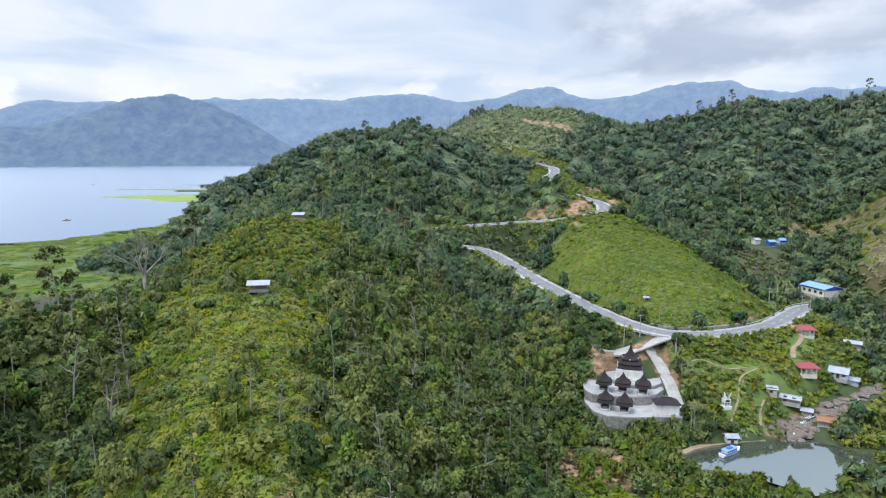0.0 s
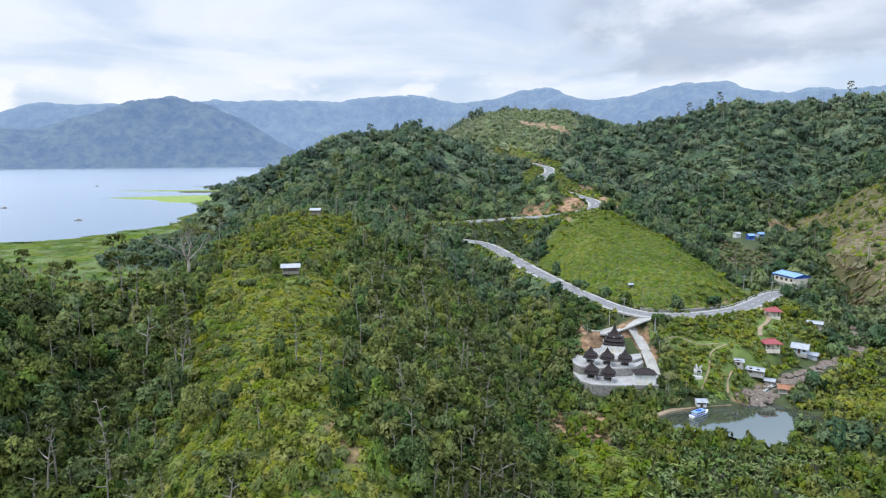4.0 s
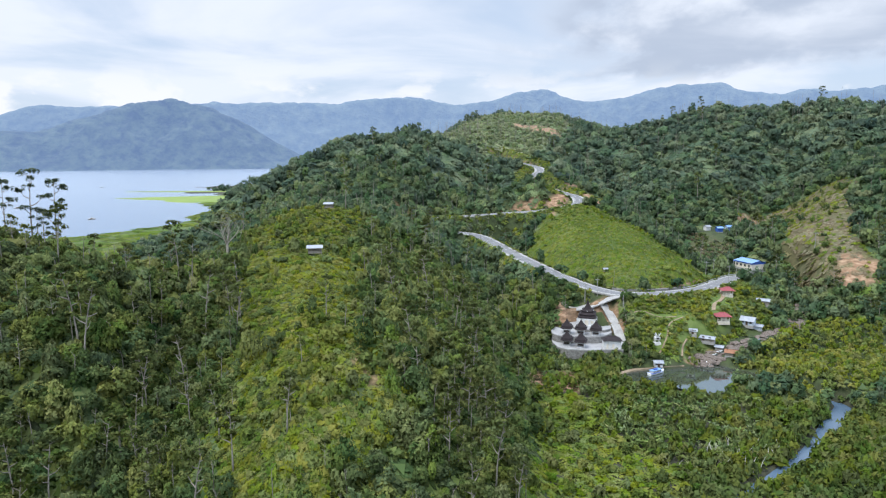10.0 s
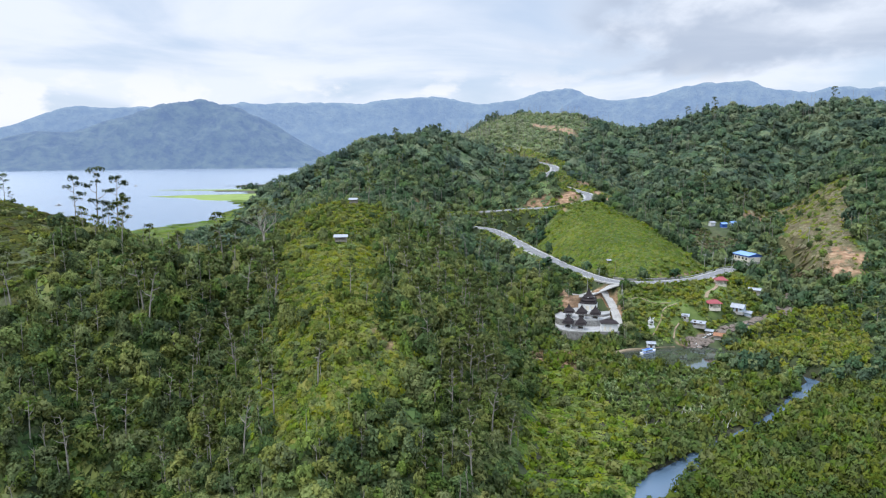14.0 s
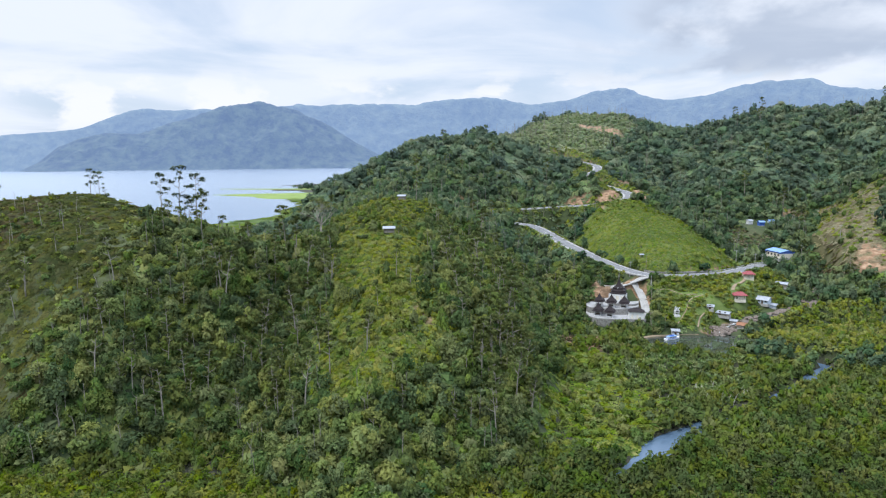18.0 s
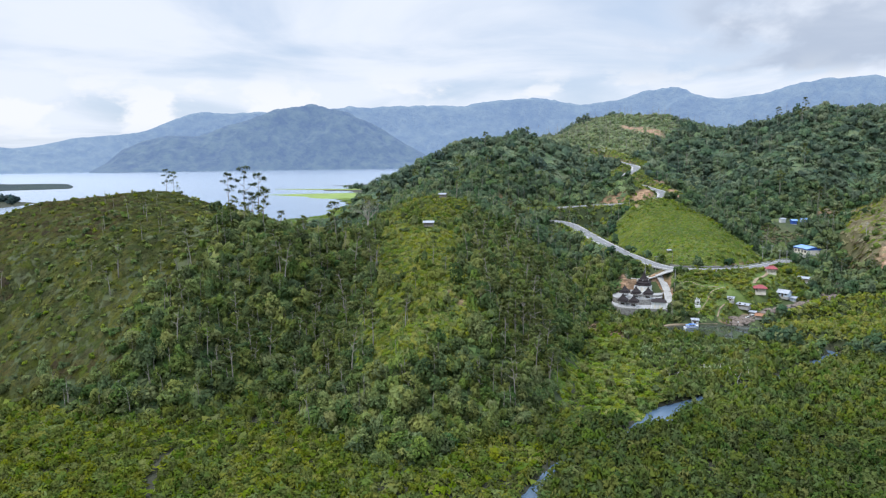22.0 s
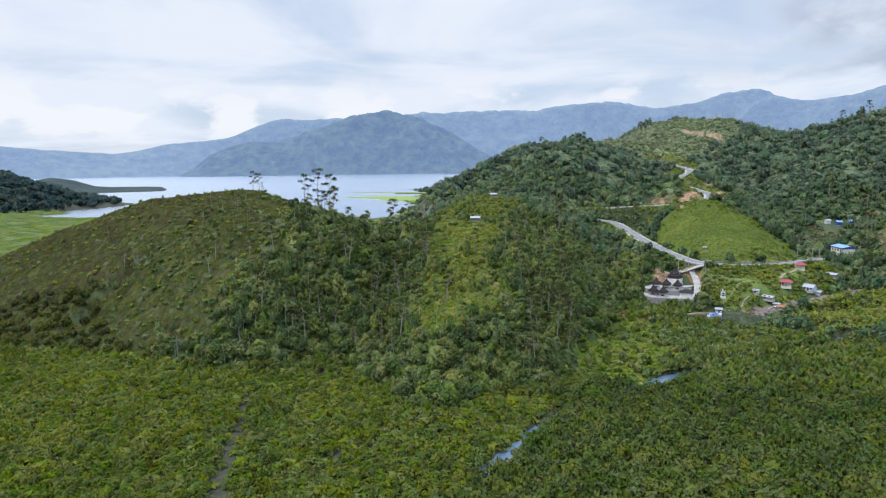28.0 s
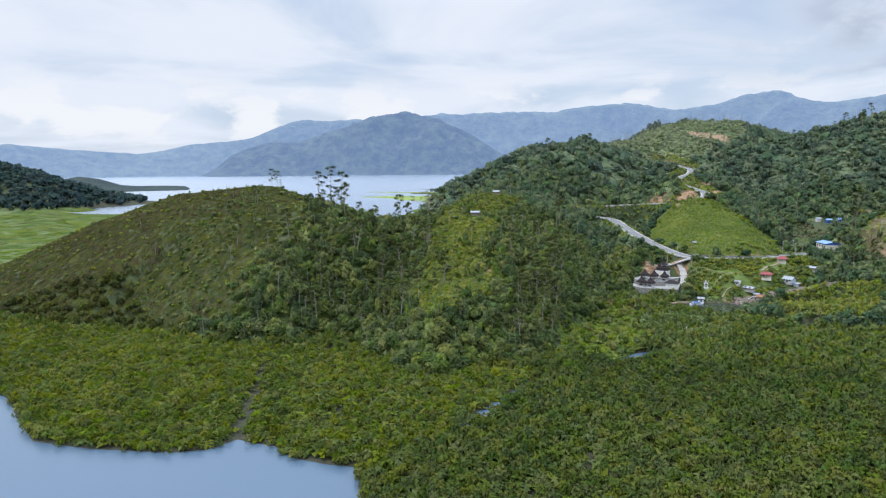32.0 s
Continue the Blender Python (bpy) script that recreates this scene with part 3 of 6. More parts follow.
DIRT = surface("packed_earth", (0.19, 0.14, 0.09), (0.32, 0.255, 0.175), 0.5, 0.95, relief=0.04)


def strip(name, line, left, right, lift, mat, label="", category="", kind="structure", thick=0.0):
    """A ribbon along a line of x, y, z, from left to right of it, with a drop at both edges."""
    p = line[:, :3]
    t = np.gradient(p[:, :2], axis=0)
    t /= np.linalg.norm(t, axis=1)[:, None] + 1e-9
    side = np.stack([-t[:, 1], t[:, 0]], 1)
    rows = []
    for off, dz in ((left, -thick), (left, 0), (right, 0), (right, -thick)) if thick else ((left, 0), (right, 0)):
        rows.append(np.column_stack([p[:, :2] + side * off, p[:, 2] + lift + dz]))
    co = np.stack(rows, 1)
    n, m = co.shape[:2]
    ii = np.arange(n * m).reshape(n, m)
    q = np.stack([ii[:-1, :-1], ii[:-1, 1:], ii[1:, 1:], ii[1:, :-1]], -1).reshape(-1, 4)
    me = bpy.data.meshes.new(name)
    me.from_pydata(co.reshape(-1, 3).tolist(), [], q.tolist())
    me.materials.append(mat)
    return tagged(new(name, me), label, category, kind=kind)


strip("road_shoulder", ROAD, 4.7, -4.7, 0.0, CONCRETE, "pale concrete shoulders of the mountain road", "road shoulder", thick=0.7)
strip("road", ROAD, 3.3, -3.3, 0.06, ASPHALT, "grey asphalt road winding down the hillside", "road", thick=0.06)
strip("road_edge_line", ROAD, 3.05, 2.9, 0.066, ROAD_PAINT, "white painted edge line", "road marking")
strip("road_edge_line", ROAD, -2.9, -3.05, 0.066, ROAD_PAINT, "white painted edge line", "road marking")
step_len = np.concatenate([[0], np.cumsum(np.hypot(*np.diff(ROAD[:, :2], axis=0).T))])
dash_v, dash_f = [], []
for s0 in np.arange(4, step_len[-1] - 8, 8.0):
    seg = np.column_stack([np.interp([s0, s0 + 3.2], step_len, ROAD[:, k]) for k in range(3)])
    d = seg[1, :2] - seg[0, :2]
    nrm = np.array([-d[1], d[0]]) / np.linalg.norm(d) * 0.09
    base = len(dash_v)
    for q, sg in ((seg[0], 1), (seg[0], -1), (seg[1], -1), (seg[1], 1)):
        dash_v.append((q[0] + nrm[0] * sg, q[1] + nrm[1] * sg, q[2] + 0.067))
    dash_f.append((base, base + 1, base + 2, base + 3))
tagged(sheet("road_centre_line", dash_v, dash_f, ROAD_PAINT), "dashed white centre line", "road marking")
strip("driveway", SPUR_ROAD, 3.4, -3.4, 0.03, CONCRETE, "pale concrete driveway to the compound", "driveway", thick=0.5)
strip("driveway_ramp", RAMP, 1.9, -1.9, 0.02, CONCRETE, "pale concrete ramp down beside the terraces", "driveway", thick=0.6)


def path_on_ground(points, half, mat, label, lift=0.12):
    line = along([(x, y, 0) for x, y in points], 1.5)
    line[:, 2] = height_at(line[:, 0], line[:, 1])
    return strip("footpath", line, half, -half, lift, mat, label, "path", thick=0.5)


PATHS = [([(90, 238), (89, 231), (86, 222), (79, 214), (76, 208)], 1.1, DIRT, "trodden earth path between the two shelters"),
         ([(60, 199), (53, 195), (50, 189), (46, 183), (44, 180.5)], 0.28, DIRT, "narrow trodden path down to the water"),
         ([(21, 217.5), (17, 219), (13.5, 219.6)], 0.9, CONCRETE, "narrow pale concrete path behind the hall"),
         ([(34.5, 205), (39, 202), (44, 203), (50, 199), (57, 199)], 0.32, DIRT, "narrow trodden earth path through the grass"),
         ([(58, 190), (55, 186), (53, 181)], 0.5, DIRT, "bare earth track down to the pond bank")]
for pts_, half_, mat_, lab_ in PATHS:
    path_on_ground(pts_, half_, mat_, lab_)

# ---- plants ----
rng = np.random.RandomState(7)


def crown_shape(n, blobs, leaf, seed, tall=1.0, open_=0.0, soft=0.0):
    """A crown one metre in radius, foot at 0: leaf clusters spread over a few rounded lobes. Gives corners (n,3,3) and outward ways (n,3)."""
    r = np.random.RandomState(seed)
    a, u = r.uniform(0, 6.283, blobs), r.uniform(0, 1, blobs)
    rad = 0.62 * np.sqrt(r.uniform(0, 1, blobs))
    centre = np.column_stack([np.cos(a) * rad, np.sin(a) * rad, tall * (0.45 + 0.75 * u * (1.1 - rad))])
    size = r.uniform(0.30, 0.5, blobs) * (1 - 0.25 * u)
    pts, ways = [], []
    while len(pts) < n:
        k = r.randint(blobs)
        w = r.normal(size=3)
        w[2] = w[2] * 0.9 + 0.5
        w /= np.linalg.norm(w)
        p = centre[k] + w * size[k] * r.uniform(0.8, 1.08) * np.array([1, 1, min(tall, 1.25)])
        d = np.linalg.norm((p - centre) / size[:, None], axis=1)
        d[k] = 9
        if d.min() < 0.75 - open_:
            continue
        out = p - np.array([0, 0, tall * 0.55])
        out /= np.linalg.norm(out) + 1e-6
        v = (0.75 * w + 0.5 * out) * (1 - soft) + np.array([0, 0, soft]) + r.normal(size=3) * 0.22
        pts.append(p)
        ways.append(v / np.linalg.norm(v))
    pts, ways = np.array(pts), np.array(ways)
    t1 = np.cross(ways + r.normal(size=ways.shape) * 0.55, r.normal(size=ways.shape))
    t1 /= np.linalg.norm(t1, axis=1)[:, None]
    t2 = np.cross(ways + r.normal(size=ways.shape) * 0.35, t1)
    t2 /= np.linalg.norm(t2, axis=1)[:, None]
    s = leaf * r.uniform(0.65, 1.35, (n, 1))
    tri = np.stack([pts - t1 * s - t2 * s * 0.5, pts + t1 * s * 0.9 - t2 * s * 0.6, pts + t2 * s * 1.05 + t1 * s * r.uniform(-0.5, 0.5, (n, 1))], 1)
    return tri, ways


def leaf_mesh(name, tri, ways, mat, tones=None):
    """One mesh of loose leaf clusters."""
    n = len(tri)
    me = bpy.data.meshes.new(name)
    me.vertices.add(3 * n)
    me.vertices.foreach_set("co", tri.reshape(-1).astype(np.float32))
    me.loops.add(3 * n)
    me.loops.foreach_set("vertex_index", np.arange(3 * n, dtype=np.int32))
    me.polygons.add(n)
    me.polygons.foreach_set("loop_start", np.arange(0, 3 * n, 3, dtype=np.int32))
    at = me.attributes.new("crown_normal", "FLOAT_VECTOR", "POINT")
    at.data.foreach_set("vector", np.repeat(ways, 3, axis=0).reshape(-1).astype(np.float32))
    at = me.attributes.new("plant_tone", "FLOAT", "POINT")
    at.data.foreach_set("value", np.repeat(np.full(n, 0.55) if tones is None else tones, 3).astype(np.float32))
    me.materials.append(mat)
    me.update()
    return me


def scatter(name, shapes, mat, pos, radius, height, label, category, slope=None):
    """Many plants as one object: shapes turned, sized and set down at pos, leaning with the slope where it is given."""
    tris, ways, tones = [], [], []
    pick = rng.randint(len(shapes), size=len(pos))
    for k, (tri, way) in enumerate(shapes):
        m = pick == k
        if not m.any():
            continue
        p, r, h = pos[m], radius[m], height[m]
        a = rng.uniform(0, 6.283, len(p))
        ca, sa = np.cos(a), np.sin(a)
        x, y, z = tri[..., 0], tri[..., 1], tri[..., 2]
        X = (ca[:, None, None] * x - sa[:, None, None] * y) * r[:, None, None] + p[:, 0, None, None]
        Y = (sa[:, None, None] * x + ca[:, None, None] * y) * r[:, None, None] + p[:, 1, None, None]
        Z = z[None] * h[:, None, None] + p[:, 2, None, None]
        if slope is not None:
            gx_, gy_ = slope[m, 0], slope[m, 1]
            Z = Z + (X - p[:, 0, None, None]) * gx_[:, None, None] + (Y - p[:, 1, None, None]) * gy_[:, None, None]
        tris.append(np.stack([X, Y, Z], -1).reshape(-1, 3, 3))
        tones.append(np.repeat(rng.uniform(0, 1, len(p)), len(tri)))
        wx = ca[:, None] * way[:, 0] - sa[:, None] * way[:, 1]
        wy = sa[:, None] * way[:, 0] + ca[:, None] * way[:, 1]
        wz = np.broadcast_to(way[:, 2], wx.shape)
        if slope is not None:
            wx, wy = wx - gx_[:, None] * wz, wy - gy_[:, None] * wz
        ways.append(np.stack([wx, wy, wz], -1).reshape(-1, 3))
    return tagged(new(name, leaf_mesh(name, np.concatenate(tris), np.concatenate(ways), mat, np.concatenate(tones))), label, category, kind="stuff")


def places(x0, x1, y0, y1, step):
    """Jittered places in plan."""
    X, Y = np.meshgrid(np.arange(x0, x1, step), np.arange(y0, y1, step))
    X, Y = X.ravel(), Y.ravel()
    return X + rng.uniform(-0.7, 0.7, X.size) * step, Y + rng.uniform(-0.7, 0.7, X.size) * step


FIELD = [(38, 231), (16, 257), (5, 281), (6, 302), (24, 340), (43, 360), (60, 350), (80, 312), (100, 268), (88, 250), (62, 231)]
HAMLET = [(38, 180), (58, 179), (76, 190), (100, 204), (110, 232), (104, 255), (86, 236), (60, 216), (44, 213), (36, 200)]
CLEARING = [(-40, 560), (40, 540), (80, 600), (110, 700), (150, 860), (60, 900), (-20, 780), (-60, 660)]
MARSH = [(-1300, 60), (-700, -10), (-400, 10), (-405, 140), (-380, 260), (-330, 330), (-225, 400), (-222, 560), (-200, 760), (-250, 1150), (-480, 1120), (-395, 960), (-362, 755), (-369, 690), (-400, 622), (-440, 600), (-1000, 720), (-1300, 760)]
SPINE_L, HEATH_L = along(SPINE, 12), along(HEATH_HILL, 12)
HOUSES = [(78, 203, 4.6), (89, 224, 4.3), (90.5, 206, 4.6), (62.2, 195.4, 2.6), (67, 195.2, 4.2), (71.3, 193, 2.5), (44.5, 185, 2.6), (41.6, 174.3, 3), (125, 277, 8.5), (118, 270, 5), (140, 355, 12), (136, 344, 7), (-83, 156, 4.2), (-93, 250, 4), (74, 182.5, 3.4), (12, 213, 4), (84, 214, 2.5), (-117.5, 168.5, 5.0)]
GLADE = [(-26, 56), (4, 56), (12, 72), (22, 88), (14, 104), (8, 126), (14, 146), (4, 150), (-8, 148), (-12, 120), (-20, 92)]
MOUND = [(66, 160), (71, 176), (84, 183), (93, 196), (120, 207), (138, 190), (114, 146), (84, 138)]


def survey(x, y):
    """What grows where."""
    z = height_at(x, y)
    free = z > -0.08
    for line, half in ((ROAD, 5.2), (SPUR_ROAD, 4.2), (RAMP, 2.5)):
        d, _ = to_line(x, y, line)
        free &= d > half
    for poly, gap in ((TERRACE_LOW, 3.2), (TERRACE_MID, 3.0), (TERRACE_TOP, 3.5), (POND, 1.5)):
        free &= inside(x, y, poly) < -gap
    d, (zs, w) = to_line(x, y, STREAM)
    free &= (d > w + 0.5) | (x > 101)
    for pts_, half_, _, _ in PATHS:
        d, _z = to_line(x, y, np.array([(px, py, 0) for px, py in pts_], float))
        free &= d > half_ + 0.9
    for hx, hy, r in HOUSES:
        free &= np.hypot(x - hx, y - hy) > r
    bare = np.zeros(x.shape)
    for sx, sy, r in SOIL_SPOTS:
        bare = np.maximum(bare, 1 - ease(np.hypot(x - sx, y - sy), r * 0.75, r * 1.25))
    free &= rng.uniform(size=x.shape) > bare * 0.86
    for cut, gap in ((CREEK, 0.7), (CUTS[0], 0.9), (CUTS[1], 1.25), (CUTS[2], 0.5)):
        d, (w,) = to_line(x, y, cut)
        free &= d > w + gap
    ds, (sz, sw) = to_line(x, y, SPINE_L)
    left = np.where(x < np.interp(y, [24, 100, 150, 250], [-66, -70, -80, -94]), np.interp(y, [60, 140, 200], [20, 30, 38]), np.interp(y, [120, 220], [14, 20])) + rng.normal(0, 4, x.shape)
    ridge = (ds < left + 7 * wavy(x, y, 16, 31)) & (y > 52) & (y < 275)
    dh, _ = to_line(x, y, HEATH_L)
    heath = (dh < 96 + 12 * wavy(x, y, 30, 32)) & (x < -166 + 14 * wavy(x, y, 25, 33) + rng.normal(0, 9, x.shape)) & (y < 235) & (z > 4.5)
    field = inside(x, y, FIELD) > 0
    hamlet = inside(x, y, HAMLET) > 0
    marsh = (inside(x, y, MARSH) > -5) & (z < 2.6)
    flat = (z < 1.9) & ~marsh & ~hamlet & (inside(x, y, MOUND) < -2)
    brown = inside(x, y, BROWN) + 4 * wavy(x, y, 9, 16) > 0
    gully = inside(x, y, GULLY) > 0
    mound = (inside(x, y, MOUND) + 3 * wavy(x, y, 8, 39) > 0) & ~hamlet
    glade = (inside(x, y, GLADE) + 5 * wavy(x, y, 9, 44) > 0) & ~hamlet
    flat &= ~glade
    dr, (rz_,) = to_line(x, y, ROAD)
    free &= ~((dr < 8.2 + 1.2 * wavy(x, y, 6, 38)) & (z > rz_ + 0.2) & (rng.uniform(size=x.shape) < 0.8))
    verge = (dr < np.where((y > 300) & (x > 8), 15, 7.0) + 2 * wavy(x, y, 8, 36)) & (z < rz_ + 9) & ~field & ~hamlet & (z > 1.9)
    clearing = (inside(x, y, CLEARING) + 14 * wavy(x, y, 30, 37) > 0)
    forest = (z >= 1.9) & ~ridge & ~heath & ~field & ~hamlet & ~marsh & ~brown & ~verge & ~clearing & ~gully & ~mound & ~glade
    return {"z": z, "free": free, "ridge": ridge & ~field, "heath": heath, "field": field, "hamlet": hamlet, "marsh": marsh, "flat": flat, "brown": brown & ~field & ~verge, "forest": forest, "verge": verge, "gully": gully, "mound": mound, "glade": glade, "clearing": clearing & ~verge}


def grow(name, shapes, mat, box, step, zone, rad, tall, label, category, thin=0.0, sink=0.15, extra=None, lean=False):
    x, y = places(*box, step)
    s = survey(x, y)
    keep = s["free"] & s[zone] & (rng.uniform(size=x.shape) > thin)
    if extra is not None:
        keep &= extra(x, y, s["z"])
    x, y, z = x[keep], y[keep], s["z"][keep]
    big = 1 + 0.25 * wavy(x, y, 14, 40)
    r = rng.uniform(*rad, len(x)) * big
    h = rng.uniform(*tall, len(x)) * big
    slope = np.column_stack([height_at(x + 1.5, y) - height_at(x - 1.5, y), height_at(x, y + 1.5) - height_at(x, y - 1.5)]) / 3 if lean else None
    if lean:
        slope = np.clip(slope, -0.75, 0.75)
    return scatter(name, shapes, mat, np.column_stack([x, y, z - sink * h]), r, h, label, category, slope)




def patch_shape(n, leaf, seed, rise=0.3):
    """Low leafy cover: leaf clusters laid over a shallow dome one metre in radius."""
    r = np.random.RandomState(seed)
    rad, a = np.sqrt((np.arange(n) + r.uniform(0, 1, n)) / n), np.arange(n) * 2.4 + r.uniform(-0.4, 0.4, n)
    pts = np.column_stack([np.cos(a) * rad, np.sin(a) * rad, rise * (1 - rad**2) + r.uniform(-0.12, 0.16, n)])
    ways = np.column_stack([pts[:, 0] * 0.55, pts[:, 1] * 0.55, np.ones(n)]) + r.normal(size=(n, 3)) * 0.25
    ways /= np.linalg.norm(ways, axis=1)[:, None]
    t1 = np.cross(ways + r.normal(size=(n, 3)) * 0.3, r.normal(size=(n, 3)))
    t1 /= np.linalg.norm(t1, axis=1)[:, None]
    t2 = np.cross(ways + r.normal(size=(n, 3)) * 0.2, t1)
    t2 /= np.linalg.norm(t2, axis=1)[:, None]
    s = leaf * r.uniform(0.7, 1.3, (n, 1))
    return np.stack([pts - t1 * s - t2 * s * 0.5, pts + t1 * s * 0.9 - t2 * s * 0.6, pts + t2 * s * 1.05 + t1 * s * r.uniform(-0.5, 0.5, (n, 1))], 1), ways


PATCH = [patch_shape(11, 0.45, 400 + k) for k in range(8)]
PATCH_FINE = [patch_shape(20, 0.34, 420 + k, 0.4) for k in range(8)]
TREE_SLIM = [crown_shape(150, 10, 0.17, 430 + k, 1.9 + 0.2 * (k % 3), 0.1) for k in range(7)]
TREE_NEAR = [crown_shape(230, 9, 0.142, 100 + k, 1.15) for k in range(8)]
TREE_MID = [crown_shape(136, 8, 0.18, 120 + k, 1.15) for k in range(7)]
TREE_FINE = [crown_shape(390, 12, 0.105, 130 + k, 1.05 + 0.14 * k) for k in range(6)]
TREE_FAR = [crown_shape(84, 8, 0.20, 140 + k, 1.0) for k in range(6)]
BUSH = [crown_shape(46, 5, 0.27, 160 + k, 0.9, 0.15, 0.3) for k in range(9)]
FERN = [crown_shape(70, 7, 0.185, 170 + k, 0.6 + 0.12 * (k % 4), 0.25, 0.45) for k in range(9)]
LOW = [crown_shape(20, 4, 0.40, 180 + k, 0.8, 0.2, 0.45) for k in range(8)]
GRASSY = [crown_shape(20, 5, 0.36, 190 + k, 0.8, 0.3, 0.75) for k in range(8)]
MANGROVE = [crown_shape(68, 8, 0.172, 200 + k, 0.9, 0.05, 0.2) for k in range(8)]
MANGROVE_FAR = [crown_shape(50, 7, 0.21, 210 + k, 0.9, 0.05, 0.2) for k in range(8)]

grow("forest_near", TREE_FINE, LEAF_FOREST, (-190, 45, 8, 125), 4.3, "forest", (2.0, 4.0), (2.2, 4.8), "dense dark green rainforest covering the near slopes", "forest", 0.03)
grow("forest_slope", TREE_NEAR, LEAF_FOREST, (-190, 45, 125, 240), 4.3, "forest", (2.0, 4.2), (2.3, 5.0), "dense dark green rainforest on the upper slopes", "forest", 0.03)
grow("forest_undergrowth", BUSH, LEAF_FOREST, (-190, 45, 8, 240), 3.6, "forest", (1.5, 2.6), (1.5, 3.0), "dark green bushes between the trees", "undergrowth", 0.1)
grow("forest_middle_cover", PATCH, LEAF_MIDDLE_HAZE, (-280, 280, 240, 430), 3.6, "forest", (2.4, 3.4), (0.7, 1.5), "dark green low growth on the middle slopes", "undergrowth", 0.0, 0.0, lean=True)
grow("foot_cover", PATCH_FINE, LEAF_MOOR, (-430, -190, 8, 135), 2.7, "forest", (1.6, 2.5), (0.8, 1.7), "olive low growth along the hill foot", "undergrowth", 0.0, 0.0, lean=True)
grow("forest_floor_cover", PATCH, LEAF_FOREST, (-195, 260, 8, 240), 2.9, "forest", (1.9, 2.8), (1.2, 2.6), "dark green low growth on the forest floor", "undergrowth", 0.0, 0.0, lean=True)
grow("forest_slim_trees", TREE_SLIM, LEAF_FOREST, (-190, 45, 10, 240), 7.5, "forest", (1.4, 2.4), (1.7, 3.0), "slim feathery young trees among the broad crowns", "forest", 0.2)
grow("forest_light_trees", TREE_NEAR, LEAF_SAPLING, (-190, 45, 10, 240), 10.5, "forest", (1.8, 3.4), (2.2, 4.4), "lighter green trees among the dark crowns", "forest", 0.2)
grow("forest_slim_middle", TREE_SLIM, LEAF_BLUE_HAZE, (-280, 280, 240, 430), 15, "forest", (2.0, 3.0), (2.2, 3.4), "slim feathery trees on the middle slopes", "forest", 0.2)
grow("forest_foot", TREE_MID, LEAF_MOOR, (-430, -190, 8, 130), 4.3, "forest", (1.9, 3.2), (1.9, 3.4), "dark green trees along the hill foot", "forest", 0.1)
grow("forest_east", TREE_MID, LEAF_MIDDLE_HAZE, (45, 260, 130, 240), 4.6, "forest", (2.2, 3.8), (2.6, 4.6), "mixed green trees along the stream valley", "forest", 0.05)
grow("forest_middle", TREE_MID, LEAF_MIDDLE_HAZE, (-280, 280, 240, 430), 5.8, "forest", (2.5, 5.0), (2.8, 5.6), "dense dark green rainforest on the middle slopes", "forest", 0.02)
fore = lambda x, y, z: y < np.interp(x, [-330, 80, 160, 255, 340, 480, 720], [960, 950, 830, 700, 650, 620, 590])
grow("forest_far", TREE_FAR, LEAF_BLUE_HAZE, (-330, 560, 430, 960), 8.6, "forest", (3.6, 7.0), (3.2, 6.8), "dense rainforest on the far ridges, haze put into its leaf colour", "forest", 0.02, 0.15, fore)
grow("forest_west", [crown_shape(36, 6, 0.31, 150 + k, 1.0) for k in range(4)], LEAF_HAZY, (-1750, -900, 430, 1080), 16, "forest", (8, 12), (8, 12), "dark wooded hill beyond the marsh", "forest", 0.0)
grow("forest_far_cover", PATCH, LEAF_BLUE_HAZE, (-330, 560, 430, 960), 8.0, "forest", (5.2, 7.0), (0.8, 1.8), "lower leaves filling the far canopy", "undergrowth", 0.0, 0.0, fore, lean=True)
grow("verge_cover", PATCH, LEAF_SAPLING, (-90, 190, 200, 600), 2.9, "verge", (1.8, 2.6), (0.8, 2.0), "green low growth along the road", "shrubs", 0.0, 0.0, lean=True)
grow("ridge_cover", PATCH, LEAF_SHRUB, (-140, -30, 50, 280), 2.5, "ridge", (1.5, 2.2), (0.6, 1.4), "yellow-green ferns carpeting the crest", "shrubs", 0.0, 0.05, lean=True)
grow("verge_shrubs", LOW, LEAF_SHRUB, (-90, 190, 215, 600), 2.3, "verge", (1.0, 1.9), (0.9, 1.8), "green shrubs and grass along the road verges", "shrubs", 0.12, lean=True)
grow("clearing_cover", PATCH, LEAF_CLEARING, (-70, 160, 530, 910), 6.0, "clearing", (3.8, 5.2), (1.0, 2.2), "pale green grass on the far clearing", "grass", 0.0, 0.0, lean=True)
grow("clearing_shrubs", BUSH, LEAF_CLEARING, (-70, 160, 530, 910), 6.2, "clearing", (2.2, 3.8), (1.8, 4.2), "pale grey-green regrowth on the far clearing", "shrubs", 0.1)
grow("marsh_grass", PATCH_FINE, LEAF_MARSH, (-1000, -200, 40, 1150), 12.5, "marsh", (9.0, 12.5), (0.6, 1.5), "bright green reeds on the lakeside marsh", "marsh plants", 0.1, lean=True)
grow("ridge_ferns", FERN, LEAF_SHRUB, (-140, -30, 50, 165), 1.42, "ridge", (0.7, 1.9), (0.5, 1.8), "yellow-green ferns and low shrubs along the crest", "shrubs", 0.05, lean=True)
grow("ridge_shrubs", BUSH, LEAF_SHRUB, (-140, -40, 165, 280), 2.0, "ridge", (0.9, 2.0), (0.7, 1.8), "yellow-green shrubs along the upper crest", "shrubs", 0.04)
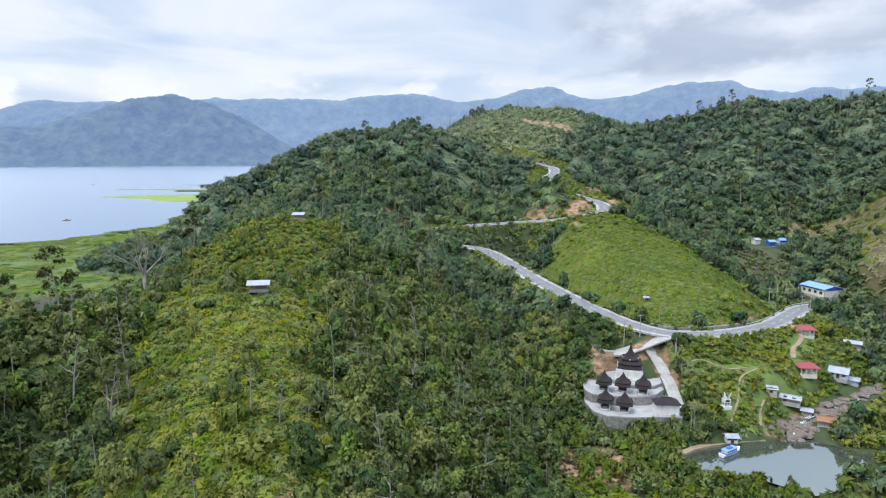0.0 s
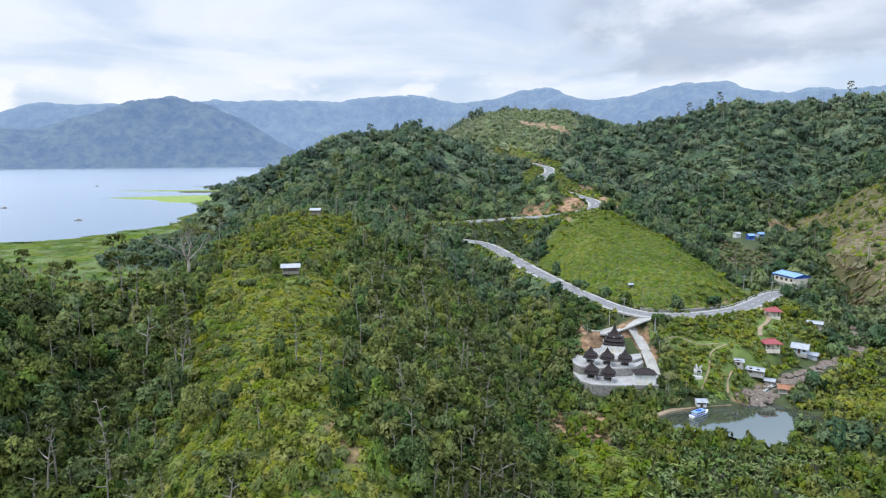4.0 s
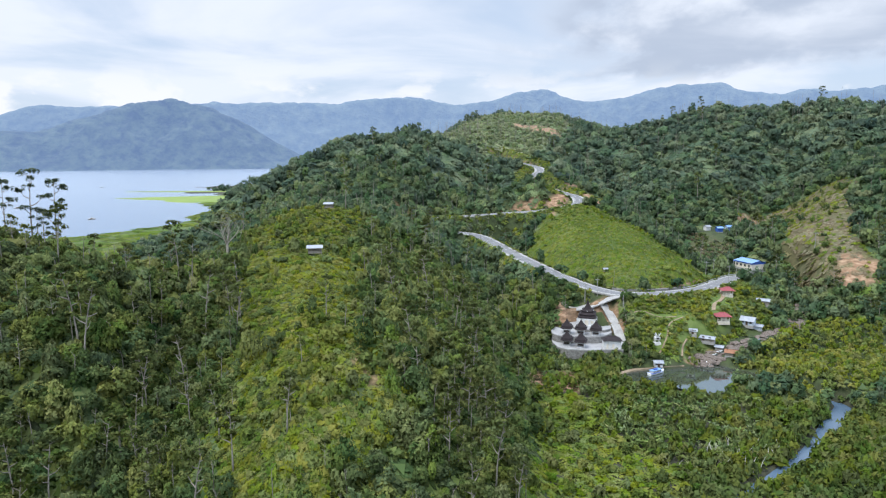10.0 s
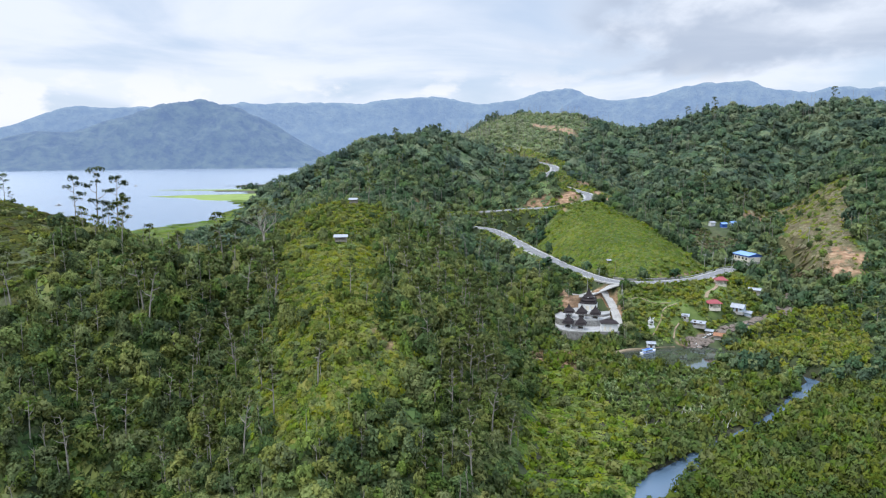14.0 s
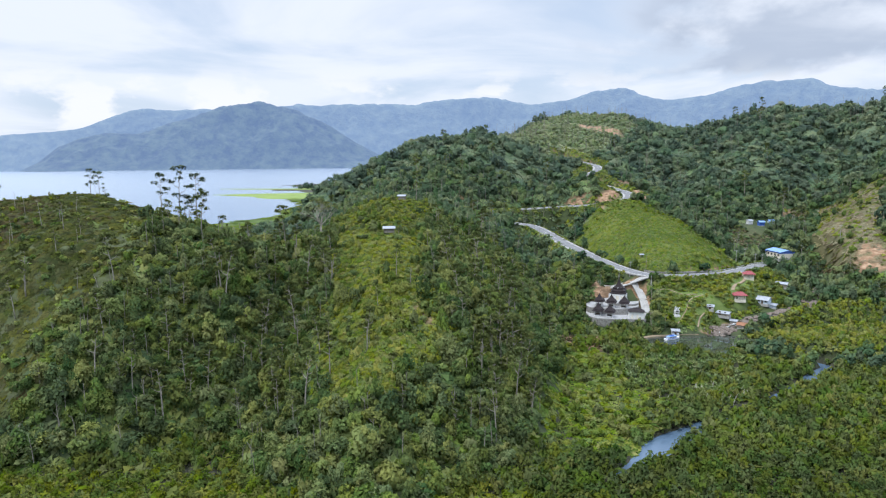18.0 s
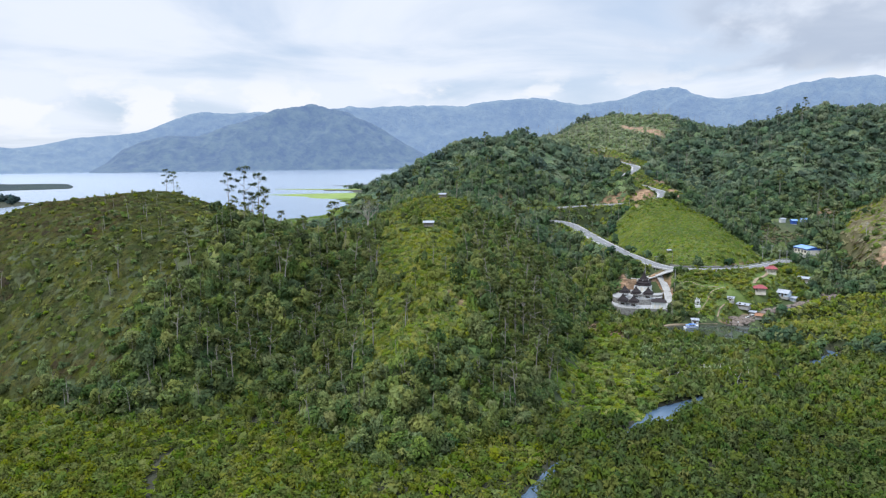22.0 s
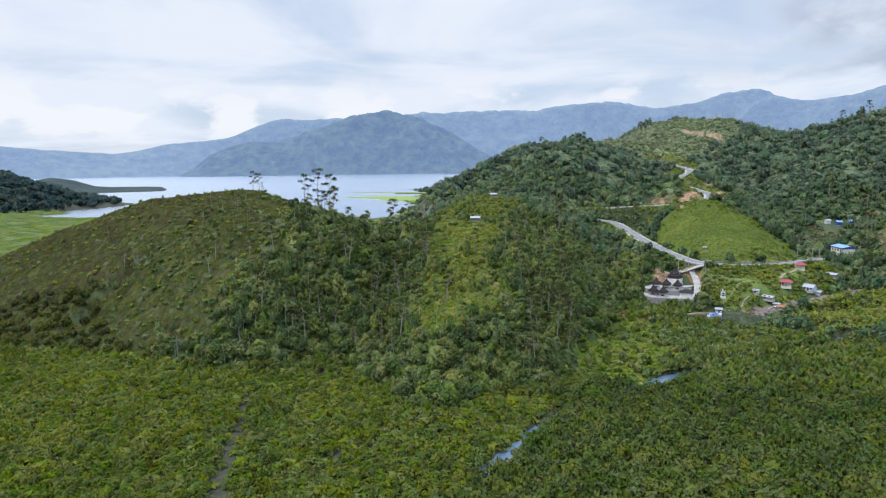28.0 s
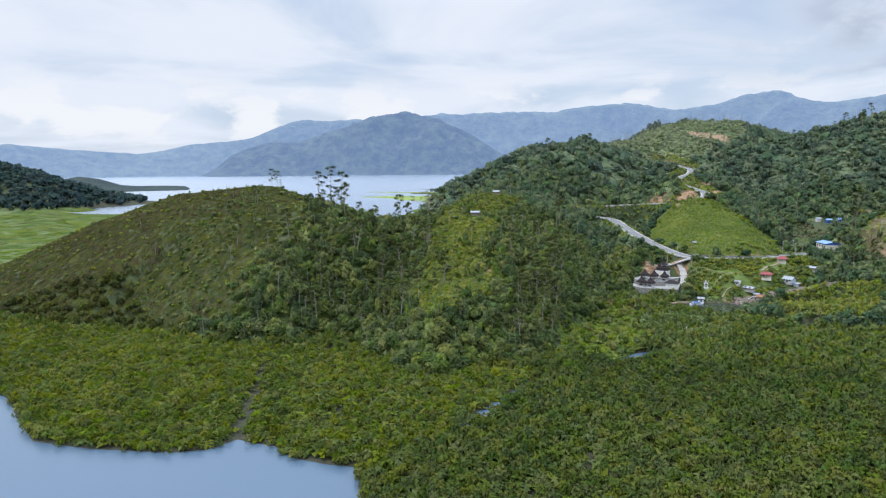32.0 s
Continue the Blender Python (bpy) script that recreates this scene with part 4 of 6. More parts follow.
grow("ridge_saplings", TREE_MID, LEAF_SAPLING, (-140, -30, 55, 275), 4.6, "ridge", (1.0, 2.6), (1.3, 3.8), "young green trees dotted along the crest", "saplings", 0.3, 0.1, lambda x, y, z: wavy(x, y, 14, 71) > -0.3 - 0.02 * (np.abs(x - np.interp(y, [24, 100, 150, 250], [-66, -70, -80, -94])) - 15))
grow("heath_cover", PATCH_FINE, LEAF_MOOR, (-430, -130, 25, 240), 2.3, "heath", (1.5, 2.4), (0.6, 1.5), "low olive-green shrubs and ferns covering the open hill", "shrubs", 0.0, 0.1, lean=True)
grow("heath_brush", PATCH_FINE, LEAF_HEATH, (-430, -140, 25, 240), 2.9, "heath", (1.3, 2.2), (0.7, 1.7), "reddish-brown low brush in patches on the open hill", "brush", 0.0, 0.05, lambda x, y, z: wavy(x, y, 34, 75) + 0.35 * wavy(x, y, 9, 76) > 0.12 - 0.004 * (-210 - x), lean=True)
grow("heath_bushes", BUSH, LEAF_FOREST, (-400, -130, 30, 235), 4.4, "heath", (0.9, 2.0), (0.8, 2.3), "dark green bushes scattered over the open hill", "bushes", 0.25, 0.1, lambda x, y, z: wavy(x, y, 20, 73) > 0.0 - 0.012 * (x + 200))
grow("heath_saplings", BUSH, LEAF_SHRUB, (-400, -130, 30, 235), 6.5, "heath", (0.8, 1.7), (0.8, 2.0), "light green bushes on the open hill", "bushes", 0.3, 0.1)
grow("brown_slope_shrubs", GRASSY, LEAF_SHRUB, (130, 240, 215, 415), 1.9, "brown", (0.8, 1.8), (0.4, 1.1), "olive green scrub on the cleared slope", "shrubs", 0.62, lean=True)
grow("brown_slope_trees", TREE_MID, LEAF_FOREST, (130, 240, 215, 415), 8, "brown", (1.2, 2.6), (1.6, 3.4), "scattered small trees on the cleared slope", "trees", 0.65)
grow("gully_brush", BUSH, LEAF_DRY, (112, 144, 294, 356), 2.6, "gully", (0.8, 1.7), (0.7, 1.7), "grey-brown dry brush in the rocky gully", "brush", 0.4)
grow("gully_bushes", BUSH, LEAF_MIDDLE_HAZE, (112, 144, 294, 356), 2.6, "gully", (0.9, 2.0), (0.9, 2.2), "dark green bushes in the rocky gully", "bushes", 0.35)
grow("mound_bushes", MANGROVE_FAR, LEAF_SHRUB, (62, 142, 134, 210), 2.2, "mound", (1.5, 2.4), (1.7, 2.9), "yellow-green bushes on the mound beside the pond", "bushes", 0.03)
grow("roadside_bushes", BUSH, LEAF_FOREST, (-90, 190, 212, 560), 2.2, "verge", (0.9, 2.0), (0.8, 1.8), "dark green bushes along the lower road", "bushes", 0.2)
grow("emergent_trees", TREE_MID, LEAF_MIDDLE_HAZE, (-280, 300, 250, 470), 19, "forest", (3.4, 5.0), (4.6, 7.0), "tall emergent rainforest trees", "forest", 0.25)
grow("emergent_far_trees", TREE_MID, LEAF_BLUE_HAZE, (-200, 560, 430, 960), 24, "forest", (4.6, 8.0), (5.4, 9.5), "tall emergent trees on the far ridges", "forest", 0.25, 0.15, fore)
grow("hamlet_grass", GRASSY, LEAF_GLADE, (34, 112, 178, 256), 1.5, "hamlet", (0.7, 1.4), (0.2, 0.7), "rough grass between the sheds", "grass", 0.08, lean=True)
grow("brown_slope_grass", PATCH, LEAF_DRY, (130, 240, 215, 415), 2.4, "brown", (1.5, 2.3), (0.3, 0.8), "dry brown grass on the cleared slope", "grass", 0.1, lean=True)
grow("field_cover", PATCH, LEAF_FIELD, (0, 105, 228, 365), 2.3, "field", (1.5, 2.2), (0.4, 0.9), "bright green low growth on the hillside field", "field plants", 0.0, 0.0, lean=True)
grow("field_plants", GRASSY, LEAF_FIELD, (0, 105, 228, 365), 1.35, "field", (0.7, 1.4), (0.4, 0.9), "bright green waist-high crop on the hillside field", "field plants", 0.04, lean=True)
grow("hamlet_cover", PATCH, LEAF_SAPLING, (34, 112, 178, 256), 2.6, "hamlet", (1.4, 2.2), (0.5, 1.3), "green low weeds between the sheds", "weeds", 0.05, 0.1, lambda x, y, z: wavy(x, y, 8, 63) > -0.6, lean=True)
grow("field_bushes", BUSH, LEAF_GLADE, (20, 104, 236, 365), 3.6, "field", (1.0, 2.3), (0.9, 2.2), "lush green bushes along the upper field", "bushes", 0.3, 0.1, lambda x, y, z: (wavy(x, y, 16, 64) + (y - 318) / 40 > 0.1) | ((inside(x, y, FIELD) < 9) & (x > 58)))
grow("hamlet_bushes", BUSH, LEAF_SHRUB, (34, 112, 178, 256), 1.75, "hamlet", (0.9, 2.3), (0.8, 2.2), "green garden bushes and saplings", "bushes", 0.06, 0.15, lambda x, y, z: (inside(x, y, [(40, 212), (37, 200), (50, 204), (64, 212), (66, 219), (46, 215)]) > 0) | (wavy(x, y, 9, 61) > -0.62))
grow("hamlet_trees", TREE_MID, LEAF_FOREST, (34, 116, 178, 256), 5.2, "hamlet", (1.5, 2.8), (1.6, 3.2), "small leafy trees between the sheds", "trees", 0.35, 0.1, lambda x, y, z: (inside(x, y, [(40, 214), (38, 202), (50, 206), (66, 214), (66, 219), (46, 216)]) > 0) | (wavy(x, y, 14, 62) > 0.05))


def compound_edge(x, y, z):
    d = np.maximum(np.maximum(inside(x, y, TERRACE_LOW), inside(x, y, TERRACE_MID)), inside(x, y, TERRACE_TOP))
    near = (d < -0.7) & (d > -7) & (y < 206) & (to_line(x, y, RAMP)[0] > 3.4) & (inside(x, y, POND) < -1.5)
    return near


def grow_edge():
    x, y = places(-6, 42, 168, 212, 1.35)
    keep = compound_edge(x, y, None)
    x, y = x[keep], y[keep]
    n = len(x)
    scatter("compound_bushes", BUSH, LEAF_FOREST, np.column_stack([x, y, height_at(x, y) - 0.2]), rng.uniform(1.1, 2.2, n), np.where(y < 183, rng.uniform(1.6, 3.6, n), rng.uniform(1.1, 2.6, n)), "green bushes crowding the terrace walls", "bushes")


grow_edge()


def soil_litter():
    x, y = rng.normal(0, 7, 150), rng.normal(163, 6.5, 150)
    n = len(x)
    scatter("soil_litter", PATCH_FINE, LEAF_HEATH, np.column_stack([x, y, height_at(x, y)]), rng.uniform(0.5, 1.3, n), rng.uniform(0.3, 0.9, n), "brown cut brush lying on the bare soil", "brush")


soil_litter()
NYPA = [(4, 150), (0, 110), (8, 84), (24, 90), (44, 108), (62, 124), (68, 142), (50, 142), (34, 152), (20, 160)]
in_nypa = lambda x, y: (inside(x, y, NYPA) + 6 * wavy(x, y, 9, 51) > 0) & (wavy(x, y, 7, 52) > -0.12)
pale_side = lambda x, y: (x + 31 - 0.33 * (y + 2) + 9 * wavy(x, y, 12, 53) < 0) & (y < 34 + 8 * wavy(x, y, 20, 54))
grow("mangrove_forest", MANGROVE, LEAF_MANGROVE, (-345, 250, -88, 60), 3.0, "flat", (1.9, 3.0), (2.5, 4.0), "dense dark green mangrove canopy on the tidal flat", "mangroves", 0.02, 0.05,
     lambda x, y, z: (x < 120 + 0.3 * y) & ~pale_side(x, y) & ~in_nypa(x, y))
grow("mangrove_young", MANGROVE, LEAF_MANGROVE_PALE, (-345, 30, -88, 60), 2.6, "flat", (1.5, 2.4), (1.9, 2.9), "yellow-green young mangroves along the bay", "mangroves", 0.02, 0.05, lambda x, y, z: pale_side(x, y) & (x > -235 - 1.1 * (y + 60)))
grow("mangrove_thicket", MANGROVE_FAR, LEAF_MANGROVE_TALL, (-345, 200, 60, 190), 2.8, "flat", (1.8, 2.7), (2.5, 4.2), "dense mangrove thicket along the upper creek", "mangroves", 0.02, 0.05,
     lambda x, y, z: (x < 215 + 0.2 * y) & ~in_nypa(x, y))
grow("mangrove_cover", PATCH, LEAF_MANGROVE, (-345, 190, -88, 190), 3.2, "flat", (2.0, 2.9), (1.8, 2.8), "lower leaves filling the mangrove canopy", "mangroves", 0.0, -0.4,
     lambda x, y, z: (x < 130 + 0.3 * y) & (z > 0.2) & ~in_nypa(x, y) & ~pale_side(x, y), lean=True)
grow("mangrove_young_cover", PATCH, LEAF_MANGROVE_PALE, (-345, 30, -88, 60), 2.9, "flat", (1.8, 2.6), (1.5, 2.3), "lower leaves filling the young mangrove canopy", "mangroves", 0.0, -0.35,
     lambda x, y, z: (z > 0.2) & pale_side(x, y), lean=True)
grow("glade_ferns", PATCH_FINE, LEAF_GLADE, (-40, 35, 45, 160), 1.9, "glade", (1.4, 2.3), (0.8, 1.8), "bright green ferns and grass below the ridge", "ferns", 0.0, 0.05, lean=True)
grow("glade_bushes", BUSH, LEAF_GLADE, (-40, 35, 45, 160), 3.4, "glade", (1.0, 2.3), (1.0, 2.6), "bright green bushes below the ridge", "bushes", 0.2, 0.1)
grow("glade_trees", TREE_MID, LEAF_SAPLING, (-40, 35, 45, 160), 8, "glade", (1.4, 2.8), (1.6, 3.6), "small rounded trees below the ridge", "trees", 0.4, 0.1)


def frond_shape(n, seed):
    """A stemless palm: long leaves rising in a spray from the mud."""
    r = np.random.RandomState(seed)
    a, lean, ln = r.uniform(0, 6.283, n), r.uniform(0.15, 0.75, n), r.uniform(0.7, 1.15, n)
    out = np.column_stack([np.cos(a), np.sin(a), np.zeros(n)])
    side = np.column_stack([-np.sin(a), np.cos(a), np.zeros(n)]) * 0.13
    mid = out * (lean * 0.45 * ln)[:, None] + np.array([0, 0, 1]) * (0.62 * ln)[:, None]
    tip = out * (lean * 1.15 * ln)[:, None] + np.array([0, 0, 1]) * (0.95 * ln * (1 - 0.3 * lean))[:, None]
    foot = out * 0.05
    tri = np.concatenate([np.stack([foot, mid - side, mid + side], 1), np.stack([mid - side, tip, mid + side], 1)])
    way = out * 0.5 + np.array([0, 0, 0.85])
    return tri, np.concatenate([way, way])


grow("nypa_palms", [frond_shape(15, 300 + k) for k in range(6)], LEAF_PALM, (-10, 80, 75, 165), 2.1, "flat", (2.2, 3.4), (2.4, 3.8), "pale green stemless palms on the tidal mud", "palms", 0.03, 0.0, lambda x, y, z: in_nypa(x, y))


def stems(name, n, box_, zones, tall, label):
    """Pale bare trunks standing up out of the canopy, each with two or three limbs."""
    x, y = rng.uniform(box_[0], box_[1], n * 4), rng.uniform(box_[2], box_[3], n * 4)
    s = survey(x, y)
    ok = np.nonzero(s["free"] & np.any([s[k] for k in zones], axis=0))[0][:n]
    co, fc = [], []

    def bar(a, b, r0, r1):
        k = len(co)
        for p, r in ((a, r0), (b, r1)):
            for q in (0.3, 2.4, 4.5):
                co.append((p[0] + r * math.cos(q), p[1] + r * math.sin(q), p[2]))
        fc.extend([(k, k + 1, k + 4, k + 3), (k + 1, k + 2, k + 5, k + 4), (k + 2, k, k + 3, k + 5)])

    for i in ok:
        h, a, lean = rng.uniform(*tall), rng.uniform(0, 6.28), rng.uniform(0, 0.9)
        foot = np.array([x[i], y[i], s["z"][i] - 0.3])
        knee = foot + np.array([math.cos(a) * lean * 0.4, math.sin(a) * lean * 0.4, h * 0.6])
        top = foot + np.array([math.cos(a) * lean, math.sin(a) * lean, h])
        bar(foot, knee, 0.15, 0.11)
        bar(knee, top, 0.11, 0.04)
        for k in range(rng.randint(2, 5)):
            u, b, ln = rng.uniform(0.1, 0.9), rng.uniform(0, 6.28), rng.uniform(0.7, 1.9)
            p = knee + (top - knee) * u
            bar(p, p + np.array([math.cos(b) * ln * 0.7, math.sin(b) * ln * 0.7, ln]), 0.06, 0.025)
    tagged(sheet(name, [tuple(c) for c in co], fc, BARK, "stuff"), label, "tree trunks")


stems("forest_stems", 300, (-190, 40, 30, 240), ("forest",), (5.0, 9.5), "thin pale trunks rising out of the forest")
stems("middle_stems", 260, (-200, 240, 240, 430), ("forest",), (8, 13), "pale trunks rising out of the middle forest")
stems("clearing_stems", 170, (-60, 160, 560, 880), ("clearing",), (8, 14), "pale slim trunks standing on the far clearing")
stems("far_stems", 300, (-60, 420, 500, 860), ("forest", "clearing"), (12, 19), "pale trunks on the far ridges")


def south_shore():
    x, y = places(-345, 400, -300, 60, 5.6)
    s = survey(x, y)
    keep = s["free"] & s["flat"] & (inside(x, y, BAY) < -2) & ((y < -88) | (x > 120 + 0.3 * y) | (x < -235 - 1.1 * (y + 60)))
    x, y, z = x[keep], y[keep], s["z"][keep]
    n = len(x)
    scatter("south_mangroves", PATCH, LEAF_MANGROVE, np.column_stack([x, y, z + rng.uniform(0.8, 2.0, n)]), rng.uniform(3.6, 5.0, n), rng.uniform(1.8, 3.0, n), "mangroves along the southern shore", "mangroves")


south_shore()

# ---- builders ----
def part(name, bm, mat, parent, label="", smooth=False):
    """One mesh under a thing or under a part."""
    me = bpy.data.meshes.new(name)
    bm.normal_update()
    bm.to_mesh(me)
    bm.free()
    me.materials.append(mat)
    if smooth:
        me.shade_smooth()
    ob = new(name, me)
    ob.parent = parent
    if label:
        ob["label"] = label
    return ob


def thing(name, x, y, z, turn, label, category, group=""):
    ob = new(name)
    ob.empty_display_size = 0.3
    ob.matrix_basis = pose(x, y, z, 0, 0, turn)
    return tagged(ob, label, category, group)


def height(x, y):
    return float(height_at(x, y))


def box(lo, hi, bm=None, bevel=0.0):
    bm = bm or bmesh.new()
    v = [bm.verts.new((x, y, z)) for x in (lo[0], hi[0]) for y in (lo[1], hi[1]) for z in (lo[2], hi[2])]
    fs = [bm.faces.new([v[i] for i in f]) for f in ((0, 1, 3, 2), (4, 6, 7, 5), (0, 4, 5, 1), (2, 3, 7, 6), (0, 2, 6, 4), (1, 5, 7, 3))]
    if bevel:
        bmesh.ops.bevel(bm, geom=list({e for f in fs for e in f.edges}), offset=bevel, segments=1, affect="EDGES")
    return bm


def tube(points, r0, r1, sides=6, bm=None):
    """A tapering round bar along points."""
    bm = bm or bmesh.new()
    p = [Vector(q) for q in points]
    rings = []
    for i, q in enumerate(p):
        t = (p[min(i + 1, len(p) - 1)] - p[max(i - 1, 0)]).normalized()
        a = t.orthogonal().normalized()
        b = t.cross(a)
        r = r0 + (r1 - r0) * i / (len(p) - 1)
        rings.append([bm.verts.new(q + (a * math.cos(k * 6.2832 / sides) + b * math.sin(k * 6.2832 / sides)) * r) for k in range(sides)])
    for g, h in zip(rings, rings[1:]):
        for k in range(sides):
            bm.faces.new((g[k], g[(k + 1) % sides], h[(k + 1) % sides], h[k]))
    bm.faces.new(rings[0][::-1])
    bm.faces.new(rings[-1])
    return bm


def swept_roof(profile, bm=None):
    """A four-sided roof with curved-up corners. Profile rows: half width, half depth, height, lift of the corners."""
    bm = bm or bmesh.new()
    rings = []
    for hx, hy, z, up in profile:
        ring = []
        for k in range(16):
            side, u = divmod(k, 4)
            u = u / 2 - 1
            x, y = ((u, -1), (1, u), (-u, 1), (-1, -u))[side]
            ring.append(bm.verts.new((x * hx, y * hy, z + up * abs(u) ** 2.2)))
        rings.append(ring)
    for g, h in zip(rings, rings[1:]):
        for k in range(16):
            bm.faces.new((g[k], g[(k + 1) % 16], h[(k + 1) % 16], h[k]))
    bm.faces.new(rings[0][::-1])
    bm.faces.new(rings[-1])
    return bm


def gable_slabs(lx, ly, eave, ridge, thick=0.08):
    """The two slopes of a gable roof, ridge along x, as two bmeshes."""
    out = []
    for s in (-1, 1):
        bm = bmesh.new()
        n = 10
        rows = []
        for dz in (0, thick):
            for k in range(n + 1):
                x = -lx / 2 + lx * k / n
                rows.append((bm.verts.new((x, s * ly / 2, eave + dz)), bm.verts.new((x, 0, ridge + dz))))
        lo, hi = rows[: n + 1], rows[n + 1:]
        for k in range(n):
            bm.faces.new((hi[k][0], hi[k + 1][0], hi[k + 1][1], hi[k][1]))
            bm.faces.new((lo[k][0], lo[k][1], lo[k + 1][1], lo[k + 1][0]))
            bm.faces.new((lo[k][0], lo[k + 1][0], hi[k + 1][0], hi[k][0]))
        bm.faces.new((lo[0][0], hi[0][0], hi[0][1], lo[0][1]))
        bm.faces.new((lo[n][0], lo[n][1], hi[n][1], hi[n][0]))
        bmesh.ops.recalc_face_normals(bm, faces=bm.faces)
        out.append(bm)
    return out


def hip_roof(lx, ly, eave, ridge, ridge_len, thick=0.12):
    bm = bmesh.new()
    b = [bm.verts.new((sx * lx / 2, sy * ly / 2, eave)) for sx, sy in ((-1, -1), (1, -1), (1, 1), (-1, 1))]
    c = [bm.verts.new((sx * lx / 2, sy * ly / 2, eave + thick)) for sx, sy in ((-1, -1), (1, -1), (1, 1), (-1, 1))]
    r = [bm.verts.new((sx * ridge_len / 2, 0, ridge)) for sx in (-1, 1)]
    bm.faces.new(b[::-1])
    for k in range(4):
        bm.faces.new((b[k], b[(k + 1) % 4], c[(k + 1) % 4], c[k]))
    bm.faces.new((c[0], c[1], r[1], r[0]))
    bm.faces.new((c[1], c[2], r[1]))
    bm.faces.new((c[2], c[3], r[0], r[1]))
    bm.faces.new((c[3], c[0], r[0]))
    return bm


THATCH = surface("black_palm_thatch", (0.012, 0.009, 0.011), (0.034, 0.027, 0.029), 1.2, 0.95, relief=0.05, streak=(1, 1, 0.25))
WHITE_WALL = surface("white_render", (0.55, 0.56, 0.56), (0.74, 0.75, 0.75), 0.8, 0.8, dirt=0.25)
DARK_WOOD = surface("dark_wood", (0.05, 0.03, 0.02), (0.12, 0.075, 0.045), 2.0, 0.7, streak=(1, 1, 0.2))
GREY_WOOD = surface("weathered_wood", (0.20, 0.18, 0.15), (0.36, 0.33, 0.28), 2.0, 0.85, streak=(1, 1, 0.2))
STONE = surface("grey_stone_wall", (0.11, 0.108, 0.10), (0.34, 0.335, 0.32), 1.6, 0.9, relief=0.10, dirt=0.4)
ROCK = surface("river_rock", (0.065, 0.052, 0.044), (0.24, 0.195, 0.165), 0.8, 0.85, relief=0.08)
TIN = surface("grey_tin", (0.24, 0.27, 0.31), (0.38, 0.41, 0.46), 1.0, 0.6, 0.0, streak=(0.15, 3, 1), dirt=0.3)
BLUE_TIN = surface("pale_blue_tin", (0.13, 0.27, 0.55), (0.21, 0.36, 0.64), 0.8, 0.5, 0.0, streak=(0.2, 3, 1), dirt=0.12)
BLUE_PAINT = surface("blue_paint", (0.02, 0.07, 0.34), (0.045, 0.13, 0.46), 1.0, 0.5)
RED_TILE = surface("red_roof_sheets", (0.20, 0.035, 0.04), (0.31, 0.06, 0.07), 1.0, 0.6, streak=(3, 0.2, 1), relief=0.02, dirt=0.15)
CREAM = surface("cream_paint", (0.60, 0.56, 0.46), (0.76, 0.72, 0.62), 1.0, 0.75, dirt=0.25)
BLUE_WALL = surface("pale_blue_boards", (0.36, 0.44, 0.54), (0.52, 0.60, 0.68), 1.0, 0.75, dirt=0.3)
RUST = surface("rusty_tin", (0.22, 0.09, 0.045), (0.36, 0.19, 0.11), 1.2, 0.8, 0.2, dirt=0.2)
DARK = surface("dark_opening", (0.02, 0.02, 0.02), (0.04, 0.04, 0.04), 1.0, 0.6)
FOAM = surface("white_water", (0.62, 0.66, 0.68), (0.88, 0.90, 0.92), 3.0, 0.5, relief=0.1)
GALV = surface("galvanised_steel", (0.36, 0.37, 0.38), (0.5, 0.51, 0.52), 1.0, 0.5, 0.6)


# ---- the compound: terraces, hall, pavilions ----
def terrace(name, poly, top, drop, label):
    """A paved platform with a stone retaining wall and a low kerb."""
    t = thing(name, 0, 0, 0, 0, label, "terrace")
    t["kind"] = "structure"
    for pname, inset, z0, z1, mat in (("retaining_wall", 0.0, top - drop, top - 0.06, STONE), ("paving", 0.25, top - 0.06, top, PAVING)):
        p = np.array(poly, float)
        c = p.mean(0)
        p = c + (p - c) * (1 - inset / 12)
        bm = bmesh.new()
        lo = [bm.verts.new((x, y, z0)) for x, y in p]
        hi = [bm.verts.new((x, y, z1)) for x, y in p]
        n = len(p)
        for k in range(n):
            bm.faces.new((lo[k], lo[(k + 1) % n], hi[(k + 1) % n], hi[k]))
        bm.faces.new(hi)
        bm.faces.new(lo[::-1])
        bmesh.ops.recalc_face_normals(bm, faces=bm.faces)
        part(pname, bm, mat, t)
    p = np.array(poly, float)
    for a, b in zip(p, np.roll(p, -1, 0)):
        d = (b - a) / np.linalg.norm(b - a)
        if (a[1] + b[1]) / 2 > 205:
            continue
        nrm = np.array([-d[1], d[0]]) * 0.1
        bm = bmesh.new()
        q = [a + nrm * 2, b + nrm * 2, b, a]
        lo = [bm.verts.new((x, y, top - 0.05)) for x, y in q]
        hi = [bm.verts.new((x, y, top + 0.32)) for x, y in q]
        for k in range(4):
            bm.faces.new((lo[k], lo[(k + 1) % 4], hi[(k + 1) % 4], hi[k]))
        bm.faces.new(hi)
        bmesh.ops.recalc_face_normals(bm, faces=bm.faces)
        part("kerb", bm, CONCRETE, t, "low pale concrete kerb")
    return t


terrace("terrace_lower", TERRACE_LOW, 7.0, 4.0, "lower paved terrace with a grey stone retaining wall")
terrace("terrace_middle", TERRACE_MID, 9.6, 3.8, "middle paved terrace with a grey stone retaining wall")
terrace("terrace_upper", TERRACE_TOP, 10.4, 4.6, "upper paved terrace carrying the tall hall")


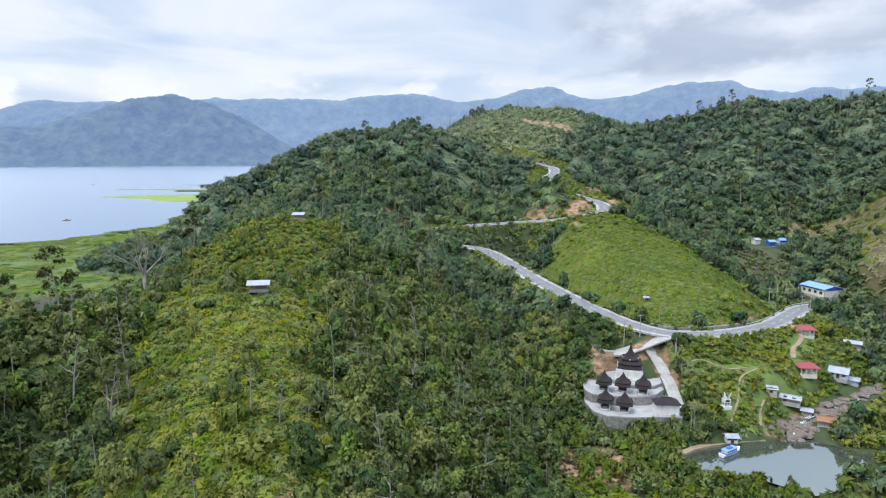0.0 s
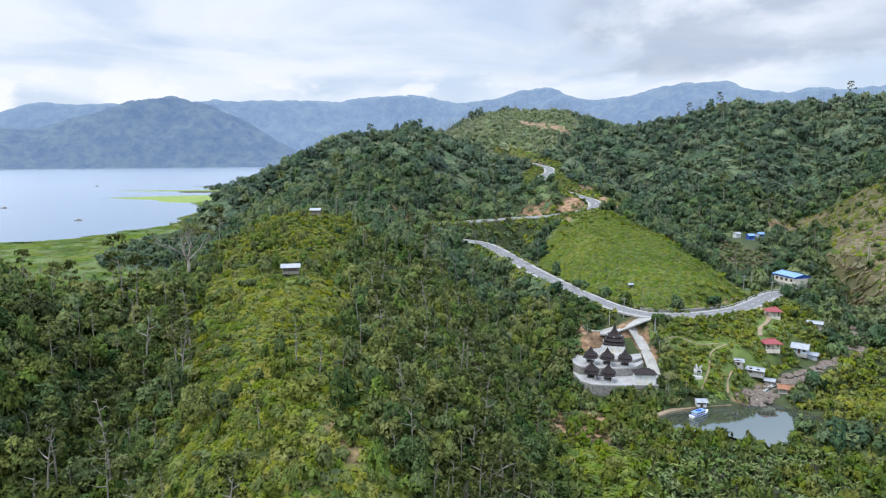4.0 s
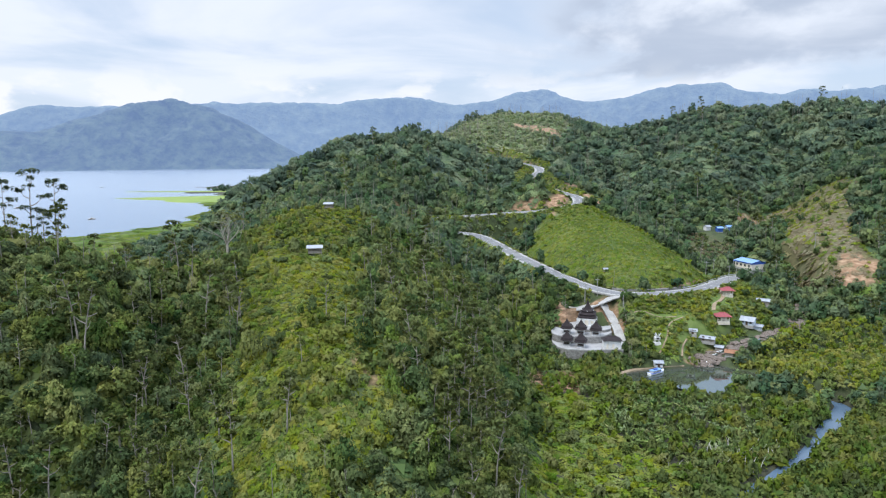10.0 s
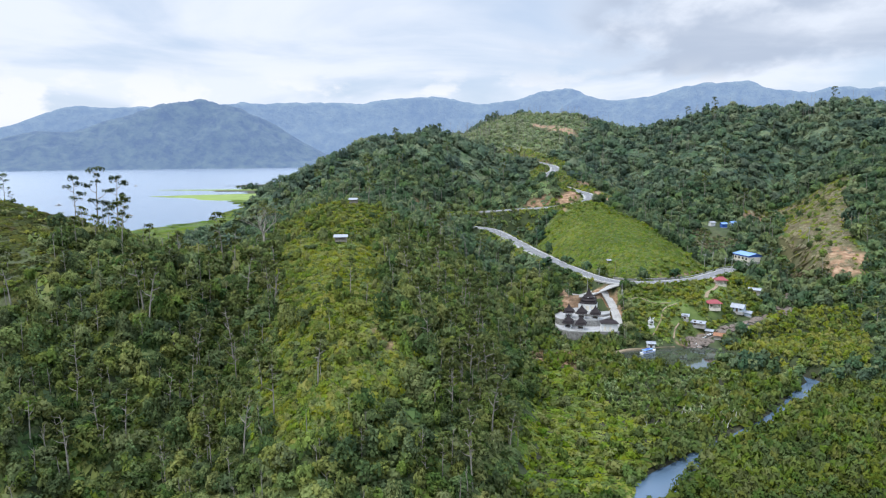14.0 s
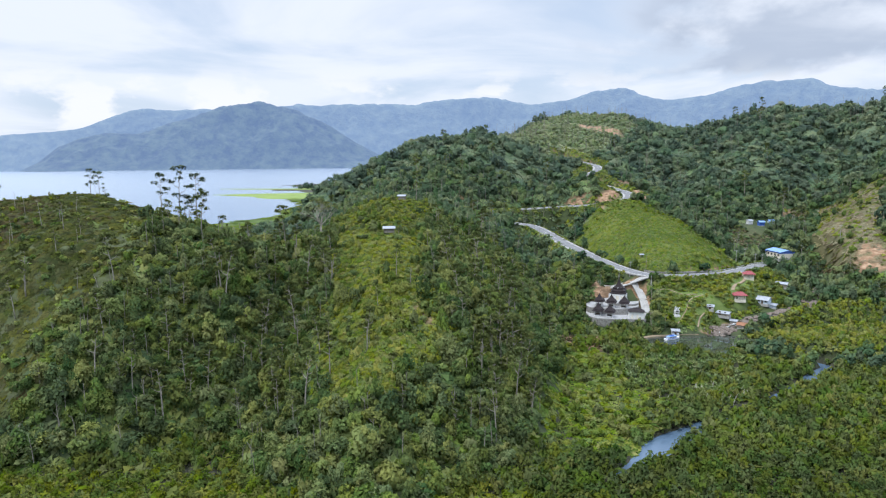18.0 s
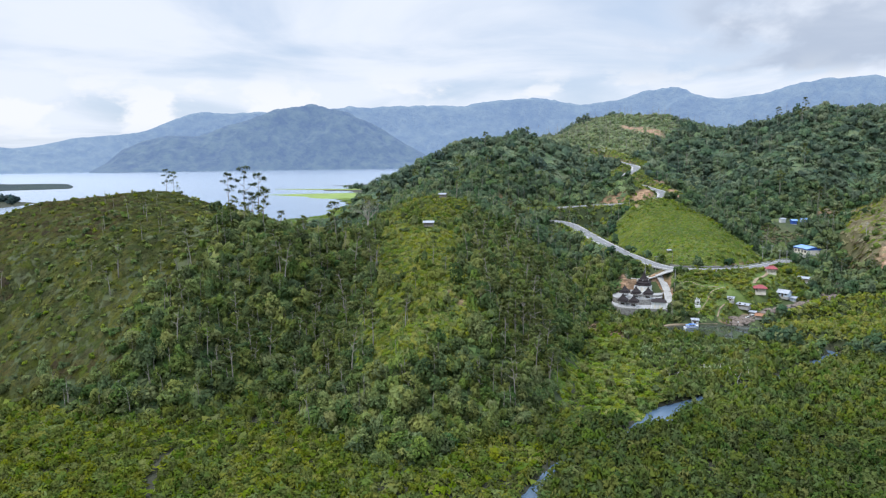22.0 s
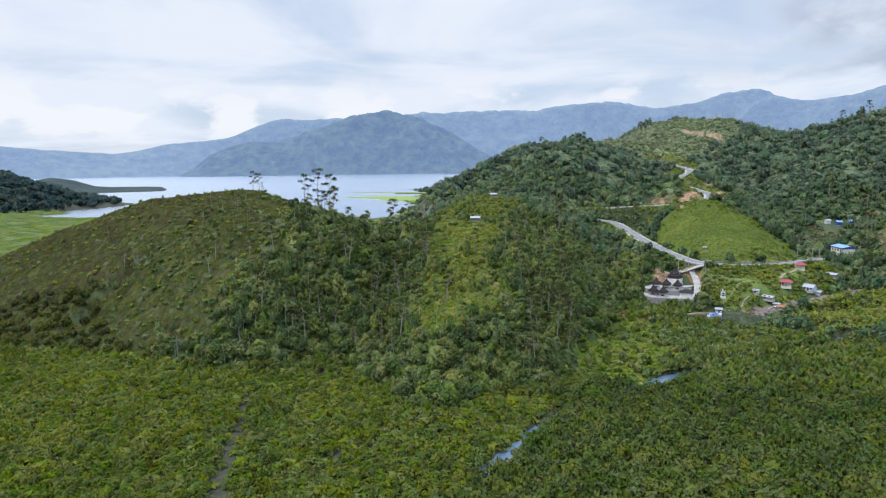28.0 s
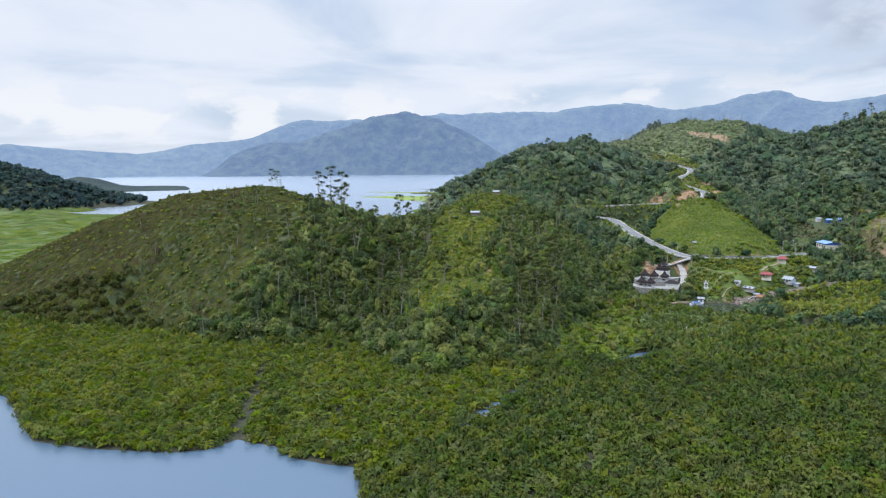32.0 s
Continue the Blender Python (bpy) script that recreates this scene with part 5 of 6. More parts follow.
def pavilion(x, y, z, turn):
    g = thing("pavilion", x, y, z, turn, "open pavilion with a pointed black thatch roof on the paved terrace", "pavilion", "pavilions on the terraces")
    part("base_slab", box((-1.5, -1.5, 0), (1.5, 1.5, 0.35), bevel=0.03), WHITE_WALL, g)
    for sx in (-1, 1):
        for sy in (-1, 1):
            part("post", box((sx * 1.3 - 0.1, sy * 1.3 - 0.1, 0.35), (sx * 1.3 + 0.1, sy * 1.3 + 0.1, 2.35)), WHITE_WALL, g)
    for k in range(3):
        bm = box((-1.2, -0.05, 0.35), (1.2, 0.05, 1.0), bevel=0.02)
        r = part("parapet", bm, WHITE_WALL, g)
        r.matrix_local = pose(*((1.3, 0), (0, 1.3), (-1.3, 0))[k], 0, 0, 0, 90 if k != 1 else 0)
    part("seat", box((-1.1, 0.6, 0.35), (1.1, 1.15, 0.8)), DARK_WOOD, g)
    part("ceiling_beam", box((-1.45, -1.45, 2.3), (1.45, 1.45, 2.5)), DARK_WOOD, g)
    part("roof_skirt", swept_roof([(2.35, 2.35, 2.2, 0.3), (2.4, 2.4, 2.36, 0.35), (2.0, 2.0, 2.9, 0.1), (1.75, 1.75, 3.2, 0)]), THATCH, g)
    part("roof", swept_roof([(2.0, 2.0, 3.05, 0.28), (2.03, 2.03, 3.18, 0.3), (1.45, 1.45, 3.75, 0.06), (0.98, 0.98, 4.4, 0), (0.55, 0.55, 5.15, 0), (0.24, 0.24, 5.8, 0), (0.04, 0.04, 6.35, 0)]), THATCH, g)
    part("finial", tube([(0, 0, 6.1), (0, 0, 6.55)], 0.06, 0.02, 5), DARK_WOOD, g)
    return g


first = pavilion(11.0, 195.6, 9.6, -18)
for px, py, pz in ((16.4, 193.9, 9.6), (22.1, 192.3, 9.6), (9.4, 187.3, 7.0), (14.4, 184.8, 7.0)):
    copy_thing(first, pose(px, py, pz, 0, 0, -18))

hall = thing("hall", 21.3, 203.6, 11.4, -18, "white hall with a three-tiered pointed black thatch roof", "hall")
part("podium", box((-4.3, -4.3, -1.1), (4.3, 4.3, 0.3), bevel=0.04), WHITE_WALL, hall)
for k in range(4):
    bm = box((-3.9, -3.9, 0.3), (3.9, -3.7, 3.0))
    w = part("wall", bm, WHITE_WALL, hall)
    w.matrix_local = pose(0, 0, 0, 0, 0, 90 * k)
    for u in (-2.2, 2.2):
        win = part("window", box((u - 0.55, -3.93, 1.2), (u + 0.55, -3.87, 2.2)), CREAM, w, "pale shuttered window")
part("door", box((-0.7, -3.95, 0.3), (0.7, -3.88, 2.4)), CREAM, hall, "pale double door")
for sx in (-1, 1):
    for sy in (-1, 1):
        part("corner_pillar", box((sx * 3.9 - 0.2, sy * 3.9 - 0.2, 0.3), (sx * 3.9 + 0.2, sy * 3.9 + 0.2, 3.05)), WHITE_WALL, hall)
part("parapet_deck", box((-3.85, -3.85, 2.85), (3.85, 3.85, 3.0)), WHITE_WALL, hall)
part("roof_lower", swept_roof([(3.75, 3.75, 3.0, 0.4), (3.8, 3.8, 3.25, 0.45), (3.3, 3.3, 3.75, 0.15), (2.9, 2.9, 4.3, 0)]), THATCH, hall)
part("roof_middle", swept_roof([(3.3, 3.3, 4.2, 0.4), (3.35, 3.35, 4.4, 0.45), (2.7, 2.7, 5.0, 0.12), (2.15, 2.15, 5.6, 0)]), THATCH, hall)
part("roof_upper", swept_roof([(2.5, 2.5, 5.5, 0.35), (2.55, 2.55, 5.7, 0.4), (1.6, 1.6, 6.5, 0.08), (0.98, 0.98, 7.5, 0), (0.52, 0.52, 8.7, 0), (0.22, 0.22, 9.9, 0), (0.05, 0.05, 11.0, 0)]), THATCH, hall)
part("finial", tube([(0, 0, 10.8), (0, 0, 11.1), (0, 0, 11.7)], 0.09, 0.03, 6), GALV, hall)
for sx, sy in ((1, 0), (-1, 0), (0, 1), (0, -1)):
    part("roof_ornament", box((sx * 2.4 - 0.14, sy * 2.4 - 0.14, 5.75), (sx * 2.4 + 0.14, sy * 2.4 + 0.14, 6.05)), WHITE_WALL, hall, "small white roof ornament")

lodge = thing("service_block", 26.2, 183.6, 7.0, -3, "low white service block with a black hipped roof", "service building")
for k, (lo, hi) in enumerate((((-3.3, -2.0, 0), (3.3, -1.85, 3.3)), ((-3.3, 1.85, 0), (3.3, 2.0, 3.3)), ((-3.3, -1.85, 0), (-3.15, 1.85, 3.3)), ((3.15, -1.85, 0), (3.3, 1.85, 3.3)))):
    part("wall", box(lo, hi), WHITE_WALL, lodge)
for u in (-2.0, 0.3):
    part("door", box((u - 0.4, -2.03, 0), (u + 0.4, -1.98, 2.0)), CREAM, lodge, "pale plain door")
part("roof", hip_roof(7.5, 5.0, 3.25, 4.8, 3.0), THATCH, lodge)
part("ridge_cap", box((-1.6, -0.12, 4.72), (1.6, 0.12, 4.86)), THATCH, lodge)
part("apron", box((-4.6, -3.6, 0), (3.6, -2.05, 0.12)), CONCRETE, lodge)


# ---- the hamlet ----
def shelter(x, y, turn, lx, ly, label):
    """A red-roofed shelter with columns and a low balustrade."""
    z = height(x, y)
    s = thing("shelter", x, y, z, turn, label, "shelter", "red-roofed shelters")
    part("floor_slab", box((-lx / 2, -ly / 2, -1.0), (lx / 2, ly / 2, 0.45), bevel=0.03), CREAM, s)
    for u in np.linspace(-lx / 2 + 0.25, lx / 2 - 0.25, 4):
        for v in (-ly / 2 + 0.25, ly / 2 - 0.25):
            part("column", box((u - 0.14, v - 0.14, 0.45), (u + 0.14, v + 0.14, 2.5)), CREAM, s)
    for v in (-ly / 2 + 0.25, ly / 2 - 0.25):
        bm = box((-lx / 2 + 0.25, v - 0.06, 1.15), (lx / 2 - 0.25, v + 0.06, 1.3))
        for u in np.arange(-lx / 2 + 0.45, lx / 2 - 0.3, 0.35):
            box((u - 0.04, v - 0.04, 0.45), (u + 0.04, v + 0.04, 1.15), bm)
        part("balustrade", bm, CREAM, s)
    part("back_wall", box((-lx / 2 + 0.3, ly / 2 - 1.2, 0.45), (lx / 2 - 0.3, ly / 2 - 1.1, 2.45)), CREAM, s)
    part("roof", hip_roof(lx + 1.5, ly + 1.5, 2.45, 4.0, lx * 0.42), RED_TILE, s, "dull red sheet roof")
    part("ridge_cap", box((-lx * 0.23, -0.12, 3.92), (lx * 0.23, 0.12, 4.08)), RED_TILE, s)
    return s


shelter(78.0, 203.0, -6, 5.1, 3.8, "cream shelter with columns under a red hipped roof")
shelter(89.3, 224.5, -8, 4.5, 3.5, "small cream shelter under a red hipped roof by the road")


def cottage(x, y, turn, lx, ly, wall_h, rise, wall, roof, name, label, door=True, stilts=0.0):
    z = height(x, y) + stilts
    c = thing(name, x, y, z, turn, label, name.replace("_", " "))
    if stilts:
        for u in (-lx / 2 + 0.2, 0, lx / 2 - 0.2):
            for v in (-ly / 2 + 0.2, ly / 2 - 0.2):
                part("stilt", tube([(u, v, -stilts - 0.6), (u, v, 0)], 0.09, 0.09, 6), GREY_WOOD, c)
        part("floor", box((-lx / 2, -ly / 2, -0.12), (lx / 2, ly / 2, 0)), GREY_WOOD, c)
    else:
        part("plinth", box((-lx / 2 - 0.1, -ly / 2 - 0.1, -1.2), (lx / 2 + 0.1, ly / 2 + 0.1, 0.12)), CONCRETE, c)
    t = 0.12
    part("wall", box((-lx / 2, -ly / 2, 0), (lx / 2, -ly / 2 + t, wall_h)), wall, c)
    part("wall", box((-lx / 2, ly / 2 - t, 0), (lx / 2, ly / 2, wall_h)), wall, c)
    for sx in (-1, 1):
        bm = bmesh.new()
        x0, x1 = sx * lx / 2 - (t if sx > 0 else 0), sx * lx / 2 + (t if sx < 0 else 0)
        prof = [(-ly / 2 + t, 0), (ly / 2 - t, 0), (ly / 2 - t, wall_h), (0, wall_h + rise * 0.94), (-ly / 2 + t, wall_h)]
        a = [bm.verts.new((x0, v, w)) for v, w in prof]
        b = [bm.verts.new((x1, v, w)) for v, w in prof]
        for k in range(5):
            bm.faces.new((a[k], a[(k + 1) % 5], b[(k + 1) % 5], b[k]))
        bm.faces.new(a[::-1])
        bm.faces.new(b)
        bmesh.ops.recalc_face_normals(bm, faces=bm.faces)
        part("gable_wall", bm, wall, c)
    if door:
        part("door", box((-0.45, -ly / 2 - 0.03, 0), (0.45, -ly / 2 + 0.01, 1.95)), DARK_WOOD, c, "dark wooden door")
        for u in (-lx * 0.3, lx * 0.3):
            part("window", box((u - 0.45, -ly / 2 - 0.03, 0.9), (u + 0.45, -ly / 2 + 0.01, 1.8)), DARK, c, "dark open window")
    for bm in gable_slabs(lx + 0.9, ly + 1.1, wall_h - 0.18, wall_h + rise):
        part("roof_slope", bm, roof, c)
    part("ridge_cap", box((-lx / 2 - 0.45, -0.14, wall_h + rise + 0.03), (lx / 2 + 0.45, 0.14, wall_h + rise + 0.14)), roof, c)
    return c


cottage(90.5, 206.0, -40, 5.2, 4.4, 2.0, 1.3, BLUE_WALL, TIN, "cottage", "pale blue board cottage with a light tin gable roof")
cottage(94.6, 204.6, -40, 3.0, 3.0, 1.7, 0.5, BLUE_WALL, TIN, "lean_to", "low tin-roofed annex beside the pale blue cottage", door=False)
cottage(61.8, 193.4, -20, 3.0, 2.8, 1.5, 0.5, CREAM, TIN, "kitchen_hut", "small pale hut with a flat grey tin roof")
cottage(67.0, 194.2, -33, 8.0, 3.2, 1.3, 0.6, GREY_WOOD, TIN, "long_shed", "long open shed under a pale grey tin roof")
cottage(72.0, 190.8, -33, 2.8, 2.4, 1.1, 0.4, GREY_WOOD, TIN, "store_shed", "little tin-roofed store at the end of the long shed", door=False)
cottage(105.0, 222.5, -35, 5.0, 3.0, 2.0, 0.6, GREY_WOOD, TIN, "wood_shed", "grey tin-roofed shed half hidden by trees", door=False)
cottage(41.6, 174.6, -4, 3.0, 2.4, 1.8, 0.5, WHITE_WALL, TIN, "kiosk", "small white waterside kiosk with a tin roof", stilts=0.5)
cottage(73.4, 183.2, -28, 4.2, 3.4, 1.6, 0.7, GREY_WOOD, RUST, "rusty_shed", "low shed with a rusty brown tin roof by the stream", door=False)
cottage(149.8, 359, 10, 3.6, 3.0, 2.2, 0.9, BLUE_WALL, BLUE_TIN, "work_cabin", "small pale blue work cabin on the cleared ground")
cottage(135, 357.5, 15, 3.2, 3.0, 2.6, 0.6, WHITE_WALL, TIN, "guard_cabin", "tiny white cabin on the cleared ground", door=False)


def tarpaulin(x, y, turn, lx, ly, label):
    """A sheet slung over four poles."""
    z = height(x, y)
    t = thing("tarpaulin_shelter", x, y, z, turn, label, "shelter", "blue tarpaulins")
    for sx in (-1, 1):
        for sy in (-1, 1):
            part("pole", tube([(sx * lx * 0.45, sy * ly * 0.45, -0.4), (sx * lx * 0.45, sy * ly * 0.45, 1.75 + 0.25 * sy)], 0.05, 0.05, 5), GREY_WOOD, t)
    bm = bmesh.new()
    bmesh.ops.create_grid(bm, x_segments=8, y_segments=6, size=0.5)
    for v in bm.verts:
        u, w = v.co.x * 2, v.co.y * 2
        v.co = Vector((u * lx / 2, w * ly / 2, 1.75 + 0.25 * w - 0.25 * (1 - u * u) * (1 - w * w) - 0.12 * abs(u) ** 3))
    bmesh.ops.solidify(bm, geom=bm.faces[:], thickness=0.02)
    part("sheet", bm, BLUE_PAINT, t, "bright blue tarpaulin")
    return t


tarpaulin(75.6, 180.2, -30, 2.8, 2.0, "blue tarpaulin slung beside the rusty shed")
cottage(141.5, 354.0, 8, 3.6, 3.0, 2.6, 0.8, BLUE_PAINT, BLUE_TIN, "blue_cabin", "small blue cabin on the cleared ground", door=False)
tarpaulin(147, 352, -12, 4.0, 3.2, "blue tarpaulin shelter on the cleared ground")
tarpaulin(149.5, 356, 25, 4.4, 3.4, "blue tarpaulin shelter on the cleared ground")

# the big blue-roofed building by the road
wx, wy = 125.0, 277.0
works = thing("workshop", wx, wy, height(wx, wy) - 0.2, -75, "long cream workshop with a pale blue roof and blue gables", "workshop")
LX, LY, WH, RS = 12.0, 9.0, 3.7, 1.0
part("plinth", box((-LX / 2 - 0.1, -LY / 2 - 0.1, -2.0), (LX / 2 + 0.1, LY / 2 + 0.1, 0.15)), CONCRETE, works)
for sy in (-1, 1):
    w = part("long_wall", box((-LX / 2, sy * LY / 2 - 0.1, 0.15), (LX / 2, sy * LY / 2 + 0.1, WH - 0.9)), CREAM, works)
    part("blue_band", box((-LX / 2, sy * LY / 2 - 0.11, WH - 0.9), (LX / 2, sy * LY / 2 + 0.11, WH)), BLUE_PAINT, works, "blue painted band under the eaves")
    for u in np.linspace(-LX / 2 + 1.6, LX / 2 - 1.6, 4):
        part("window", box((u - 0.7, sy * (LY / 2 + 0.08) - 0.05, 1.2), (u + 0.7, sy * (LY / 2 + 0.08) + 0.05, 2.4)), DARK, w, "dark window")
for sx in (-1, 1):
    part("end_wall", box((sx * LX / 2 - 0.1, -LY / 2 + 0.1, 0.15), (sx * LX / 2 + 0.1, LY / 2 - 0.1, WH - 0.9)), CREAM, works)
    bm = bmesh.new()
    prof = [(-LY / 2 + 0.1, WH - 0.9), (LY / 2 - 0.1, WH - 0.9), (LY / 2 - 0.1, WH), (0, WH + RS - 0.05), (-LY / 2 + 0.1, WH)]
    a = [bm.verts.new((sx * LX / 2 - 0.12, v, w)) for v, w in prof]
    b = [bm.verts.new((sx * LX / 2 + 0.12, v, w)) for v, w in prof]
    for k in range(5):
        bm.faces.new((a[k], a[(k + 1) % 5], b[(k + 1) % 5], b[k]))
    bm.faces.new(a[::-1])
    bm.faces.new(b)
    bmesh.ops.recalc_face_normals(bm, faces=bm.faces)
    part("gable", bm, BLUE_PAINT, works, "blue painted gable")
for bm in gable_slabs(LX + 1.4, LY + 1.4, WH - 0.15, WH + RS, 0.1):
    part("roof_slope", bm, BLUE_TIN, works, "pale blue sheet roof")
part("ridge_cap", box((-LX / 2 - 0.7, -0.2, WH + RS + 0.05), (LX / 2 + 0.7, 0.2, WH + RS + 0.18)), BLUE_TIN, works)
part("canopy", box((-LX / 2 - 3.6, -3.2, 2.5), (-LX / 2 - 0.2, 1.2, 2.62)), BLUE_PAINT, works, "flat blue entrance canopy")
for v in (-2.9, 0.9):
    part("canopy_post", tube([(-LX / 2 - 3.3, v, -1), (-LX / 2 - 3.3, v, 2.5)], 0.08, 0.08, 6), WHITE_WALL, works)

# small white monument with horned roofs
mx_, my_ = 44.6, 185.4
mon = thing("monument", mx_, my_, height(mx_, my_), 8, "small white raised house monument with horned roofs", "monument")
part("plinth", box((-1.3, -1.1, -0.6), (1.3, 1.1, 0.4), bevel=0.03), WHITE_WALL, mon)
for sx in (-1, 1):
    for sy in (-1, 1):
        part("leg", box((sx * 0.85 - 0.1, sy * 0.6 - 0.1, 0.4), (sx * 0.85 + 0.1, sy * 0.6 + 0.1, 1.5)), WHITE_WALL, mon)
part("cabin", box((-1.05, -0.8, 1.5), (1.05, 0.8, 2.6), bevel=0.03), WHITE_WALL, mon)
part("opening", box((-0.6, -0.83, 1.8), (0.6, -0.79, 2.4)), DARK, mon)
for turn_, w_ in ((0, 1.45), (90, 1.2)):
    bm = bmesh.new()
    rows = []
    for k in range(9):
        u = k / 4 - 1
        z_ = 3.0 + 1.15 * abs(u) ** 2.4
        rows.append([bm.verts.new((u * w_, v, z_ - 0.62 * (abs(v) / 0.55) * (1 - 0.55 * abs(u)))) for v in (-0.55 * (1 - 0.6 * abs(u)), 0, 0.55 * (1 - 0.6 * abs(u)))])
    for g, h in zip(rows, rows[1:]):
        for k in range(2):
            bm.faces.new((g[k], g[k + 1], h[k + 1], h[k]))
    bmesh.ops.solidify(bm, geom=bm.faces[:], thickness=0.06)
    r = part("horned_roof", bm, WHITE_WALL, mon)
    r.matrix_local = pose(0, 0, 0, 0, 0, turn_)

# ---- huts on the crest ----
for hx, hy, turn_, lx, ly, lab in ((-83.2, 156.0, 8, 4.9, 3.2, "open wooden field hut with a grey tin roof on the crest"), (-93.0, 250.5, -6, 4.4, 3.0, "small wooden field hut with a grey tin roof on the hilltop")):
    hz = height(hx, hy)
    hut = thing("field_hut", hx, hy, hz, turn_, lab, "hut", "field huts")
    for sx in (-1, 1):
        for sy in (-1, 1):
            part("post", tube([(sx * (lx / 2 - 0.3), sy * (ly / 2 - 0.3), -0.8), (sx * (lx / 2 - 0.3), sy * (ly / 2 - 0.3), 2.6)], 0.08, 0.07, 6), GREY_WOOD, hut)
    part("floor", box((-lx / 2 + 0.2, -ly / 2 + 0.2, 0.7), (lx / 2 - 0.2, ly / 2 - 0.2, 0.8)), GREY_WOOD, hut)
    part("side_boards", box((-lx / 2 + 0.25, -ly / 2 + 0.22, 0.8), (lx / 2 - 0.25, -ly / 2 + 0.27, 1.5)), GREY_WOOD, hut)
    part("back_boards", box((-lx / 2 + 0.25, ly / 2 - 0.27, 0.8), (lx / 2 - 0.25, ly / 2 - 0.22, 2.3)), GREY_WOOD, hut)
    for bm in gable_slabs(lx + 0.5, ly + 0.9, 2.5, 3.35, 0.05):
        part("roof_slope", bm, TIN, hut)
    part("ladder", tube([(lx / 2 - 0.9, -ly / 2 - 0.5, -0.3), (lx / 2 - 0.9, -ly / 2 + 0.2, 0.8)], 0.05, 0.05, 5), GREY_WOOD, hut)

fx, fy = 41, 252
shack = thing("field_shack", fx, fy, height(fx, fy), 20, "tiny tin-roofed shack among the crop", "hut")
for sx in (-1, 1):
    for sy in (-1, 1):
        part("post", tube([(sx * 1.0, sy * 0.7, -0.4), (sx * 1.0, sy * 0.7, 1.7)], 0.06, 0.06, 5), GREY_WOOD, shack)
for bm in gable_slabs(2.8, 2.2, 1.6, 2.2, 0.05):
    part("roof_slope", bm, TIN, shack)
part("bench", box((-0.9, -0.5, 0.4), (0.9, 0.5, 0.5)), GREY_WOOD, shack)


# ---- water's edge: boat, rocks, waterfall ----
def hull(length, beam, depth, bm=None):
    bm = bm or bmesh.new()
    rows = []
    for k in range(11):
        u = k / 5 - 1
        w = beam / 2 * (1 - max(u, 0) ** 2.6) * (0.82 + 0.18 * min(1, (1 + u) * 1.4))
        sheer = depth * (1 + 0.45 * max(u, 0) ** 2 + 0.08 * u * u)
        rows.append([bm.verts.new((u * length / 2, s * w * f, z)) for s, f, z in ((-1, 1, sheer), (-1, 0.8, depth * 0.35), (-1, 0.25, -0.1), (1, 0.25, -0.1), (1, 0.8, depth * 0.35), (1, 1, sheer))])
    for g, h in zip(rows, rows[1:]):
        for k in range(5):
            bm.faces.new((g[k], h[k], h[k + 1], g[k + 1]))
        bm.faces.new((g[5], h[5], h[0], g[0]))
    bm.faces.new(rows[0])
    bm.faces.new(rows[-1][::-1])
    bmesh.ops.recalc_face_normals(bm, faces=bm.faces)
    return bm


boat = thing("boat", 39.3, 169.4, 1.1, 32, "blue and white wooden passenger boat moored by the bank", "boat")
part("hull", hull(8.2, 2.3, 0.85), WHITE_WALL, boat, "white hull")
part("rubbing_strake", box((-3.9, -1.16, 0.78), (2.2, 1.16, 0.9)), BLUE_PAINT, boat, "blue strake along the hull")
part("cabin", box((-2.9, -0.85, 0.9), (1.6, 0.85, 1.75), bevel=0.04), WHITE_WALL, boat)
for k in range(5):
    for s in (-1, 1):
        part("cabin_window", box((-2.6 + k * 0.85, s * 0.86 - 0.02, 1.15), (-2.05 + k * 0.85, s * 0.86 + 0.02, 1.6)), DARK, boat)
part("roof", box((-3.2, -1.0, 1.75), (1.9, 1.0, 1.86), bevel=0.03), BLUE_TIN, boat, "pale blue cabin roof")
part("roof_box", box((-1.6, -0.5, 1.86), (0.2, 0.5, 2.15), bevel=0.03), BLUE_PAINT, boat, "blue box on the roof")
part("foredeck", box((1.7, -0.6, 0.95), (3.2, 0.6, 1.02)), BLUE_TIN, boat)
part("mast", tube([(2.0, 0, 0.9), (2.0, 0, 2.9)], 0.04, 0.025, 5), GREY_WOOD, boat)


def rock_mesh(seed):
    bm = bmesh.new()
    bmesh.ops.create_icosphere(bm, subdivisions=2, radius=1.0)
    for v in bm.verts:
        n = v.co.normalized()
        v.co = n * (1 + 0.32 * noise.noise(n * 1.4 + Vector((seed * 3.1, 0, 0))) + 0.12 * noise.noise(n * 4 + Vector((0, seed, 0))))
        v.co.z *= 0.62
    me = bpy.data.meshes.new("rock")
    bm.to_mesh(me)
    bm.free()
    me.materials.append(ROCK)
    return me


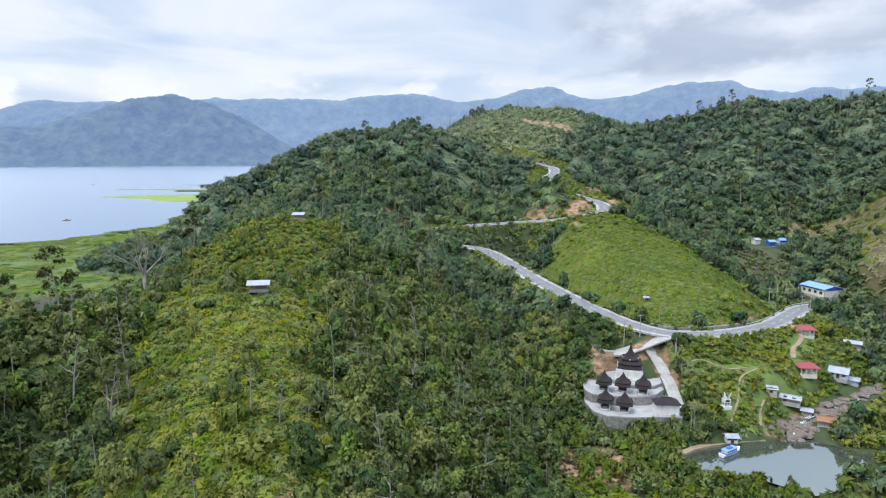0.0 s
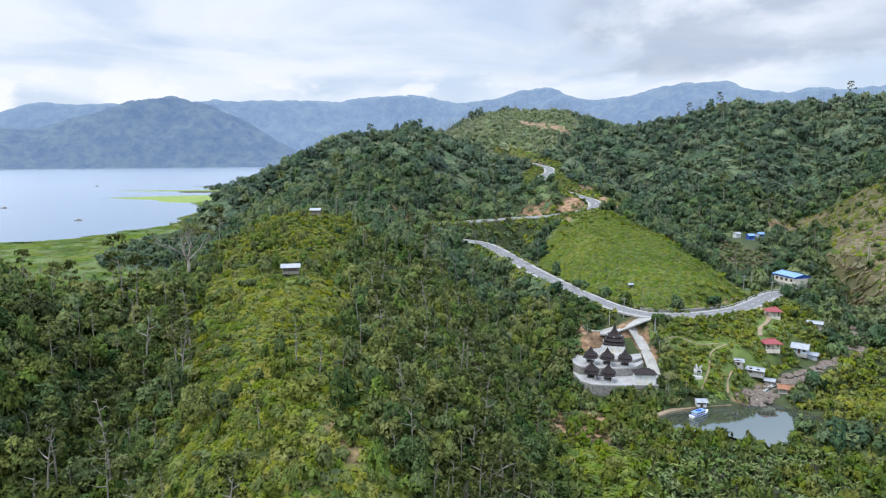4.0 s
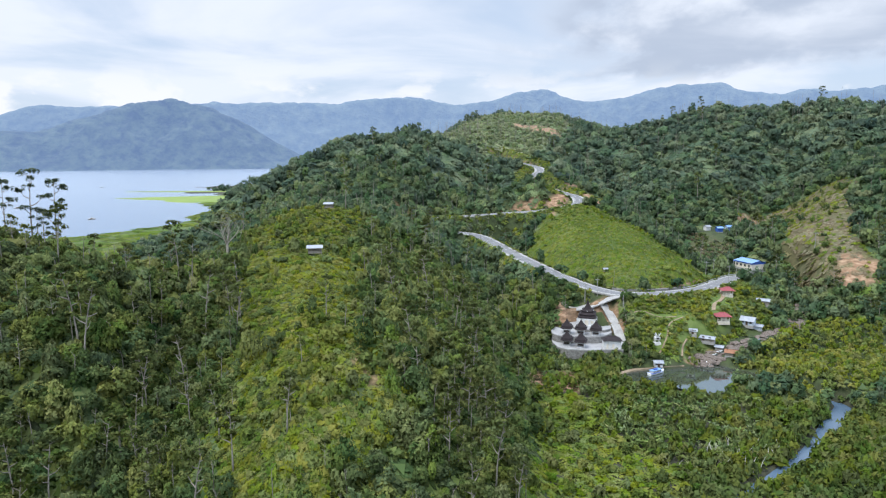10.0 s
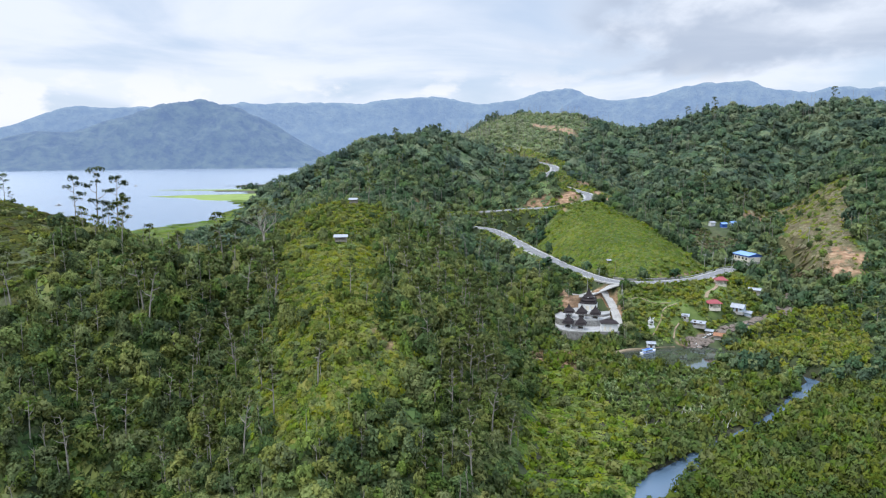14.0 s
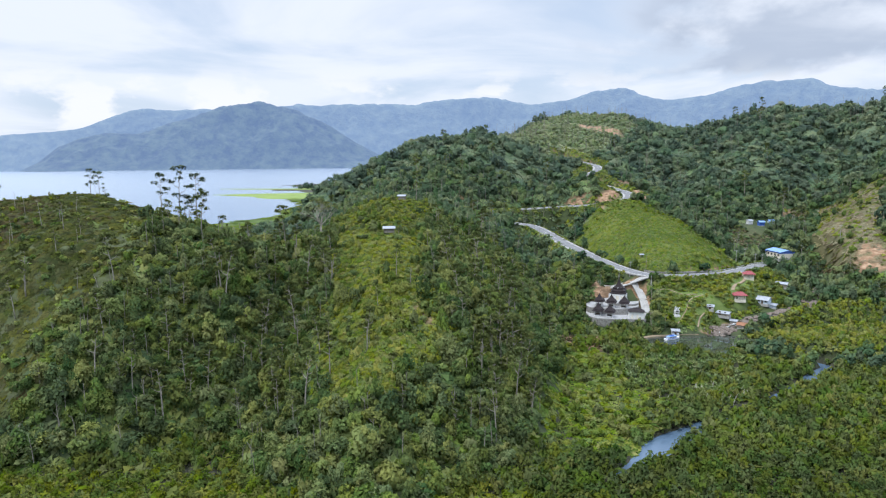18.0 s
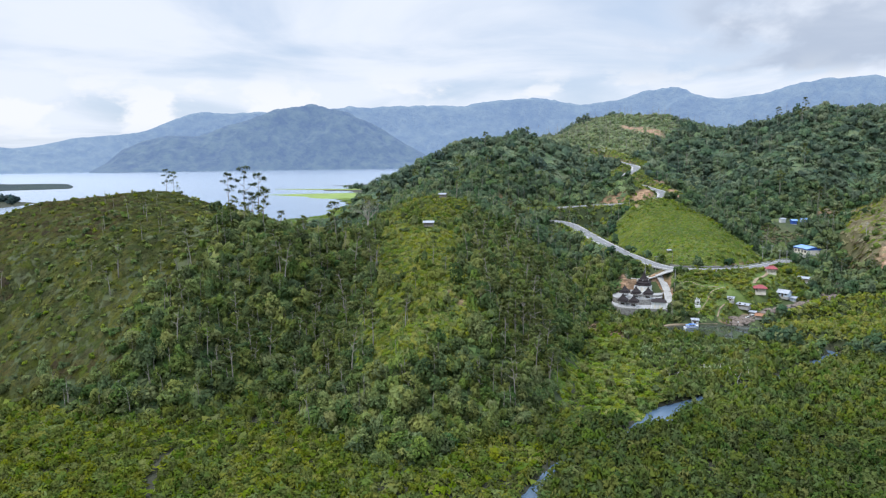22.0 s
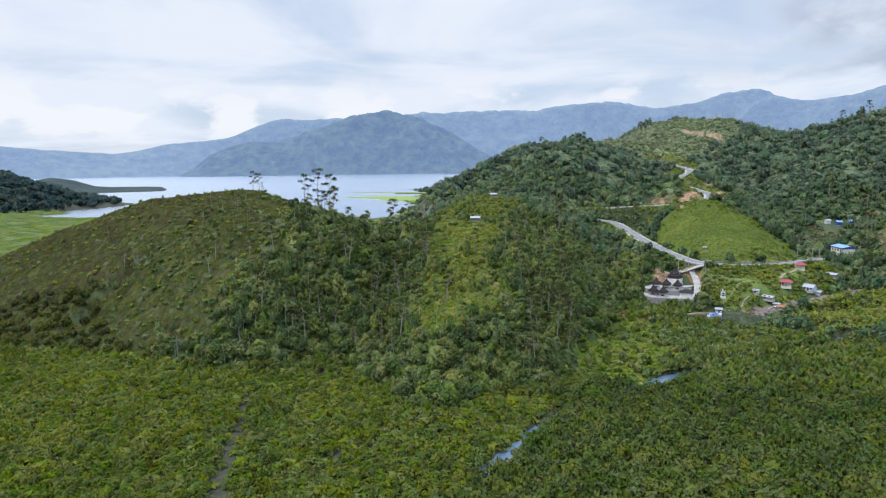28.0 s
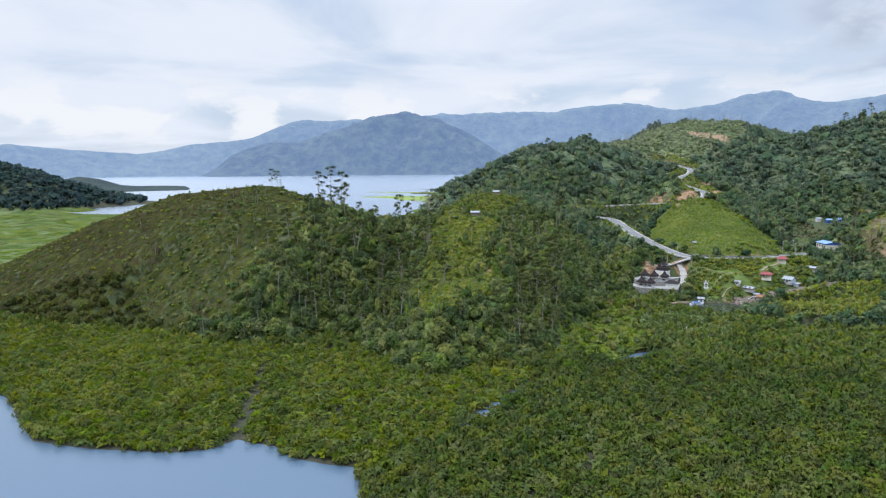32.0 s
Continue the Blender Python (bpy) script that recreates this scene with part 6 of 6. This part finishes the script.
ROCKS = [rock_mesh(k) for k in range(6)]
rr = random.Random(5)
total_len = len(STREAM)
for k in range(200):
    u = rr.uniform(0, total_len * 0.62)
    i = int(u)
    sx, sy, sz, sw = STREAM[i]
    ang = rr.uniform(0, 6.283)
    off = sw * (0.25 + 0.85 * rr.random())
    x, y = sx + math.cos(ang) * off, sy + math.sin(ang) * off * 0.8
    s = rr.uniform(0.4, 1.3) if k % 6 else rr.uniform(1.3, 2.2)
    ob = new("rock", ROCKS[k % 6])
    ob.matrix_basis = pose(x, y, height(x, y) + s * 0.12, rr.uniform(-12, 12), rr.uniform(-12, 12), rr.uniform(0, 360)) @ Matrix.Diagonal((s * rr.uniform(0.9, 1.7), s, s * rr.uniform(0.6, 1.0), 1))
    tagged(ob, "weathered grey-brown boulder in the stream bed", "rock", "boulders of the stream")

for k in range(46):
    a = rr.uniform(0, 6.283)
    x, y = 63.5 + math.cos(a) * rr.uniform(2.2, 8.5), 182.5 + math.sin(a) * rr.uniform(1.8, 5.0)
    s = rr.uniform(0.5, 1.5)
    if y < 176 or (abs((x - 66) - (y - 183.5) * 0.9) < 1.5 and k % 3):
        continue
    ob = new("rock", ROCKS[k % 6])
    ob.matrix_basis = pose(x, y, height(x, y) + s * 0.1, rr.uniform(-12, 12), rr.uniform(-12, 12), rr.uniform(0, 360)) @ Matrix.Diagonal((s * rr.uniform(0.9, 1.6), s, s * rr.uniform(0.6, 1.0), 1))
    tagged(ob, "weathered brown boulder beside the small waterfall", "rock", "boulders of the stream")

fall = thing("waterfall", 0, 0, 0, 0, "small white waterfall tumbling over rocks into the pond", "waterfall")
for pts in ([(70, 186.6, 3.9), (66.5, 184, 3.0), (64, 181.6, 2.2), (62, 179, 1.5), (60.5, 176.8, 1.28)], [(66, 182.4, 2.9), (64.2, 180, 2.1), (62.8, 178, 1.5), (62, 176.4, 1.28)], [(72, 187.2, 4.2), (71, 186.9, 4.0), (69, 186, 3.7)]):
    for k in range(6):
        off, reach = rr.uniform(-0.8, 0.8), rr.uniform(0.0, 0.45)
        bm = bmesh.new()
        rows = []
        line = along(pts, 0.4)
        for x, y, z in line[int(len(line) * reach):int(len(line) * (1 - rr.uniform(0, 0.2)))]:
            w_ = rr.uniform(0.04, 0.15)
            mx, my = x + off * 0.5 + rr.uniform(-0.08, 0.08), y - off * 0.6 + rr.uniform(-0.08, 0.08)
            zz = max(z + 0.25 + rr.uniform(-0.05, 0.1), 1.3)
            rows.append([bm.verts.new((mx + q * w_ * 0.7, my - q * w_, zz + (0.05 if q == 0 else 0))) for q in (-1, 0, 1)])
        for g, h in zip(rows, rows[1:]):
            for q in range(2):
                bm.faces.new((g[q], g[q + 1], h[q + 1], h[q]))
        bmesh.ops.solidify(bm, geom=bm.faces[:], thickness=0.08)
        part("cascade", bm, FOAM, fall)
sw_line = STREAM[STREAM[:, 0] < 100]
strip("water_stream", np.column_stack([sw_line[:, 0], sw_line[:, 1], sw_line[:, 2] - 0.12]), 1.1, -1.1, 0.0, POND_WATER, "shallow rocky stream above the fall", "water")

# earth bank with a log edge beside the pond
bank_line = along([(25, 168.5, 1.7), (31, 172.2, 1.8), (38, 174.4, 1.9), (45, 175.8, 2.0), (52, 176.6, 2.1)], 1.0)
strip("pond_bank", bank_line, 0.9, -0.9, 0.0, DIRT, "bare earth bank along the pond", "bank", thick=1.2)


def lake_platform(x, y, turn, label):
    """A lift-net fishing platform on the lake."""
    p = thing("fishing_platform", x, y, 0, turn, label, "fishing platform", "fishing platforms on the lake")
    for s in (-1, 1):
        part("float", hull(13, 1.6, 0.9), GREY_WOOD, p).matrix_local = pose(0, s * 4.5, 0)
    part("deck", box((-6, -6, 0.95), (6, 6, 1.1)), GREY_WOOD, p)
    part("cabin", box((-2, -2, 1.1), (2, 2, 3.2)), GREY_WOOD, p)
    part("cabin_roof", hip_roof(4.8, 4.8, 3.1, 4.0, 1.0), TIN, p)
    part("mast", tube([(0, 0, 3.8), (0, 0, 8.5)], 0.12, 0.06, 5), GREY_WOOD, p)
    p.matrix_basis = p.matrix_basis @ Matrix.Diagonal((0.65, 0.65, 0.65, 1))
    return p


lake_platform(-487, 792, 20, "wooden fishing platform floating on the lake")
lake_platform(-900, 1650, -30, "wooden fishing platform far out on the lake")
lake_platform(-700, 980, 60, "wooden fishing platform floating on the lake")


# ---- poles, rails and walls along the road ----
def pole(x, y, tall, label, arm=True):
    z = height(x, y)
    p = thing("utility_pole", x, y, z, rr.uniform(-20, 20), label, "utility pole", "utility poles along the road")
    part("shaft", tube([(0, 0, -0.5), (0, 0, tall)], 0.16, 0.10, 7), CONCRETE, p)
    if arm:
        part("crossarm", box((-1.0, -0.06, tall - 0.6), (1.0, 0.06, tall - 0.45)), GALV, p)
        for u in (-0.8, 0, 0.8):
            part("insulator", tube([(u, 0, tall - 0.45), (u, 0, tall - 0.2)], 0.06, 0.04, 6), DARK_WOOD, p)
    return p


for x, y, tl in ((96, 264, 8.5), (103.4, 272, 8.5), (100.5, 248, 9), (104.5, 249, 8.5), (115, 258, 9), (24, 220.5, 8.5), (29.5, 220.8, 8), (37.6, 208.5, 6), (150, 262, 10)):
    pole(x, y, tl, "grey concrete utility pole with a short crossarm", tl > 7)

rail_line = ROAD[(ROAD[:, 0] > 72) & (ROAD[:, 1] < 300) & (ROAD[:, 0] < 120)]
rail = thing("guard_rail", 0, 0, 0, 0, "grey steel guard rail on the inside of the bend", "guard rail")
side_pts = []
for a, b in zip(rail_line[:-1], rail_line[1:]):
    d = (b[:2] - a[:2]) / (np.linalg.norm(b[:2] - a[:2]) + 1e-9)
    side_pts.append((a[0] + d[1] * 4.3, a[1] - d[0] * 4.3, a[2]))
for k, (x, y, z) in enumerate(side_pts):
    if k % 2 == 0:
        part("post", box((x - 0.07, y - 0.07, z - 0.3), (x + 0.07, y + 0.07, z + 0.75)), GALV, rail)
part("beam", tube([(x, y, z + 0.6) for x, y, z in side_pts], 0.13, 0.13, 5), GALV, rail)

wall_line = ROAD[(ROAD[:, 0] > 34) & (ROAD[:, 0] < 78) & (ROAD[:, 1] < 234)]
strip("retaining_wall_road", wall_line, -5.2, -5.9, 1.0, STONE, "rough grey stone wall at the foot of the field", "stone wall", thick=1.6)
edge = along([(38.6, 214.5, 18.9), (37.8, 207, 15.4), (36.4, 198, 11.6), (34.6, 189, 8.6)], 1.2)
fence = thing("compound_fence", 0, 0, 0, 0, "pale boundary fence beside the ramp", "fence")
for k, (x, y, z) in enumerate(edge):
    zz = height(x, y)
    if k % 2 == 0:
        part("post", box((x - 0.08, y - 0.08, zz - 0.4), (x + 0.08, y + 0.08, zz + 1.3)), CONCRETE, fence)
part("top_rail", tube([(x, y, height(x, y) + 1.15) for x, y, z in edge], 0.05, 0.05, 4), CONCRETE, fence)
part("lower_rail", tube([(x, y, height(x, y) + 0.6) for x, y, z in edge], 0.05, 0.05, 4), CONCRETE, fence)


# ---- single trees ----
def tall_tree(seed, tall, spread, lobes, leaves, leaf, mat, bare=0.45, limbs=6):
    """Trunk and limbs, with leaf masses at the ends of the limbs. Built at the origin."""
    r = random.Random(seed)
    t = new("tree")
    bend = r.uniform(-0.09, 0.09) * tall, r.uniform(-0.09, 0.09) * tall
    line = [(bend[0] * (k / 5) ** 2, bend[1] * (k / 5) ** 2, tall * 0.93 * k / 5 - (0.5 if k == 0 else 0)) for k in range(6)]
    part("trunk", tube(line, 0.011 * tall + 0.04, 0.04, 6), BARK, t, smooth=True)
    tips = []
    for k in range(limbs):
        u = bare + (0.95 - bare) * k / max(1, limbs - 1)
        a = k * 2.4 + r.uniform(-0.5, 0.5)
        ln = spread * (1.05 - 0.55 * (u - bare) / (1 - bare)) * r.uniform(0.7, 1.1)
        x0, y0, z0 = bend[0] * u * u, bend[1] * u * u, tall * 0.93 * u
        end = (x0 + math.cos(a) * ln, y0 + math.sin(a) * ln, z0 + ln * r.uniform(0.35, 0.9))
        mid = (x0 + math.cos(a) * ln * 0.5, y0 + math.sin(a) * ln * 0.5, z0 + ln * 0.22)
        part("limb", tube([(x0, y0, z0), mid, end], 0.05 + 0.004 * tall, 0.03, 5), BARK, t)
        tips.append((end, ln))
    tips.append(((bend[0], bend[1], tall * 0.95), spread * 0.7))
    if leaves:
        tri, ways = [], []
        for k, (e, ln) in enumerate(tips):
            s = spread * lobes * r.uniform(0.75, 1.2)
            a, w = crown_shape(leaves, 4, leaf, seed * 31 + k, 0.85, 0.1)
            tri.append(a * s + np.array([e[0], e[1], e[2] - 0.5 * s]))
            ways.append(w)
        crown = new("crown", leaf_mesh("crown", np.concatenate(tri), np.concatenate(ways), mat))
        crown.parent = t
    return t


def great_tree(x, y, tall, spread):
    """A pale trunk, bare to two fifths, then forking again and again into a wide thin crown."""
    r = random.Random(77)
    t = new("tree")
    fork = tall * 0.42
    part("trunk", tube([(0, 0, -1.5), (0.1, 0.05, fork * 0.5), (0.0, 0.1, fork)], 0.55, 0.38, 8), BARK, t, smooth=True)
    tips = []

    def branch(p, way, ln, rad, depth):
        side = Vector((r.uniform(-0.15, 0.15), r.uniform(-0.15, 0.15), r.uniform(0.0, 0.15)))
        mid, end = p + way * ln * 0.5 + side * ln * 0.4, p + way * ln + side * ln
        part("limb", tube([tuple(p), tuple(mid), tuple(end)], rad, rad * 0.55, 5), BARK, t)
        if depth == 0:
            tips.append(end)
            return
        for k in range(2 if depth > 1 else 3):
            turn = Vector((r.uniform(-1, 1), r.uniform(-1, 1), r.uniform(-0.35, 0.55)))
            branch(end if k else mid + (end - mid) * 0.6, (way + turn * 0.65).normalized(), ln * r.uniform(0.62, 0.8), rad * 0.55, depth - 1)

    for k in range(8):
        a = k * 2.4 + r.uniform(-0.3, 0.3)
        out = 0.25 + 0.75 * (k % 4) / 3
        branch(Vector((0, 0.1, fork * (0.86 + 0.02 * k))), Vector((math.cos(a) * out, math.sin(a) * out, 0.75)).normalized(), spread * 0.52, 0.22, 3)
    tri, ways = [], []
    for k, e in enumerate(tips):
        n, w = crown_shape(26, 3, 0.16, 900 + k, 0.6, 0.3)
        s_ = r.uniform(0.6, 1.25)
        tri.append(n * s_ + np.array([e.x, e.y, e.z - 0.4 * s_]))
        ways.append(w)
    crown = new("crown", leaf_mesh("crown", np.concatenate(tri), np.concatenate(ways), LEAF_SAPLING))
    crown.parent = t
    t.matrix_basis = pose(x, y, height(x, y) - 0.2)
    return t


kinds = {
    "slender": [tall_tree(11 + k, 10.5 + k, 2.1, 0.72, 46, 0.19, LEAF_FOREST, 0.48, 7) for k in range(5)],
    "broad": [tall_tree(31 + k, 10.5 + k, 2.9, 0.6, 46, 0.17, LEAF_FOREST, 0.45, 7) for k in range(3)],
    "young": [tall_tree(51 + k, 7.5 + k, 1.6, 0.75, 36, 0.22, LEAF_SHRUB, 0.4, 5) for k in range(3)],
    "crest": [tall_tree(71 + k, 17 + 1.5 * k, 2.9, 0.6, 110, 0.13, LEAF_BLUE_HAZE, 0.45, 6) for k in range(3)],
    "snag": [tall_tree(91 + k, 10 + 2 * k, 1.5, 0, 0, 0, LEAF_FOREST, 0.55, 4) for k in range(3)],
}
WORDS = {
    "slender": ("tall slender tree with a pale bare trunk and small crown", "trees of the forest"),
    "broad": ("broad green forest tree on a pale trunk", "trees of the forest"),
    "young": ("young light green tree standing among the shrubs", "trees of the crest"),
    "crest": ("tall open-crowned tree standing out on the hilltop", "trees of the hilltop"),
    "snag": ("bare grey dead tree standing on the open slope", "dead trees"),
}
used = set()


def plant(kind, x, y, size=1.0, which=None):
    src = kinds[kind][rr.randrange(len(kinds[kind])) if which is None else which]
    m = pose(x, y, height(x, y) - 0.15, rr.uniform(-2, 2), rr.uniform(-2, 2), rr.uniform(0, 360)) @ Matrix.Diagonal((size, size, size, 1))
    if src in used:
        ob = copy_thing(src, m)
    else:
        used.add(src)
        ob = src
        ob.matrix_basis = m
    tagged(ob, WORDS[kind][0], "tree", WORDS[kind][1])
    return ob


def plant_many(kind, n, box_, zone, size=(0.8, 1.2)):
    x = np.array([rr.uniform(box_[0], box_[1]) for _ in range(n * 6)])
    y = np.array([rr.uniform(box_[2], box_[3]) for _ in range(n * 6)])
    s = survey(x, y)
    ok = np.nonzero(s["free"] & s[zone])[0][:n]
    for i in ok:
        plant(kind, float(x[i]), float(y[i]), rr.uniform(*size))


plant_many("slender", 62, (-172, -95, 50, 190), "forest", (0.75, 1.3))
plant_many("slender", 12, (-215, -160, 70, 124), "heath", (0.7, 1.1))
plant_many("slender", 8, (-112, -60, 55, 110), "ridge", (0.6, 0.9))
plant_many("slender", 14, (-112, -34, 40, 85), "forest", (0.8, 1.15))
plant_many("slender", 30, (-58, -12, 60, 250), "forest")
plant_many("broad", 26, (-140, -20, 45, 230), "forest")
plant_many("slender", 30, (-200, 240, 250, 470), "forest", (0.9, 1.3))
plant_many("broad", 20, (60, 200, 150, 260), "forest", (0.8, 1.2))
plant_many("young", 18, (-125, -52, 60, 240), "ridge", (0.5, 0.85))
plant_many("snag", 9, (-330, -170, 70, 180), "heath", (0.6, 0.95))
plant_many("slender", 18, (-40, 420, 560, 760), "forest", (0.8, 1.15))
for x, y, s, w in ((-169, 143, 1.35, 1), (-164, 147, 1.28, 2), (-176, 141, 1.15, 0), (-163, 139, 0.72, 0), (-166, 141, 0.55, 2)):
    plant("crest", x, y, s, w)
plant("crest", -226, 176, (74 - height(-226, 176)) / 18.0, 0)
plant("crest", -223, 176, (66 - height(-223, 176)) / 18.0, 1)
plant("crest", -231, 177, (72 - height(-231, 177)) / 18.0, 2)
plant("snag", -226, 127, 1.0, 1)
plant("snag", -206, 130, 0.8, 0)
plant("snag", -252, 188, 0.9, 2)
plant("snag", -186, 160, 0.85, 1)

giant = great_tree(-117.5, 171.5, 24.5, 9.0)
tagged(giant, "huge spreading pale-limbed tree with thin foliage above the saddle", "tree")
lone = tall_tree(202, 9, 2.2, 0.75, 60, 0.18, LEAF_FOREST, 0.35, 6)
lone.matrix_basis = pose(13.2, 210.6, height(13.2, 210.6) - 0.1)
tagged(lone, "bushy dark green tree beside the hall on bare earth", "tree")
for x, y, k in ((-30.5, 88, 1.5), (-33, 91, 1.35), (-28, 92, 1.4), (-26.5, 88.5, 1.25), (-35, 86, 1.2)):
    plant("broad", x, y, k)
for x, y, k in ((-84, 62, 1.35), (-46, 46, 1.2), (-104, 92, 1.2), (-120, 104, 1.15), (-112, 108, 1.2), (-117, 96, 1.05)):
    plant("slender", x, y, k)
for x, y in ((-44, 343), (-36, 345.5), (-29, 346), (-22, 347), (-15, 348.5), (-8, 350), (-2, 351), (-16, 311), (-10, 306), (-22, 316)):
    plant("broad", x, y, rr.uniform(0.7, 0.95))
for src in [o for k in kinds.values() for o in k if o not in used]:
    src.matrix_basis = pose(-130 + rr.uniform(-20, 20), 330 + rr.uniform(-20, 20), 0)
    src.location.z = height(src.location.x, src.location.y)
    tagged(src, WORDS["broad"][0], "tree", WORDS["broad"][1])

# bleached dead branches over the mud
bm = bmesh.new()
for k in range(70):
    x, y = 38 + rr.gauss(0, 7), 99 + rr.gauss(0, 4.5)
    z = height(x, y)
    if z < 0.1:
        continue
    a, ln = rr.uniform(0, 6.28), rr.uniform(2.4, 4.4)
    tube([(x, y, z), (x + math.cos(a) * 0.5, y + math.sin(a) * 0.5, z + ln * 0.6), (x + math.cos(a) * 1.3, y + math.sin(a) * 1.3, z + ln)], 0.09, 0.03, 4, bm)
me = bpy.data.meshes.new("dead_branches")
bm.to_mesh(me)
bm.free()
me.materials.append(surface("bleached_wood", (0.5, 0.48, 0.44), (0.72, 0.70, 0.66), 2.0, 0.9))
tagged(new("dead_branches", me), "bleached dead mangrove branches over the mud", "dead branches", kind="stuff")

# ---- marsh points in the lake ----
MARSH_GREEN = surface("marsh_grass_mat", (0.13, 0.20, 0.04), (0.23, 0.31, 0.075), 0.05, 0.95, relief=0.3)
for pts, lab in (([(-655, 1204), (-600, 1232), (-520, 1262), (-430, 1290), (-360, 1250), (-360, 1110), (-430, 1080), (-505, 1100), (-545, 1150), (-590, 1172)], "bright green marsh point running out into the lake"),
                 ([(-745, 1436), (-660, 1446), (-560, 1452), (-450, 1480), (-400, 1430), (-520, 1412), (-640, 1420)], "thin marsh spit far out in the lake")):
    edge = along([(x, y, 0) for x, y in pts + pts[:1]], 12)[:-1, :2]
    edge = edge + 5 * np.column_stack([wavy(edge[:, 0], edge[:, 1], 20, 81), wavy(edge[:, 0], edge[:, 1], 20, 82)])
    mid = edge.mean(0)
    rings = [[(*(mid + (p - mid) * f), z) for p in edge] for f, z in ((1.0, -0.3), (0.97, 0.7), (0.8, 1.0))]
    n = len(edge)
    co = [p for r in rings for p in r] + [(mid[0], mid[1], 1.1)]
    fc = [(k * n + i, k * n + (i + 1) % n, (k + 1) * n + (i + 1) % n, (k + 1) * n + i) for k in range(2) for i in range(n)] + [(2 * n + i, 2 * n + (i + 1) % n, 3 * n) for i in range(n)]
    tagged(sheet("marsh_point", co, fc, MARSH_GREEN), lab, "marsh")
xs, ys = np.array([rr.uniform(-560, -430) for _ in range(26)]), np.array([rr.uniform(1425, 1460) for _ in range(26)])
scatter("spit_trees", TREE_FAR, LEAF_BLUE_HAZE, np.column_stack([xs, ys, np.full(26, 0.5)]), np.array([rr.uniform(5, 9) for _ in range(26)]), np.array([rr.uniform(5, 12) for _ in range(26)]), "dark trees on the marsh spit", "trees")
